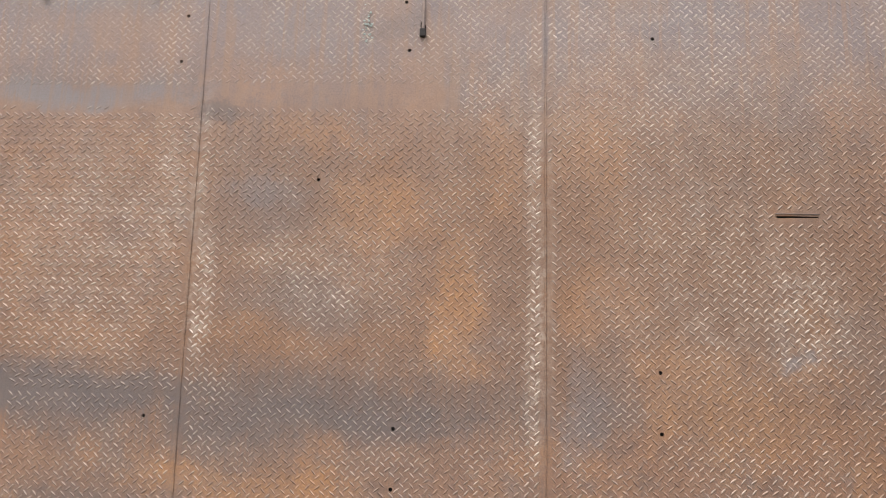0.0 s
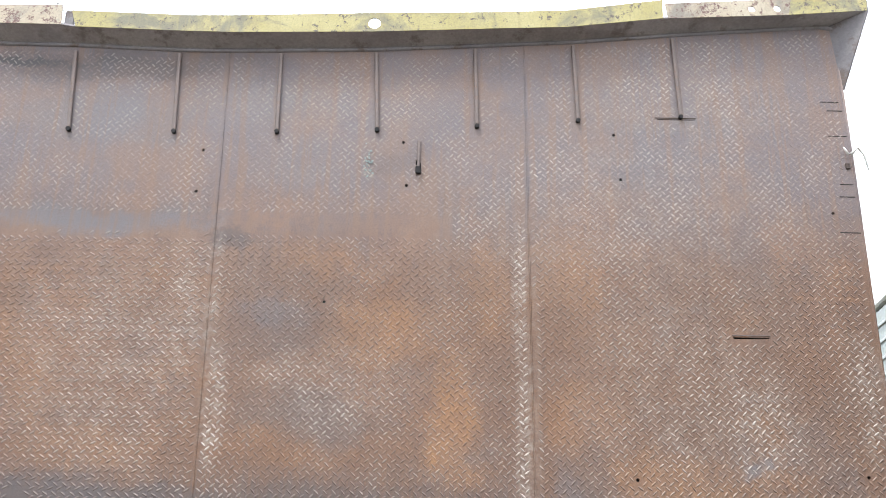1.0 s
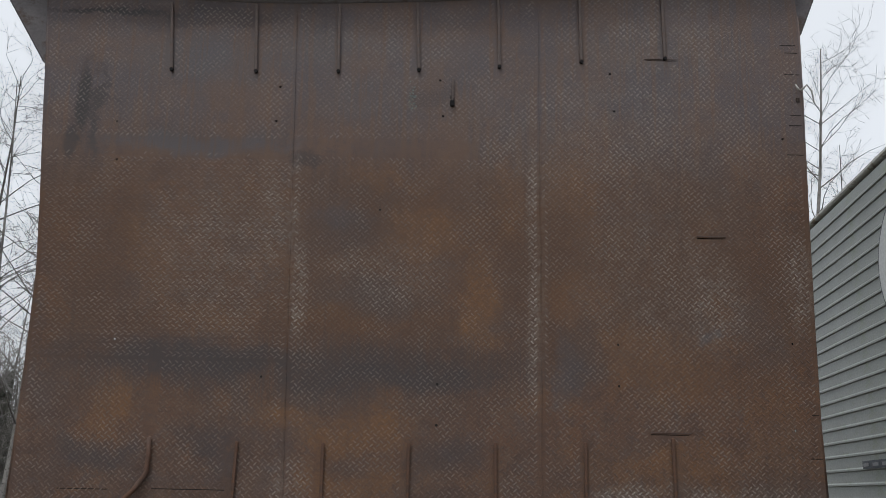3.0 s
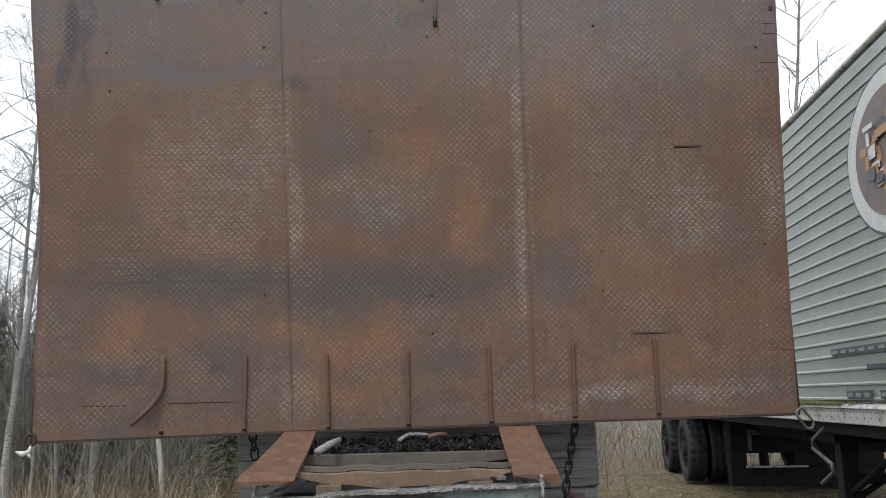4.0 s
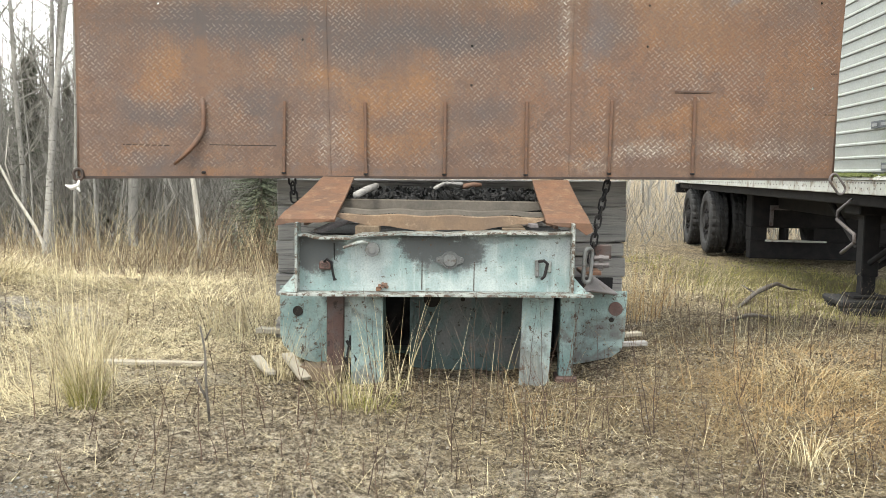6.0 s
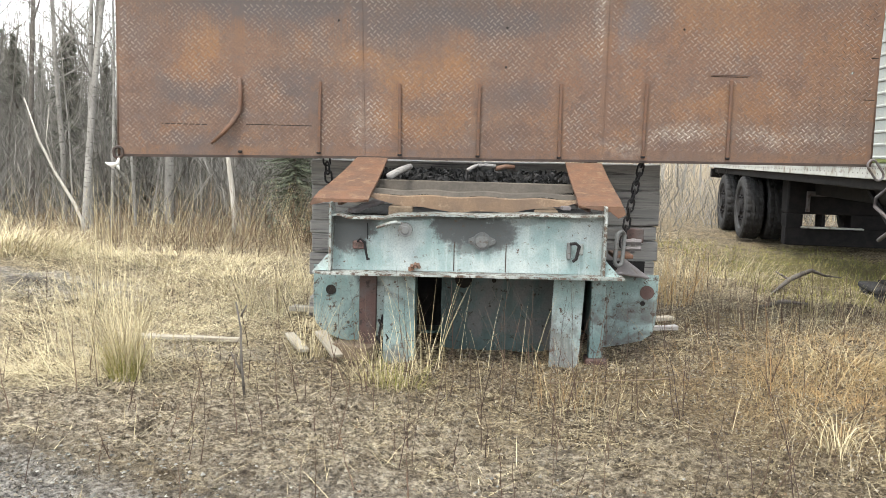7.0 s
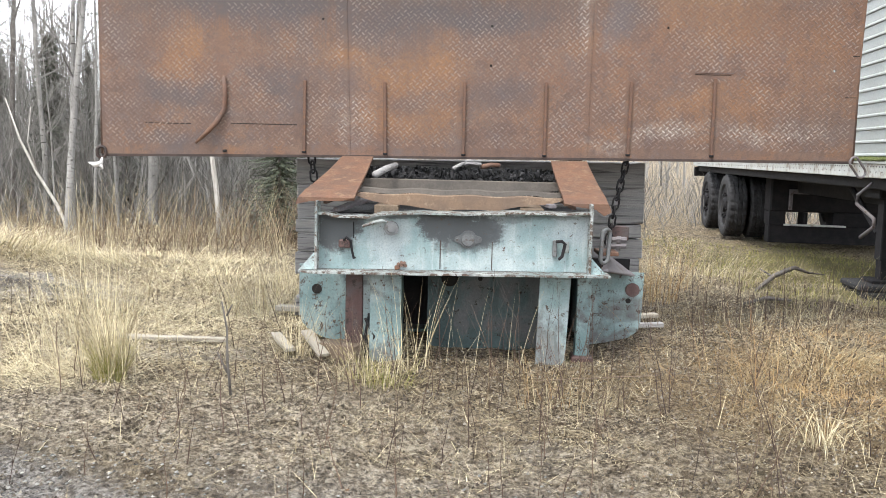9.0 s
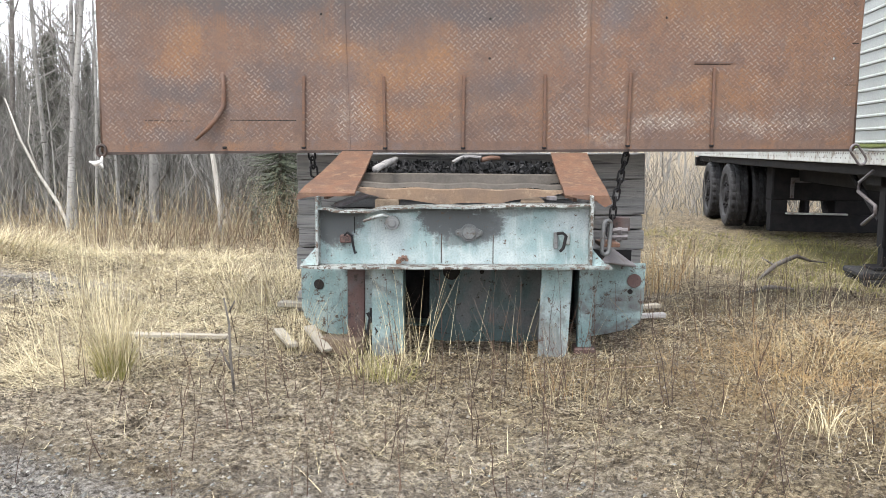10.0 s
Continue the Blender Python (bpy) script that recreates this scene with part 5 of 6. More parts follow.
cy, cz = on_side(0.30, 2.555)
badge = decal("round_badge", ring_pts(cy, cz, 0.665, 40, 0.515), 0.0, SIGN_INK, trailer, "large oval emblem, white, orange and brown")
decal("badge_white", ring_pts(cy, cz, 0.645, 40, 0.495), 0.004, EMBLEM_WHITE, badge)
decal("badge_field", ring_pts(cy, cz, 0.50, 40, 0.39), 0.008, EMBLEM_BROWN, badge)
for k in range(44):
    a = k * 2.4
    yy, zz = cy + 0.37 * math.cos(a) * (0.35 + 0.65 * ((k * 7) % 5) / 5), cz + 0.31 * math.sin(a) * (0.4 + 0.6 * ((k * 3) % 4) / 4)
    w_, h_ = rnd(0.02, 0.07), rnd(0.015, 0.05)
    decal("badge_bar", [(yy - w_, zz - h_), (yy + w_, zz - h_), (yy + w_, zz + h_), (yy - w_, zz + h_)], 0.012 + 0.0005 * k, (EMBLEM_ORANGE, EMBLEM_WHITE, EMBLEM_ORANGE, SIGN_INK)[k % 4], badge)
for (ya, za), (yb, zb), n_ in (((1.585, 1.373), (0.45, 1.433), 7), ((0.975, 1.272), (0.40, 1.306), 4), ((1.36, 1.080), (0.93, 1.138), 3), ((0.80, 1.086), (0.45, 1.142), 2)):
    a, b = on_side(ya, za), on_side(yb, zb)
    s = decal("decal_strip", [(a[0], a[1]), (b[0], a[1]), (b[0], b[1]), (a[0], b[1])], 0.004, SIGN_INK, trailer, "dark strip with worn lettering")
    for k in range(n_):
        y0 = a[0] + (b[0] - a[0]) * (k + 0.15) / n_
        y1 = a[0] + (b[0] - a[0]) * (k + 0.75) / n_
        decal("bar", [(y0, a[1] + 0.014), (y1, a[1] + 0.014), (y1, b[1] - 0.016), (y0, b[1] - 0.016)], 0.008, SIGN_GREY, s)

# running gear
part("floor_frame", boxed(0.06, TW - 0.06, -TL + 0.3, -0.02, -0.09, 0.0, 0.01), BLACK_IRON, trailer)
for fx in (0.70, 1.60):
    part("frame_rail", boxed(fx, fx + 0.09, -TL + 1.0, -0.1, -0.28, -0.08, 0.008), BLACK_IRON, trailer)
part("bogie", boxed(0.62, 1.78, -3.4, -0.7, -0.40, -0.12, 0.02), BLACK_IRON, trailer)
part("rear_bar", boxed(0.2, 2.2, -0.14, -0.04, -0.30, -0.22, 0.01), BLACK_IRON, trailer)
part("cross_bar", boxed(0.0, 2.4, -0.16, -0.04, -0.17, -0.02, 0.01), BLACK_IRON, trailer)


def wheel_meshes():
    """A tyre with a grooved tread, and a dished rim, about the x axis."""
    R, w = 0.44, 0.125
    prof_ = [(-w * 0.75, 0.27), (-w, 0.30), (-w * 1.06, 0.36), (-w, 0.41), (-w * 0.8, R), (-w * 0.5, R), (-w * 0.46, R - 0.016), (-w * 0.4, R - 0.016), (-w * 0.36, R), (-w * 0.04, R), (0, R - 0.016), (w * 0.04, R),
             (w * 0.36, R), (w * 0.4, R - 0.016), (w * 0.46, R - 0.016), (w * 0.5, R), (w * 0.8, R), (w, 0.41), (w * 1.06, 0.36), (w, 0.30), (w * 0.75, 0.27)]
    bm = bmesh.new()
    S = 72
    rings_ = []
    for k in range(S):
        a = 2 * math.pi * k / S
        row = []
        for i, (px, pr) in enumerate(prof_):
            r = pr - (0.014 if pr > 0.43 and k % 3 == 0 and abs(px) > w * 0.3 else 0)
            row.append(bm.verts.new((px, r * math.cos(a), r * math.sin(a))))
        rings_.append(row)
    for k in range(S):
        a, b = rings_[k], rings_[(k + 1) % S]
        for i in range(len(prof_) - 1):
            bm.faces.new((a[i], a[i + 1], b[i + 1], b[i]))
    rim = bmesh.new()
    tube(rim, [(-w * 0.8, 0, 0), (-w * 0.75, 0, 0), (w * 0.7, 0, 0), (w * 0.75, 0, 0)], [0.27, 0.28, 0.28, 0.27], 32)
    tube(rim, [(-w * 0.8, 0, 0), (-w * 1.1, 0, 0)], [0.11, 0.09], 16)
    for k in range(10):
        a = 2 * math.pi * k / 10
        tube(rim, [(-w * 0.8, 0.17 * math.cos(a), 0.17 * math.sin(a)), (-w * 1.0, 0.17 * math.cos(a), 0.17 * math.sin(a))], 0.016, 6)
    return bm, rim


ty, ri = wheel_meshes()
ty_me, ri_me = mesh_of(ty, "tyre"), mesh_of(ri, "rim")
ty_me.materials.append(RUBBER)
ri_me.materials.append(BLACK_IRON)
WHEEL_Z = -0.525
for wy in (-1.31, -2.81):
    bm = bmesh.new()
    tube(bm, [(0.1, wy, WHEEL_Z), (TW - 0.1, wy, WHEEL_Z)], 0.065, 12)
    part("axle", bm, BLACK_IRON, trailer)
    for wx in (0.135, 0.435, TW - 0.435, TW - 0.135):
        wheel = new("wheel")
        wheel.parent = trailer
        wheel.matrix_local = pose(wx, wy, WHEEL_Z, rnd(0, 90), 0, 0 if wx < 1 else 180)
        t_ = new("tyre", ty_me)
        t_.parent = wheel
        r_ = new("rim", ri_me)
        r_.parent = wheel
# black block added for undercarriage shade, with a gap; a pale step and bracket
shade_block = part("tool_box", boxed(0.38, 2.25, -3.95, -3.62, -0.53, -0.06, 0.02), BLACK_IRON, trailer, "black steel box under the floor")
part("sill_beam", boxed(0.38, 2.25, -3.93, -3.72, -0.93, -0.70, 0.01), BLACK_IRON, shade_block)
part("side_plate", boxed(1.16, 2.25, -3.94, -3.66, -0.70, -0.53, 0.004), BLACK_IRON, shade_block)
part("side_plate", boxed(0.80, 0.85, -3.94, -3.66, -0.70, -0.53, 0.004), BLACK_IRON, shade_block)
part("side_plate", boxed(0.38, 0.58, -3.94, -3.66, -0.70, -0.53, 0.004), BLACK_IRON, shade_block)
part("step_plate", boxed(0.56, 1.30, -4.02, -3.92, -0.705, -0.685, 0.004), RAIL_PAINT, trailer, "pale worn step plate")
part("lamp_bracket", boxed(0.60, 0.64, -4.00, -3.955, -0.50, -0.26, 0.004), SOOT_STEEL, trailer)
part("lamp_bracket", boxed(0.60, 0.84, -4.00, -3.955, -0.30, -0.24, 0.004), SOOT_STEEL, trailer)
# landing gear
for lx in (0.22, TW - 0.40):
    gear = part("landing_leg", boxed(lx, lx + 0.13, -8.29, -8.15, -0.66, 0.0, 0.008), BLACK_IRON, trailer, "dark landing leg")
    part("inner_leg", boxed(lx + 0.012, lx + 0.118, -8.278, -8.162, -0.81, -0.64, 0.006), BLACK_IRON, gear)
    part("foot", boxed(lx - 0.07, lx + 0.20, -8.36, -8.08, -0.835, -0.81, 0.006), BLACK_IRON, gear)
    for p0, p1 in (((lx + 0.03, -8.12, -0.45), (lx + 0.03, -7.25, -0.04)), ((lx + 0.06, -8.29, -0.55), (lx + 0.35, -8.95, -0.06)), ((lx + 0.13, -8.21, -0.6), (lx + 0.9, -8.21, -0.1))):
        bm = bmesh.new()
        tube(bm, [p0, p1], 0.026, 8)
        part("brace", bm, BLACK_IRON, gear)
part("cross_frame", boxed(0.15, TW - 0.2, -8.38, -8.03, -0.17, -0.05, 0.01), BLACK_IRON, trailer)
part("cross_tube", boxed(0.36, TW - 0.42, -8.25, -8.19, -0.48, -0.42, 0.01), BLACK_IRON, trailer)
bm = bmesh.new()
tube(bm, [(0.02, -8.57, -0.04), (0.0, -8.34, -0.14), (0.0, -8.33, -0.21), (0.0, -8.72, -0.30), (0.0, -8.73, -0.36), (0.0, -8.47, -0.46)], [0.010, 0.013, 0.014, 0.014, 0.013, 0.016], 7)
part("crank_handle", bm, SOOT_STEEL, trailer, "bent grey crank handle", smooth=True)
# timber blocks under the landing foot
blocks = thing("timber_blocks", "dark rotting timber blocks under the landing leg", "timber blocks", pose(3.966, 10.21, 0.835, -0.45, 0, -6))
for a0, a1, b0, b1, c0, c1, mt in ((0.02, 0.70, -8.50, -8.00, -0.885, -0.837, CHAR), (0.04, 0.72, -8.52, -8.30, -1.00, -0.888, CHAR), (0.04, 0.72, -8.20, -7.98, -1.00, -0.888, CHAR), (0.03, 0.2, -8.56, -7.95, -1.12, -1.003, CHAR), (0.5, 0.7, -8.56, -7.95, -1.12, -1.003, CHAR)):
    part("block", boxed(a0, a1, b0, b1, c0, c1, 0.012), mt, blocks)

# ---- loose wood on the ground ----
def gz_at(px, py):
    return float(ground_level(np.array(px), np.array(py)))


def plank_on_ground(x0, y0, x1, y1, w, t, material, label, lift=0.0, rise=0.0):
    L = math.hypot(x1 - x0, y1 - y0)
    bm = bmesh.new()
    box(bm, -L / 2, L / 2, -w / 2, w / 2, 0, t)
    bmesh.ops.subdivide_edges(bm, edges=[e for e in bm.edges if abs((e.verts[0].co - e.verts[1].co).x) > L * 0.9], cuts=6)
    for v in bm.verts:
        v.co.z += 0.004 * noise.noise(v.co * 7 + Vector((x0, y0, 0)))
        v.co.y += 0.006 * noise.noise(v.co * 5 + Vector((y0, x0, 3)))
    soften(bm, 0.003)
    ob = part("plank", bm, material)
    za, zb = gz_at(x0, y0) + lift + 0.01, gz_at(x1, y1) + lift + rise + 0.01
    ob.matrix_world = Matrix.Translation(((x0 + x1) / 2, (y0 + y1) / 2, (za + zb) / 2)) @ Matrix.Rotation(math.atan2(y1 - y0, x1 - x0), 4, "Z") @ Matrix.Rotation(-math.atan2(zb - za, L), 4, "Y")
    return tagged(ob, label, "plank", "loose planks")


plank_on_ground(-1.80, -0.51, -1.23, -0.46, 0.055, 0.02, PALE_WOOD, "grey weathered plank lying in dead grass", 0.008)
plank_on_ground(-1.00, -0.33, -0.84, -0.73, 0.055, 0.02, PALE_WOOD, "bleached board lying beside the chassis", 0.012, 0.01)
plank_on_ground(-0.78, -0.64, -0.65, -0.81, 0.06, 0.02, PALE_WOOD, "bleached board end leaning under the chassis", 0.11, -0.10)
plank_on_ground(0.98, 0.06, 1.17, 0.13, 0.06, 0.022, PALE_WOOD, "pale board end sticking out beside the timbers", 0.05)
plank_on_ground(0.97, -0.03, 1.18, 0.01, 0.05, 0.025, GREY_WOOD, "grey board end beside the timbers", 0.015)
plank_on_ground(-0.70, -0.68, -0.49, -0.76, 0.11, 0.07, BROWN_WOOD, "brown timber scrap beneath the chassis", 0.0)
plank_on_ground(0.35, -1.13, 0.92, -1.08, 0.008, 0.006, BROWN_WOOD, "thin pale lath lying on the ground", 0.012)
plank_on_ground(-1.15, 0.42, -0.82, 0.35, 0.09, 0.03, PALE_WOOD, "pale plank lying in tall dry grass", 0.03)

fallen = thing("fallen_branch", "bare crooked fallen branch on mossy ground", "branch", pose(0, 0, 0))
bm = bmesh.new()
tube(bm, [(x_, y_, gz_at(x_, y_) + h_) for x_, y_, h_ in ((2.33, 1.88, 0.005), (2.47, 2.08, 0.03), (2.64, 2.35, 0.06), (2.86, 2.68, 0.10), (2.98, 2.80, 0.12), (3.12, 2.83, 0.07), (3.30, 2.92, 0.02))], [0.010, 0.016, 0.02, 0.022, 0.018, 0.010, 0.005], 8)
tube(bm, [(2.64, 2.35, gz_at(2.64, 2.35) + 0.05), (2.60, 2.6, gz_at(2.6, 2.6) + 0.13)], [0.012, 0.005], 6)
part("limb", bm, BARK_DARK, fallen, smooth=True)
bm = bmesh.new()
tube(bm, [(2.03, 1.20, gz_at(2.03, 1.2) + 0.012), (2.22, 1.30, gz_at(2.22, 1.3) + 0.02), (2.40, 1.27, gz_at(2.4, 1.27) + 0.01)], [0.012, 0.018, 0.008], 6)
part("limb", bm, BARK_DARK, fallen, smooth=True)

# ---- grass, litter and gravel ----
rng = np.random.default_rng(11)


def keep_out(px, py):
    """Where nothing grows: inside the chassis, the crib, and the trailer's wheels."""
    a = (px > -0.75) & (px < 0.95) & (py > -0.70) & (py < 0.62)
    b = (px > -1.03) & (px < 1.14) & (py > 0.38) & (py < 0.64)
    c = (px > 3.5) & (px < 6.4) & (py > 6.9) & (py < 9.9)
    return ~(a | b | c)


def gravelly(px, py):
    g = 1.1 * np.exp(-(((px + 1.45) / 0.8) ** 2 + ((py + 2.5) / 0.34) ** 2)) + 0.75 * np.exp(-(((px + 3.5) / 0.8) ** 2 + ((py - 1.25) / 0.35) ** 2)) + 0.5 * np.exp(-(((px - 0.35) / 0.3) ** 2 + ((py + 2.35) / 0.2) ** 2))
    return np.clip(g, 0, 1)


def blades(name, px, py, length, width, lean, heading, material, label, droop=0.5, seg=3, lift=0.0, category="grass"):
    """Many thin blades: a flat strip each, bending over as it rises."""
    ok = keep_out(px, py) & (rng.uniform(0, 1, len(px)) > 0.9 * gravelly(px, py))
    px, py, length, width, lean, heading = [np.broadcast_to(a, px.shape)[ok] for a in (px, py, length, width, lean, heading)]
    n = len(px)
    z = ground_level(px, py) - 0.004 + lift
    verts = np.zeros((n, 2 * seg + 1, 3))
    cx, cy_, cz_ = px.copy(), py.copy(), z.copy()
    ang = lean.copy()
    hx, hy = np.cos(heading), np.sin(heading)
    face = heading + np.pi / 2 + rng.normal(0, 0.5, n)
    for k in range(seg + 1):
        w = width * (1 - 0.75 * k / seg) / 2
        if k < seg:
            verts[:, 2 * k] = np.stack([cx - np.cos(face) * w, cy_ - np.sin(face) * w, cz_], -1)
            verts[:, 2 * k + 1] = np.stack([cx + np.cos(face) * w, cy_ + np.sin(face) * w, cz_], -1)
        else:
            verts[:, 2 * k] = np.stack([cx, cy_, cz_], -1)
        step = length / seg
        cx, cy_, cz_ = cx + hx * np.sin(ang) * step, cy_ + hy * np.sin(ang) * step, cz_ + np.cos(ang) * step
        cz_ = np.maximum(cz_, ground_level(cx, cy_) + 0.004 + 0.02 * (k % 2) * (length > 0.1))
        ang = ang + droop * rng.uniform(0.2, 1.0, n)
    base = (np.arange(n) * (2 * seg + 1))[:, None]
    fq = []
    for k in range(seg - 1):
        fq.append(base + np.array([2 * k, 2 * k + 1, 2 * k + 3, 2 * k + 2]))
    tri = base + np.array([2 * seg - 2, 2 * seg - 1, 2 * seg])
    ob = raw(name, verts.reshape(-1, 3).tolist(), np.concatenate(fq).tolist() + tri.tolist(), material)
    return tagged(ob, label, category, kind="stuff")


def cloud(n, x0, x1, y0, y1):
    return rng.uniform(x0, x1, n), rng.uniform(y0, y1, n)


def field(px, py):
    """A soft pattern between 0 and 1, to grow grass in patches."""
    return 0.5 + 0.25 * np.sin(px * 1.9 + 1.3 * np.sin(py * 1.1)) + 0.25 * np.cos(py * 2.3 + 1.7 * np.sin(px * 0.9 + 1))


# matted dead grass over everything near
px, py = cloud(330000, -4.4, 3.6, -2.95, 3.6)
ok = rng.uniform(0, 1, len(px)) > np.maximum(gravelly(px, py) * 1.05, 0.8 * np.clip((0.62 - field(px * 1.7, py * 1.9)) / 0.2, 0, 1))
px, py = px[ok], py[ok]
patch = 0.5 * field(px * 4.1 + 2, py * 5.3) + 0.5 * field(px * 9.7, py * 12.1 + 1)
ok = rng.uniform(0, 1, len(px)) < 0.3 + 0.8 * np.clip((patch - 0.40) / 0.22, 0, 1)
px, py = px[ok], py[ok]
lump = np.sin(px * 37 + 3 * np.sin(py * 23)) * np.sin(py * 41 + 3 * np.sin(px * 19)) + 0.5 * np.sin(px * 71 + py * 53)
ok = lump > rng.uniform(-0.9, 0.5, len(px))
px, py = px[ok], py[ok]
n = len(px)
blades("matted_grass", px, py, 0.02 + 0.09 * rng.uniform(0, 1, n) ** 2, rng.uniform(0.0014, 0.0034, n), rng.uniform(1.2, 1.52, n), rng.uniform(0, 6.28, n), THATCH, "flattened dead grass matted over the soil", 0.1, 2, 0.010)
px, py = cloud(30000, -9, 3.2, 2.0, 9.0)
n = len(px)
blades("matted_grass", px, py, rng.uniform(0.06, 0.22, n), rng.uniform(0.003, 0.006, n), rng.uniform(1.2, 1.52, n), rng.uniform(0, 6.28, n), THATCH, "flattened pale grass before the woods", 0.25)


def tuft(name, cx, cy_, r, n, h0, h1, lean, material, label, droop=0.35, width=0.004, toward=None, lo=0.05):
    a = rng.uniform(0, 2 * np.pi, n)
    q = r * np.sqrt(rng.uniform(0, 1, n))
    px, py = cx + q * np.cos(a), cy_ + q * np.sin(a) * 0.8
    head = a + rng.normal(0, 0.6, n) if toward is None else toward + rng.normal(0, 0.5, n)
    return blades(name, px, py, rng.uniform(h0, h1, n), rng.uniform(width * 0.6, width, n), lo + np.abs(rng.normal(0.0, lean, n)), head, material, label, droop * 0.62, 6)


G = "tuft of dry pale grass standing in the clearing"
tuft("grass_tuft", -1.49, -1.35, 0.065, 300, 0.15, 0.52, 0.16, STRAW, G, 0.28, 0.0032)
tuft("grass_tuft", -1.49, -1.37, 0.065, 330, 0.06, 0.24, 0.22, GREEN_BLADE, "yellow-green grass at the foot of the tuft", 0.25, 0.003)
tuft("grass_tuft", -1.72, -1.22, 0.45, 260, 0.25, 0.6, 1.2, STRAW, "fallen pale grass spread beside the tuft", 0.12, 0.003, 3.3)
tuft("grass_tuft", -0.38, -1.26, 0.14, 100, 0.12, 0.36, 0.4, STRAW, G, 0.3, 0.003)
tuft("grass_tuft", -0.33, -1.25, 0.14, 130, 0.06, 0.20, 0.45, GREEN_BLADE, "yellow-green grass before the chassis leg", 0.3, 0.003)
tuft("grass_tuft", -0.20, -0.94, 0.09, 26, 0.3, 0.58, 0.2, STRAW, "thin dry stalks before the chassis", 0.15, 0.004)
tuft("grass_tuft", 0.40, -1.37, 0.18, 46, 0.10, 0.34, 0.4, RED_STRAW, G, 0.35, 0.0022)
tuft("grass_tuft", -0.82, -0.73, 0.09, 90, 0.15, 0.4, 0.25, STRAW, G, 0.2, 0.003)
tuft("grass_tuft", -1.24, 0.56, 0.34, 230, 0.15, 0.55, 0.5, STRAW, "tall dry pale grass beside the timbers", 0.2, 0.004)
tuft("grass_tuft", -1.09, 1.26, 0.4, 110, 0.35, 0.85, 0.25, STRAW, "thin tall dry stalks before the woods", 0.12, 0.004)
tuft("grass_tuft", -1.79, 1.59, 0.7, 420, 0.15, 0.45, 0.5, STRAW, "tall dry pale grass before the woods", 0.45, 0.005, None, 0.5)
tuft("grass_tuft", -3.61, 4.11, 2.2, 380, 0.35, 0.9, 0.25, STRAW, "tall thin dry stalks before the woods", 0.15, 0.005)
tuft("grass_tuft", -4.12, 2.33, 0.75, 1300, 0.2, 0.45, 0.5, STRAW, "mound of pale dead grass", 0.6, 0.006, None, 0.4)
tuft("grass_tuft", -2.77, 2.69, 1.0, 900, 0.15, 0.4, 0.5, STRAW, "pale dead grass before the woods", 0.5, 0.006, None, 0.7)


def lying(cx, cy_, rx, ry, n, l0, l1, width=0.0032, material=STRAW):
    """Long straws lying flat, most of them combed one way."""
    px = cx + rng.normal(0, rx, n)
    py = cy_ + rng.normal(0, ry, n)
    blades("lying_straw", px, py, rng.uniform(l0, l1, n), rng.uniform(width * 0.5, width, n), rng.uniform(1.2, 1.5, n), rng.normal(0.2, 0.9, n) + np.pi * rng.integers(0, 2, n), material, "long pale straw lying flat in the clearing", 0.06, 3)


lying(-2.02, -0.45, 0.7, 0.5, 1500, 0.12, 0.4)
lying(-2.55, 0.72, 0.9, 0.5, 1500, 0.12, 0.45, 0.004)
lying(-1.63, 0.40, 0.5, 0.5, 1300, 0.12, 0.4, 0.0035)
lying(-1.86, -1.22, 0.35, 0.2, 650, 0.15, 0.5)
lying(1.89, -0.64, 0.4, 0.35, 500, 0.1, 0.35, 0.003, RED_STRAW)
lying(2.01, 0.57, 0.6, 0.6, 700, 0.1, 0.3, 0.003, THATCH)
lying(-3.33, 2.12, 1.0, 0.5, 1500, 0.15, 0.5, 0.005)
tuft("grass_tuft", -2.46, 0.73, 1.0, 400, 0.12, 0.35, 0.4, STRAW, "flattened pale grass in the clearing", 0.3, 0.004, None, 0.9)
tuft("grass_tuft", -1.93, -0.26, 0.8, 500, 0.12, 0.35, 0.4, STRAW, "flattened pale grass in the clearing", 0.3, 0.003, None, 0.9)
tuft("grass_tuft", -2.38, 0.37, 0.25, 40, 0.5, 0.95, 0.15, STRAW, "thin tall dry stalks in the clearing", 0.1, 0.004)
tuft("grass_tuft", 1.76, -0.81, 0.38, 320, 0.2, 0.5, 0.6, RED_STRAW, "russet bent dead grass", 1.1, 0.0022, None, 0.7)
tuft("grass_tuft", 2.10, -0.36, 0.36, 300, 0.2, 0.5, 0.6, RED_STRAW, "russet bent dead grass", 1.1, 0.0022, None, 0.7)
tuft("grass_tuft", 1.89, -0.59, 0.22, 200, 0.25, 0.55, 0.5, STRAW, "pale bent dead grass", 1.2, 0.0024, None, 0.6)
tuft("grass_tuft", 1.36, -1.81, 0.09, 70, 0.35, 0.52, 0.3, STRAW, "arching pale dead grass", 1.3, 0.0026, None, 0.3)
tuft("grass_tuft", 1.58, -1.39, 0.36, 230, 0.15, 0.4, 0.6, RED_STRAW, "russet bent dead grass", 1.1, 0.0026, None, 0.8)
tuft("grass_tuft", 1.35, 1.21, 0.25, 110, 0.25, 0.6, 0.3, RED_STRAW, "tall thin dry grass behind the timbers", 0.15, 0.004)
tuft("grass_tuft", 1.90, 2.46, 0.7, 260, 0.12, 0.4, 0.6, STRAW, "dry grass behind the timbers", 0.3, 0.005)
tuft("grass_tuft", 7.6, 7.2, 1.1, 500, 0.4, 0.9, 0.25, STRAW, "tall dry grass beyond the trailer", 0.15, 0.008)
px, py = cloud(1500, -5.0, 3.3, -2.6, 4.5)
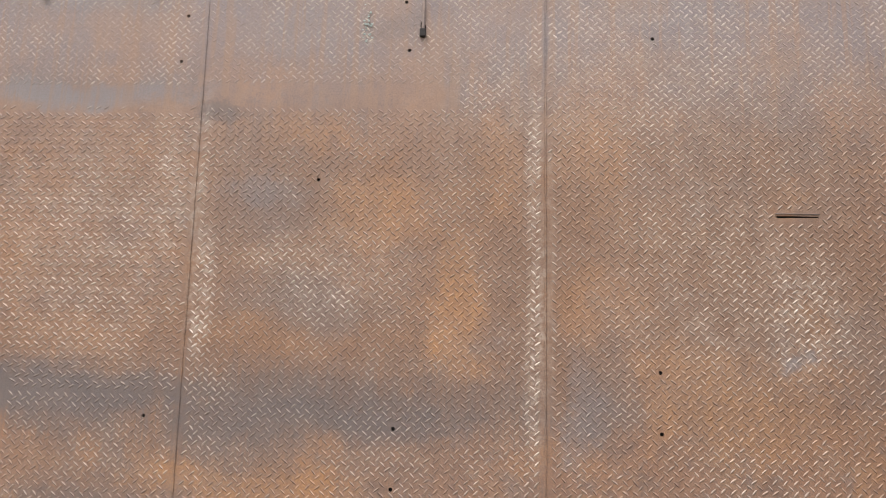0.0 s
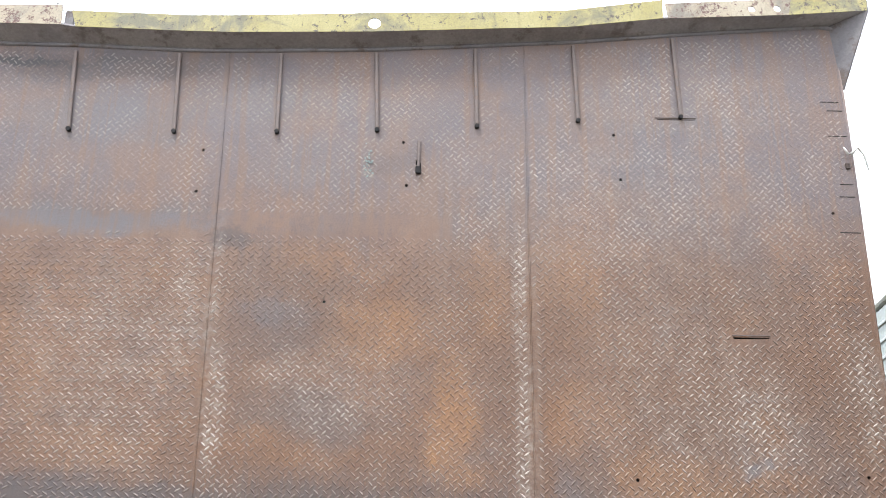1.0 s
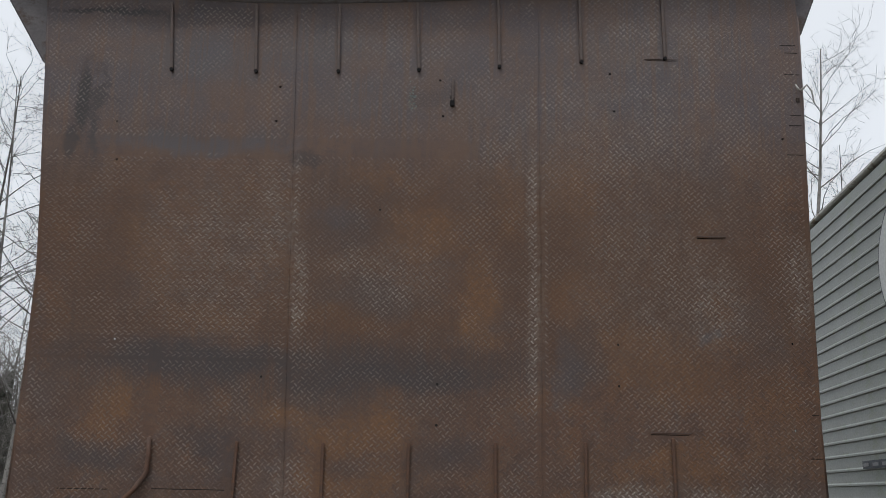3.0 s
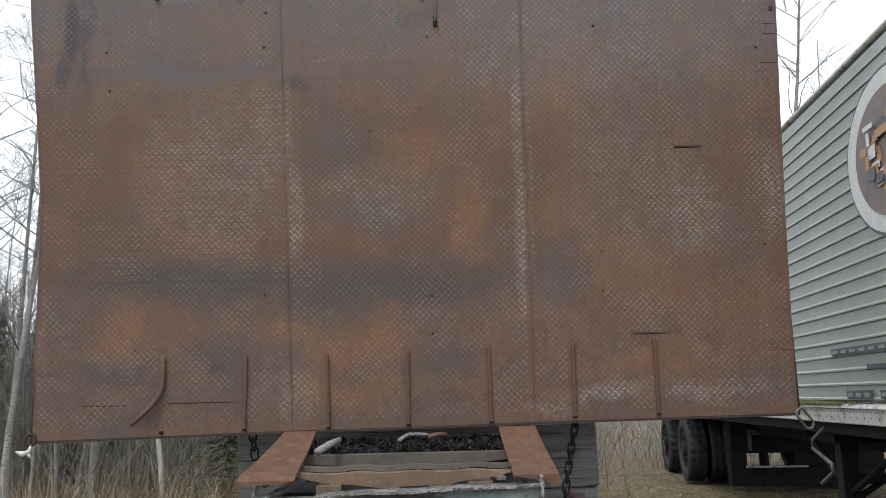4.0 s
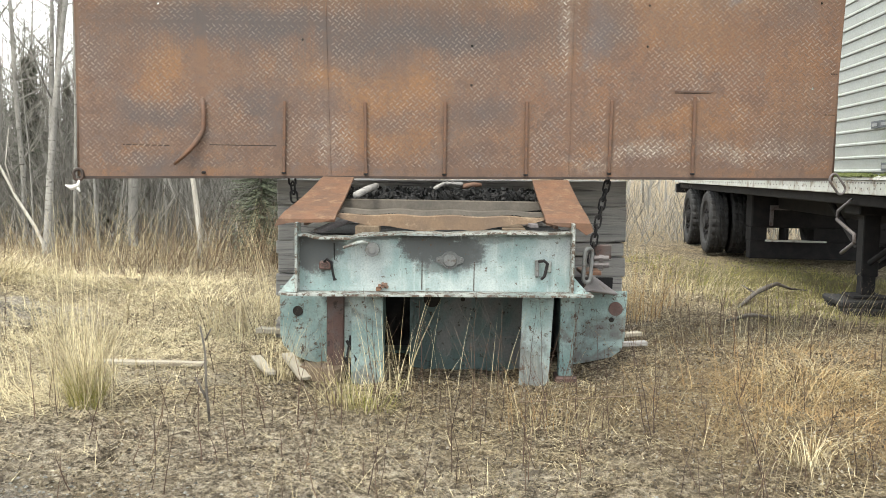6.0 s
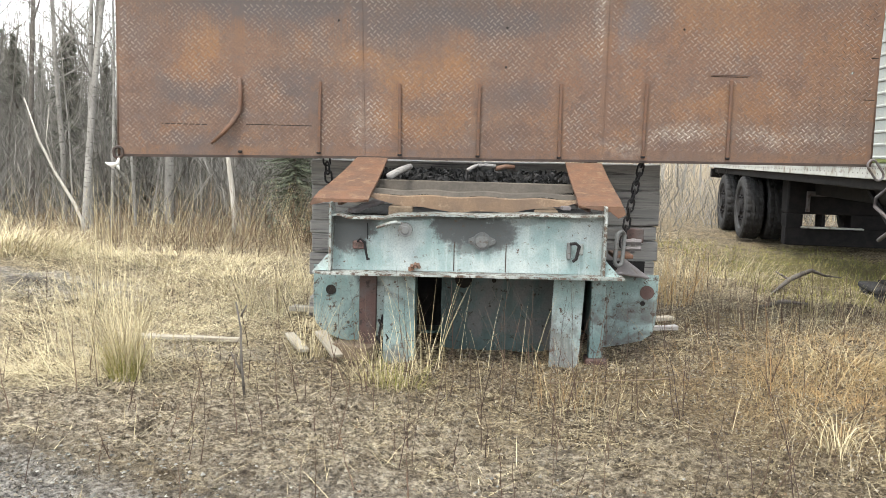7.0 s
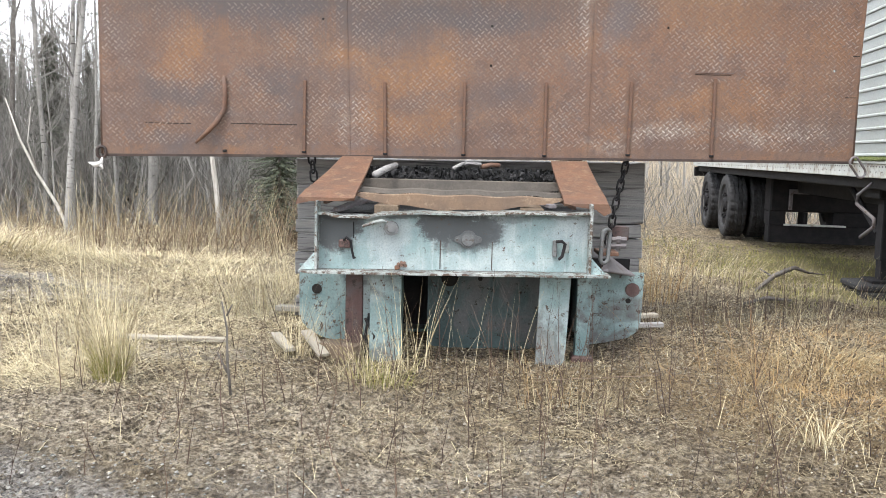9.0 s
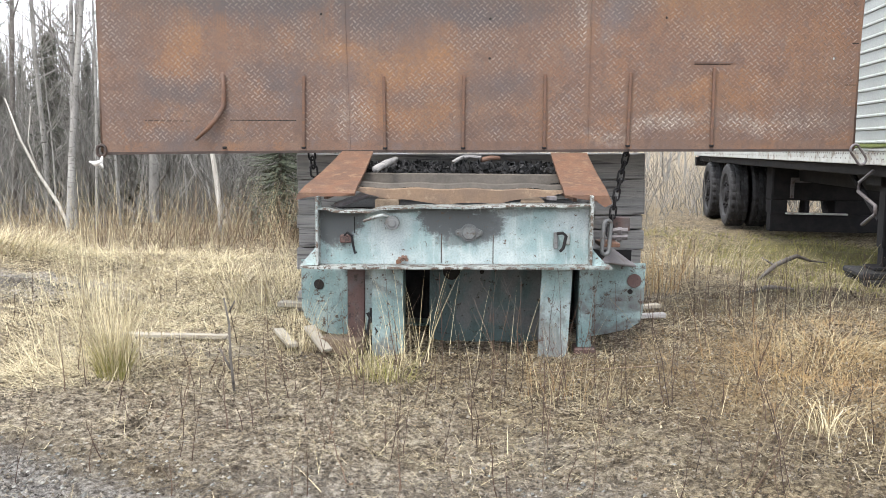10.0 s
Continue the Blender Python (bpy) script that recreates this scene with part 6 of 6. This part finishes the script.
ok = (field(px, py) > 0.45) & (gravelly(px, py) < 0.4)
px, py = px[ok], py[ok]
n = len(px)
blades("scattered_grass", px, py, rng.uniform(0.06, 0.26, n), rng.uniform(0.0012, 0.0026, n), np.abs(rng.normal(0.5, 0.5, n)), rng.uniform(0, 6.28, n), STRAW, "scattered dry grass blades", 0.3)
tuft("grass_tuft", -1.50, -1.36, 0.13, 46, 0.5, 0.82, 0.09, STRAW, "tall thin dry stalks above the tuft", 0.06, 0.0028)
tuft("grass_tuft", -1.72, -0.75, 0.40, 60, 0.35, 0.75, 0.14, STRAW, "tall thin dry stalks in the clearing", 0.08, 0.0026)
tuft("grass_tuft", 0.10, -1.15, 0.50, 34, 0.18, 0.46, 0.28, STRAW, "sparse dry stalks before the chassis", 0.12, 0.0028)
tuft("grass_tuft", 0.50, -1.45, 0.22, 50, 0.14, 0.36, 0.35, STRAW, "sparse dry tuft before the chassis", 0.25, 0.0026)
tuft("grass_tuft", 1.35, -1.25, 0.60, 70, 0.18, 0.5, 0.4, RED_STRAW, "russet dry stalks in the clearing", 0.3, 0.0028)
tuft("grass_tuft", 1.70, 0.15, 0.65, 70, 0.16, 0.45, 0.4, STRAW, "dry stalks beside the chassis", 0.3, 0.003)
tuft("grass_tuft", 2.45, 0.75, 0.50, 50, 0.2, 0.5, 0.3, STRAW, "tall dry stalks by the trailer", 0.2, 0.0035)
tuft("grass_tuft", 1.35, 1.6, 0.50, 80, 0.2, 0.6, 0.4, RED_STRAW, "russet dry stalks behind the timbers", 0.2, 0.004)
px, py = cloud(600, -2.4, 2.4, -2.6, -0.7)
n = len(px)
blades("scattered_grass", px, py, rng.uniform(0.05, 0.24, n), rng.uniform(0.0016, 0.003, n), np.clip(rng.normal(1.25, 0.2, n), 0.6, 1.5), rng.uniform(0, 6.28, n), STRAW, "scattered dry straws over the trampled soil", 0.1)
px, py = cloud(5000, 2.2, 4.6, 1.0, 6.5)
n = len(px)
blades("young_grass", px, py, rng.uniform(0.02, 0.09, n), rng.uniform(0.003, 0.006, n), np.abs(rng.normal(0.3, 0.5, n)), rng.uniform(0, 6.28, n), GREEN_BLADE, "short green grass under the trailer", 0.4)

# fallen leaves, pebbles
px, py = cloud(2600, -3.5, 3.2, -2.6, 2.0)
ok = keep_out(px, py)
px, py = px[ok], py[ok]
vs, fs = [], []
for x_, y_ in zip(px, py):
    s, a, c = 0.003 + 0.008 * rng.uniform() ** 2, rng.uniform(0, 6.28), rng.uniform(0.1, 0.7)
    z_ = float(ground_level(x_, y_)) + 0.012
    b = len(vs)
    ca, sa_ = math.cos(a) * s, math.sin(a) * s
    vs += [(x_ - ca, y_ - sa_, z_ + c * s), (x_ - sa_ * 0.6, y_ + ca * 0.6, z_), (x_ + ca, y_ + sa_, z_ + c * s * 0.8), (x_ + sa_ * 0.6, y_ - ca * 0.6, z_ + 0.2 * s)]
    fs += [(b, b + 1, b + 3), (b + 1, b + 2, b + 3)]
tagged(raw("leaf_litter", vs, fs, LEAF_LITTER), "small brown and pale fallen leaves", "leaves", kind="stuff")
px, py = cloud(60000, -3.2, 2.6, -2.8, 1.0)
vs, fs = [], []
zz = ground_level(px, py)
for x_, y_, z_ in zip(px, py, zz):
    s = 0.002 + 0.007 * rng.uniform() ** 3
    z_ += 0.004
    b = len(vs)
    j = rng.uniform(0.5, 1.3, 4) * s
    vs += [(x_ + j[0], y_ + s * 0.3, z_), (x_ - j[1] * 0.6, y_ + j[1] * 0.8, z_), (x_ - j[2] * 0.5, y_ - j[2] * 0.9, z_), (x_, y_, z_ + j[3] * 1.2)]
    fs += [(b, b + 1, b + 3), (b + 1, b + 2, b + 3), (b + 2, b, b + 3)]
tagged(raw("soil_crumbs", vs, fs, CRUMB), "loose crumbs of soil and bark", "soil", kind="stuff")
px, py = cloud(60000, -4.8, 1.2, -3.2, 2.2)
ok = rng.uniform(0, 1, len(px)) < gravelly(px, py) ** 1.3
px, py = px[ok], py[ok]
vs, fs = [], []
for x_, y_ in zip(px, py):
    s = abs(rng.normal(0, 0.0042)) + 0.0025
    z_ = float(ground_level(x_, y_)) + s * 0.2
    b = len(vs)
    j = rng.uniform(0.6, 1.2, 6) * s
    vs += [(x_ + j[0], y_, z_), (x_, y_ + j[1], z_), (x_ - j[2], y_, z_), (x_, y_ - j[3], z_), (x_ + 0.2 * s, y_, z_ + j[4] * 0.7), (x_, y_, z_ - j[5])]
    fs += [(b, b + 1, b + 4), (b + 1, b + 2, b + 4), (b + 2, b + 3, b + 4), (b + 3, b, b + 4)]
tagged(raw("gravel", vs, fs, PEBBLE), "loose grey gravel and pebbles", "gravel", kind="stuff")


# soft clods of earth between the grass
px, py = cloud(5200, -3.4, 2.8, -2.7, 1.2)
ok = keep_out(px, py) & (field(px * 1.7, py * 1.9) < 0.66)
vs, fs = [], []
for x_, y_ in zip(px[ok], py[ok]):
    s = 0.006 + 0.02 * rng.uniform() ** 2.5
    z_ = float(ground_level(x_, y_))
    b = len(vs)
    for k in range(6):
        a = k * math.pi / 3
        q = s * rng.uniform(0.7, 1.2)
        vs.append((x_ + q * math.cos(a), y_ + q * math.sin(a), z_ - 0.002))
    for k in range(6):
        a = k * math.pi / 3 + 0.3
        q = s * rng.uniform(0.45, 0.75)
        vs.append((x_ + q * math.cos(a), y_ + q * math.sin(a), z_ + s * rng.uniform(0.35, 0.6)))
    vs.append((x_, y_, z_ + s * rng.uniform(0.5, 0.75)))
    for k in range(6):
        fs.append((b + k, b + (k + 1) % 6, b + 6 + (k + 1) % 6, b + 6 + k))
        fs.append((b + 6 + k, b + 6 + (k + 1) % 6, b + 12))
tagged(raw("soil_clods", vs, fs, GROUND, smooth=True), "small rough clods of earth", "soil", kind="stuff")


# ---- bare shoots ----
def sticks(name, specs, material, label, category="shrub", sides=3):
    """Thin round stems; each spec is a list of (point, radius)."""
    vs, fs = [], []
    for spec in specs:
        prev = None
        for p, r in spec:
            b = len(vs)
            for k in range(sides):
                a = 2 * math.pi * k / sides
                vs.append((p[0] + r * math.cos(a), p[1] + r * math.sin(a), p[2]))
            if prev is not None:
                for k in range(sides):
                    fs.append((prev + k, prev + (k + 1) % sides, b + (k + 1) % sides, b + k))
            prev = b
    return tagged(raw(name, vs, fs, material), label, category, kind="stuff")


def shoot(x_, y_, h, r, lean=0.15, twigs=3, wob=0.07):
    z_ = gz_at(x_, y_) - 0.01
    a, l = rng.uniform(0, 6.28), rng.uniform(0, lean)
    out, pts = [], []
    dx, dy = math.cos(a) * l, math.sin(a) * l
    p = np.array([x_, y_, z_])
    K = 6
    for k in range(K + 1):
        pts.append((tuple(p), r * (1 - 0.75 * k / K)))
        p = p + np.array([dx + rng.normal(0, wob), dy + rng.normal(0, wob), 1]) * h / K
    out.append(pts)
    for t in range(twigs):
        k = int(rng.integers(1, K))
        q, rr = np.array(pts[k][0]), pts[k][1] * 0.6
        b = rng.uniform(0, 6.28)
        L = rng.uniform(0.12, 0.4) * h
        w = np.array([math.cos(b) * 0.7, math.sin(b) * 0.7, rng.uniform(0.5, 1.1)])
        out.append([(tuple(q), rr), (tuple(q + w * L * 0.5), rr * 0.7), (tuple(q + w * L + np.array([0, 0, L * 0.2])), rr * 0.35)])
    return out


specs = []
for k in range(640):
    x_, y_ = rng.uniform(-3.2, 3.0), rng.uniform(-2.6, 1.4)
    if not bool(keep_out(np.array(x_), np.array(y_))) or (abs(x_ - 0.1) < 0.9 and y_ > -0.95):
        continue
    if (x_ < -0.9 and y_ > -1.0 and rng.uniform() < 0.7) or (x_ > 0.7 and y_ > -1 and rng.uniform() < 0.2):
        continue
    specs += shoot(x_, y_, 0.10 + 0.36 * rng.uniform() ** 1.6, rng.uniform(0.0015, 0.0028), 0.45, int(rng.integers(0, 5)), 0.1)
for k in range(26):
    specs += shoot(rng.uniform(-0.7, 0.9), rng.uniform(-1.6, -0.95), rng.uniform(0.35, 0.6), 0.0026, 0.25, 3)
for k in range(18):
    specs += shoot(rng.uniform(1.2, 2.6), rng.uniform(-0.8, 1.6), rng.uniform(0.25, 0.5), 0.003, 0.3, 4)
sticks("bare_shoots", specs, SHOOT, "thin bare reddish-brown shoots in the clearing")
stump = thing("dead_sapling", "short dark broken sapling standing in dead grass", "sapling", pose(0, 0, 0))
bm = bmesh.new()
z_ = gz_at(-0.95, -1.46)
tube(bm, [(-0.94, -1.46, z_ - 0.02), (-0.955, -1.46, z_ + 0.15), (-0.96, -1.45, z_ + 0.29), (-0.98, -1.45, z_ + 0.40)], [0.006, 0.0055, 0.0045, 0.0035], 7)
tube(bm, [(-0.96, -1.45, z_ + 0.34), (-0.935, -1.45, z_ + 0.39)], [0.0045, 0.003], 6)
tube(bm, [(-0.955, -1.46, z_ + 0.10), (-1.0, -1.46, z_ + 0.19)], [0.006, 0.003], 6)
part("stem", bm, BARK_DARK, stump, smooth=True)

# brush along the edge of the woods
specs = []
for k in range(620):
    x_, y_ = rng.uniform(-11, 2.6), rng.uniform(5.2, 10.5)
    if x_ > -1 and y_ < 5.5:
        continue
    specs += shoot(x_, y_, 0.25 + 0.9 * rng.uniform() ** 2, rng.uniform(0.0025, 0.005), 0.9, int(rng.integers(4, 9)), 0.35)
for k in range(560):
    specs += shoot(rng.uniform(-11.5, -1.5), rng.uniform(7.0, 12), rng.uniform(0.8, 2.6), rng.uniform(0.0025, 0.006), 0.8, int(rng.integers(6, 12)), 0.5)
for k in range(420):
    specs += shoot(rng.uniform(2.2, 9), rng.uniform(9, 14), rng.uniform(0.6, 2.2), rng.uniform(0.004, 0.009), 0.6, 6, 0.4)
for k in range(420):
    specs += shoot(rng.uniform(-10.5, -2.2), rng.uniform(6.4, 9.5), rng.uniform(1.0, 3.4), rng.uniform(0.003, 0.007), 1.3, int(rng.integers(7, 13)), 0.6)
sticks("brush", specs, WOOD_BRUSH, "bare grey-brown brush before the woods")
specs = []
for k in range(560):
    x_ = -0.9 - 4.2 * rng.uniform() ** 1.6
    y_ = rng.uniform(3.2, 5.6)
    specs += shoot(x_, y_, rng.uniform(0.2, 0.75) * (1.0 if x_ > -3.2 else 0.7), rng.uniform(0.002, 0.004), 0.8, 6, 0.3)
sticks("brush", specs, RED_BRUSH, "reddish brush behind the tall grass")


# ---- woods ----
def grow(bm_t, bm_b, p, d, r, L, level, rr, min_r=0.004, deep=3):
    """One limb with its side limbs; trunk and limbs go to different meshes."""
    K = 7 if level == 0 else (4 if level == 1 else 2)
    pts, rad = [p.copy()], [r]
    q, dd = p.copy(), d.copy()
    for k in range(K):
        wob = 0.03 if level == 0 else 0.24
        dd = (dd + Vector((rr.gauss(0, wob), rr.gauss(0, wob), rr.gauss(0, wob * 0.5) + (0.04 if level else 0)))).normalized()
        q = q + dd * (L / K)
        pts.append(q.copy())
        rad.append(max(r * (1 - 0.85 * (k + 1) / K), min_r * 0.6))
    tube(bm_t if level == 0 else bm_b, pts, rad, 8 if level == 0 else (4 if level == 1 else 3), caps=False)
    if level >= deep:
        return
    kids = (24, 8, 3)[level] + (10 if deep == 2 and level == 0 else 0)
    for k in range(kids):
        t = rr.uniform(0.28 if level == 0 else 0.2, 0.98)
        i = min(int(t * K), K - 1)
        base = pts[i].lerp(pts[i + 1], t * K - i)
        axis = (pts[i + 1] - pts[i]).normalized()
        a = rr.uniform(0, 2 * math.pi)
        side = Matrix.Rotation(a, 3, axis) @ axis.orthogonal().normalized()
        steep = rr.uniform(0.5, 1.1)
        nd = (axis * steep + side).normalized()
        nl = L * (rr.uniform(0.16, 0.34) * (1.15 - 0.75 * t) if level == 0 else rr.uniform(0.3, 0.55))
        grow(bm_t, bm_b, base, nd, max(rad[i] * 0.42, min_r), nl, level + 1, rr, min_r, deep)


def bare_tree(seed, height, radius, label, material, deep=3):
    rr = random.Random(seed)
    tr = thing("tree", label, "tree", pose(0, 0, -60), "bare trees of the woods")
    a, b = bmesh.new(), bmesh.new()
    grow(a, b, Vector((0, 0, -0.1)), Vector((rr.gauss(0, 0.03), rr.gauss(0, 0.03), 1)).normalized(), radius, height, 0, rr, 0.004, deep)
    part("trunk", a, material, tr, smooth=True)
    part("crown", b, material, tr, "fine bare branches", smooth=True)
    return tr


def place(ob, x_, y_, turn, scale=1.0, tilt=0.0):
    return copy_thing(ob, Matrix.Translation((x_, y_, gz_at(x_, y_))) @ Matrix.Rotation(radians(turn), 4, "Z") @ Matrix.Rotation(radians(tilt), 4, "X") @ Matrix.Scale(scale, 4))


KINDS = [bare_tree(21, 9.0, 0.052, "slender bare tree with pale grey bark", BARK, 2), bare_tree(22, 11.5, 0.085, "tall bare tree with pale grey bark", BARK), bare_tree(23, 7.5, 0.036, "thin bare tree with dark bark", BARK_DARK, 2),
         bare_tree(24, 10.0, 0.062, "bare tree with dark grey bark", BARK_DARK, 2), bare_tree(25, 5.5, 0.026, "thin bare young tree", BARK, 2)]
tree_rng = random.Random(77)
NAMED = [(-4.32, 7.0, 1, 0.79), (-5.15, 6.2, 1, 0.62), (-5.25, 6.6, 0, 0.8), (-6.05, 7.5, 0, 0.8), (-6.80, 8.0, 3, 0.8), (-4.92, 6.5, 4, 1.0), (-4.75, 6.9, 4, 0.9), (-3.8, 8.6, 4, 1.0), (-4.9, 9.4, 4, 1.0), (8.5, 14.0, 1, 1.1), (9.6, 15.0, 0, 1.1),
         (1.5, 14.0, 1, 1.36), (-5.0, 14.0, 1, 1.22), (-6.8, 14.6, 1, 1.02), (-5.6, 6.8, 4, 0.6), (-7.0, 7.0, 4, 0.8)]
for x_, y_, k, s in NAMED:
    place(KINDS[k], x_, y_, tree_rng.uniform(0, 360), s, tree_rng.uniform(-2, 2))
for i in range(32):
    y_ = tree_rng.uniform(10.5, 26)
    x_ = tree_rng.uniform(-1.05 * y_ - 1, min(0.15 * y_, 2.0))
    if x_ > 0 and y_ < 12:
        continue
    place(KINDS[tree_rng.choice((0, 2, 2, 3, 4, 4, 4))], x_, y_, tree_rng.uniform(0, 360), tree_rng.uniform(0.75, 1.15), tree_rng.uniform(-4, 4))
for i in range(44):
    y_ = tree_rng.uniform(7.6, 18)
    x_ = tree_rng.uniform(-1.0 * y_ - 2, -0.28 * y_ + 0.3)
    place(KINDS[tree_rng.choice((2, 4, 4))], x_, y_, tree_rng.uniform(0, 360), tree_rng.uniform(0.35, 0.7), tree_rng.uniform(-8, 8))
for i in range(26):
    y_ = tree_rng.uniform(14, 28)
    x_ = tree_rng.uniform(0.1 * y_, 1.1 * y_)
    place(KINDS[tree_rng.choice((0, 2, 3, 4))], x_, y_, tree_rng.uniform(0, 360), tree_rng.uniform(0.6, 0.8), tree_rng.uniform(-4, 4))
for k in KINDS:
    for o in (*k.children_recursive, k):
        bpy.data.objects.remove(o)
# leaning pale dead stems at the edge
lean_a = thing("dead_tree", "pale bare dead stem leaning at the edge of the woods", "tree", pose(0, 0, 0))
bm = bmesh.new()
tube(bm, [(-4.60, 5.0, gz_at(-4.60, 5.0) - 0.05), (-4.63, 5.0, 0.10), (-4.72, 5.0, 0.30), (-4.92, 5.0, 0.62), (-5.12, 5.0, 1.02), (-5.28, 5.0, 1.5)], [0.018, 0.022, 0.020, 0.017, 0.013, 0.006], 8)
tube(bm, [(-4.92, 5.0, 0.62), (-5.02, 4.97, 1.0), (-4.95, 4.93, 1.4)], [0.010, 0.007, 0.004], 6)
part("stem", bm, DEAD_PALE, lean_a, smooth=True)
snag = thing("broken_trunk", "pale broken tree trunk at the edge of the woods", "tree", pose(0, 0, 0))
bm = bmesh.new()
tube(bm, [(-2.87, 5.2, gz_at(-2.87, 5.2) - 0.05), (-2.88, 5.2, 0.2), (-2.91, 5.2, 0.55), (-2.95, 5.2, 0.85), (-3.0, 5.2, 1.2)], [0.032, 0.032, 0.031, 0.028, 0.012], 8)
part("stem", bm, DEAD_PALE, snag, smooth=True)


def spruce(seed, height, wide=0.20):
    rr = np.random.default_rng(seed)
    tr = thing("spruce", "dark green spruce standing in the woods", "tree", pose(0, 0, -60), "spruces of the woods")
    bm = bmesh.new()
    tube(bm, [(0, 0, -0.1), (0, 0, height * 0.5), (0, 0, height)], [height * 0.014, height * 0.009, 0.01], 7)
    part("trunk", bm, BARK_DARK, tr, smooth=True)
    vs, fs = [], []
    n_ = int(height * 75)
    for k in range(n_):
        t = (k / n_) ** 0.9
        z0 = height * (0.06 + 0.93 * t)
        reach = height * wide * (1 - t) ** 0.8 * rr.uniform(0.55, 1.1) + 0.05
        a = rr.uniform(0, 6.28)
        for j in range(16):
            u = (j + rr.uniform(0, 1)) / 16
            c = np.array([math.cos(a) * reach * u, math.sin(a) * reach * u, z0 - reach * (0.35 * u - 0.2 * u * u)])
            for sgn in (-1, 1):
                L = (0.05 + 0.10 * (1 - u)) * (0.5 + 0.05 * height)
                b2 = a + sgn * rr.uniform(0.5, 1.1)
                tip = c + np.array([math.cos(b2) * L, math.sin(b2) * L, -rr.uniform(0, 0.6) * L])
                w = np.array([-math.sin(b2), math.cos(b2), rr.uniform(-0.6, 0.6)]) * L * 0.24
                b = len(vs)
                vs += [tuple(c - w), tuple(c + w), tuple(tip)]
                fs.append((b, b + 1, b + 2))
    raw("crown", vs, fs, NEEDLES, tr, "drooping dark green boughs", "stuff")
    return tr


SPR = [spruce(31, 6.0), spruce(32, 8.5), spruce(33, 3.2, 0.36)]
more = [(spr.uniform(-1.0, -0.28), spr.uniform(13, 24), spr.choice((0, 0, 1)), spr.uniform(0.5, 0.75)) for spr in (random.Random(61),) for _ in range(26)]
for x_, y_, k, s in [(-2.2, 5.4, 2, 0.62), (-2.45, 6.6, 2, 0.85), (-1.9, 6.2, 2, 0.75), (-6.6, 8.8, 2, 0.9), (-5.6, 9.6, 2, 1.1), (-2.9, 9.6, 0, 0.5), (-6.3, 9.6, 0, 0.45), (-5.3, 10.6, 0, 0.5), (-8.2, 10.2, 0, 0.5)] + [(x_ * y_, y_, k, s) for x_, y_, k, s in more]:
    place(SPR[k], x_, y_, x_ * 40, s)
for k in SPR:
    for o in (*k.children_recursive, k):
        bpy.data.objects.remove(o)

# a thicket of grey saplings behind the first stems
specs = []
thick = random.Random(41)
for i in range(1150):
    y_ = thick.uniform(8.5, 24)
    x_ = thick.uniform(-1.02 * y_ - 3, -0.20 * y_ - 0.6)
    h = thick.uniform(2.2, 4.6) * (0.8 + 0.015 * y_)
    z_ = gz_at(x_, y_) - 0.05
    lx, ly = thick.gauss(0, 0.10), thick.gauss(0, 0.10)
    r = thick.uniform(0.010, 0.022)
    specs.append([((x_ + lx * h * t, y_ + ly * h * t, z_ + h * t), r * (1 - 0.8 * t)) for t in (0, 0.4, 0.7, 1)])
    for j in range(16):
        t = thick.uniform(0.12, 0.97)
        b, L = thick.uniform(0, 6.28), thick.uniform(0.25, 0.9) * (1.15 - t)
        q = (x_ + lx * h * t, y_ + ly * h * t, z_ + h * t)
        m_ = (q[0] + math.cos(b) * L * 0.6, q[1] + math.sin(b) * L * 0.6, q[2] + L * thick.uniform(0.1, 0.5))
        specs.append([(q, 0.007), (m_, 0.005), ((m_[0] + math.cos(b + 0.6) * L * 0.5, m_[1] + math.sin(b + 0.6) * L * 0.5, m_[2] + L * 0.4), 0.003)])
sticks("brush", specs, WOOD_BRUSH, "dense thicket of bare grey saplings in the woods")

# far woods: a deep belt of bare stems all round
specs = []
far = random.Random(9)
for i in range(2400):
    a = far.uniform(1.5, 3.0) if i % 4 < 2 else (far.uniform(-0.1, math.pi + 0.1) if i % 4 == 2 else far.uniform(math.pi, 2 * math.pi))
    r = far.uniform(27, 62)
    x_, y_ = r * math.cos(a), r * math.sin(a)
    h = far.uniform(3, 6.5)
    z_ = -0.6 if y_ > 12 else gz_at(x_, y_)
    lx, ly = far.gauss(0, 0.04), far.gauss(0, 0.04)
    specs.append([((x_ + lx * h * t, y_ + ly * h * t, z_ + h * t), 0.045 * (1 - 0.85 * t)) for t in (0, 0.5, 1)])
    for j in range(12):
        t = far.uniform(0.15, 0.95)
        b, L = far.uniform(0, 6.28), far.uniform(0.4, 1.6) * (1.1 - t)
        p = (x_ + lx * h * t, y_ + ly * h * t, z_ + h * t)
        specs.append([(p, 0.022), ((p[0] + math.cos(b) * L, p[1] + math.sin(b) * L, p[2] + L * 0.8), 0.008)])
sticks("far_woods", specs, BRUSH, "distant belt of bare grey woods", "woods")
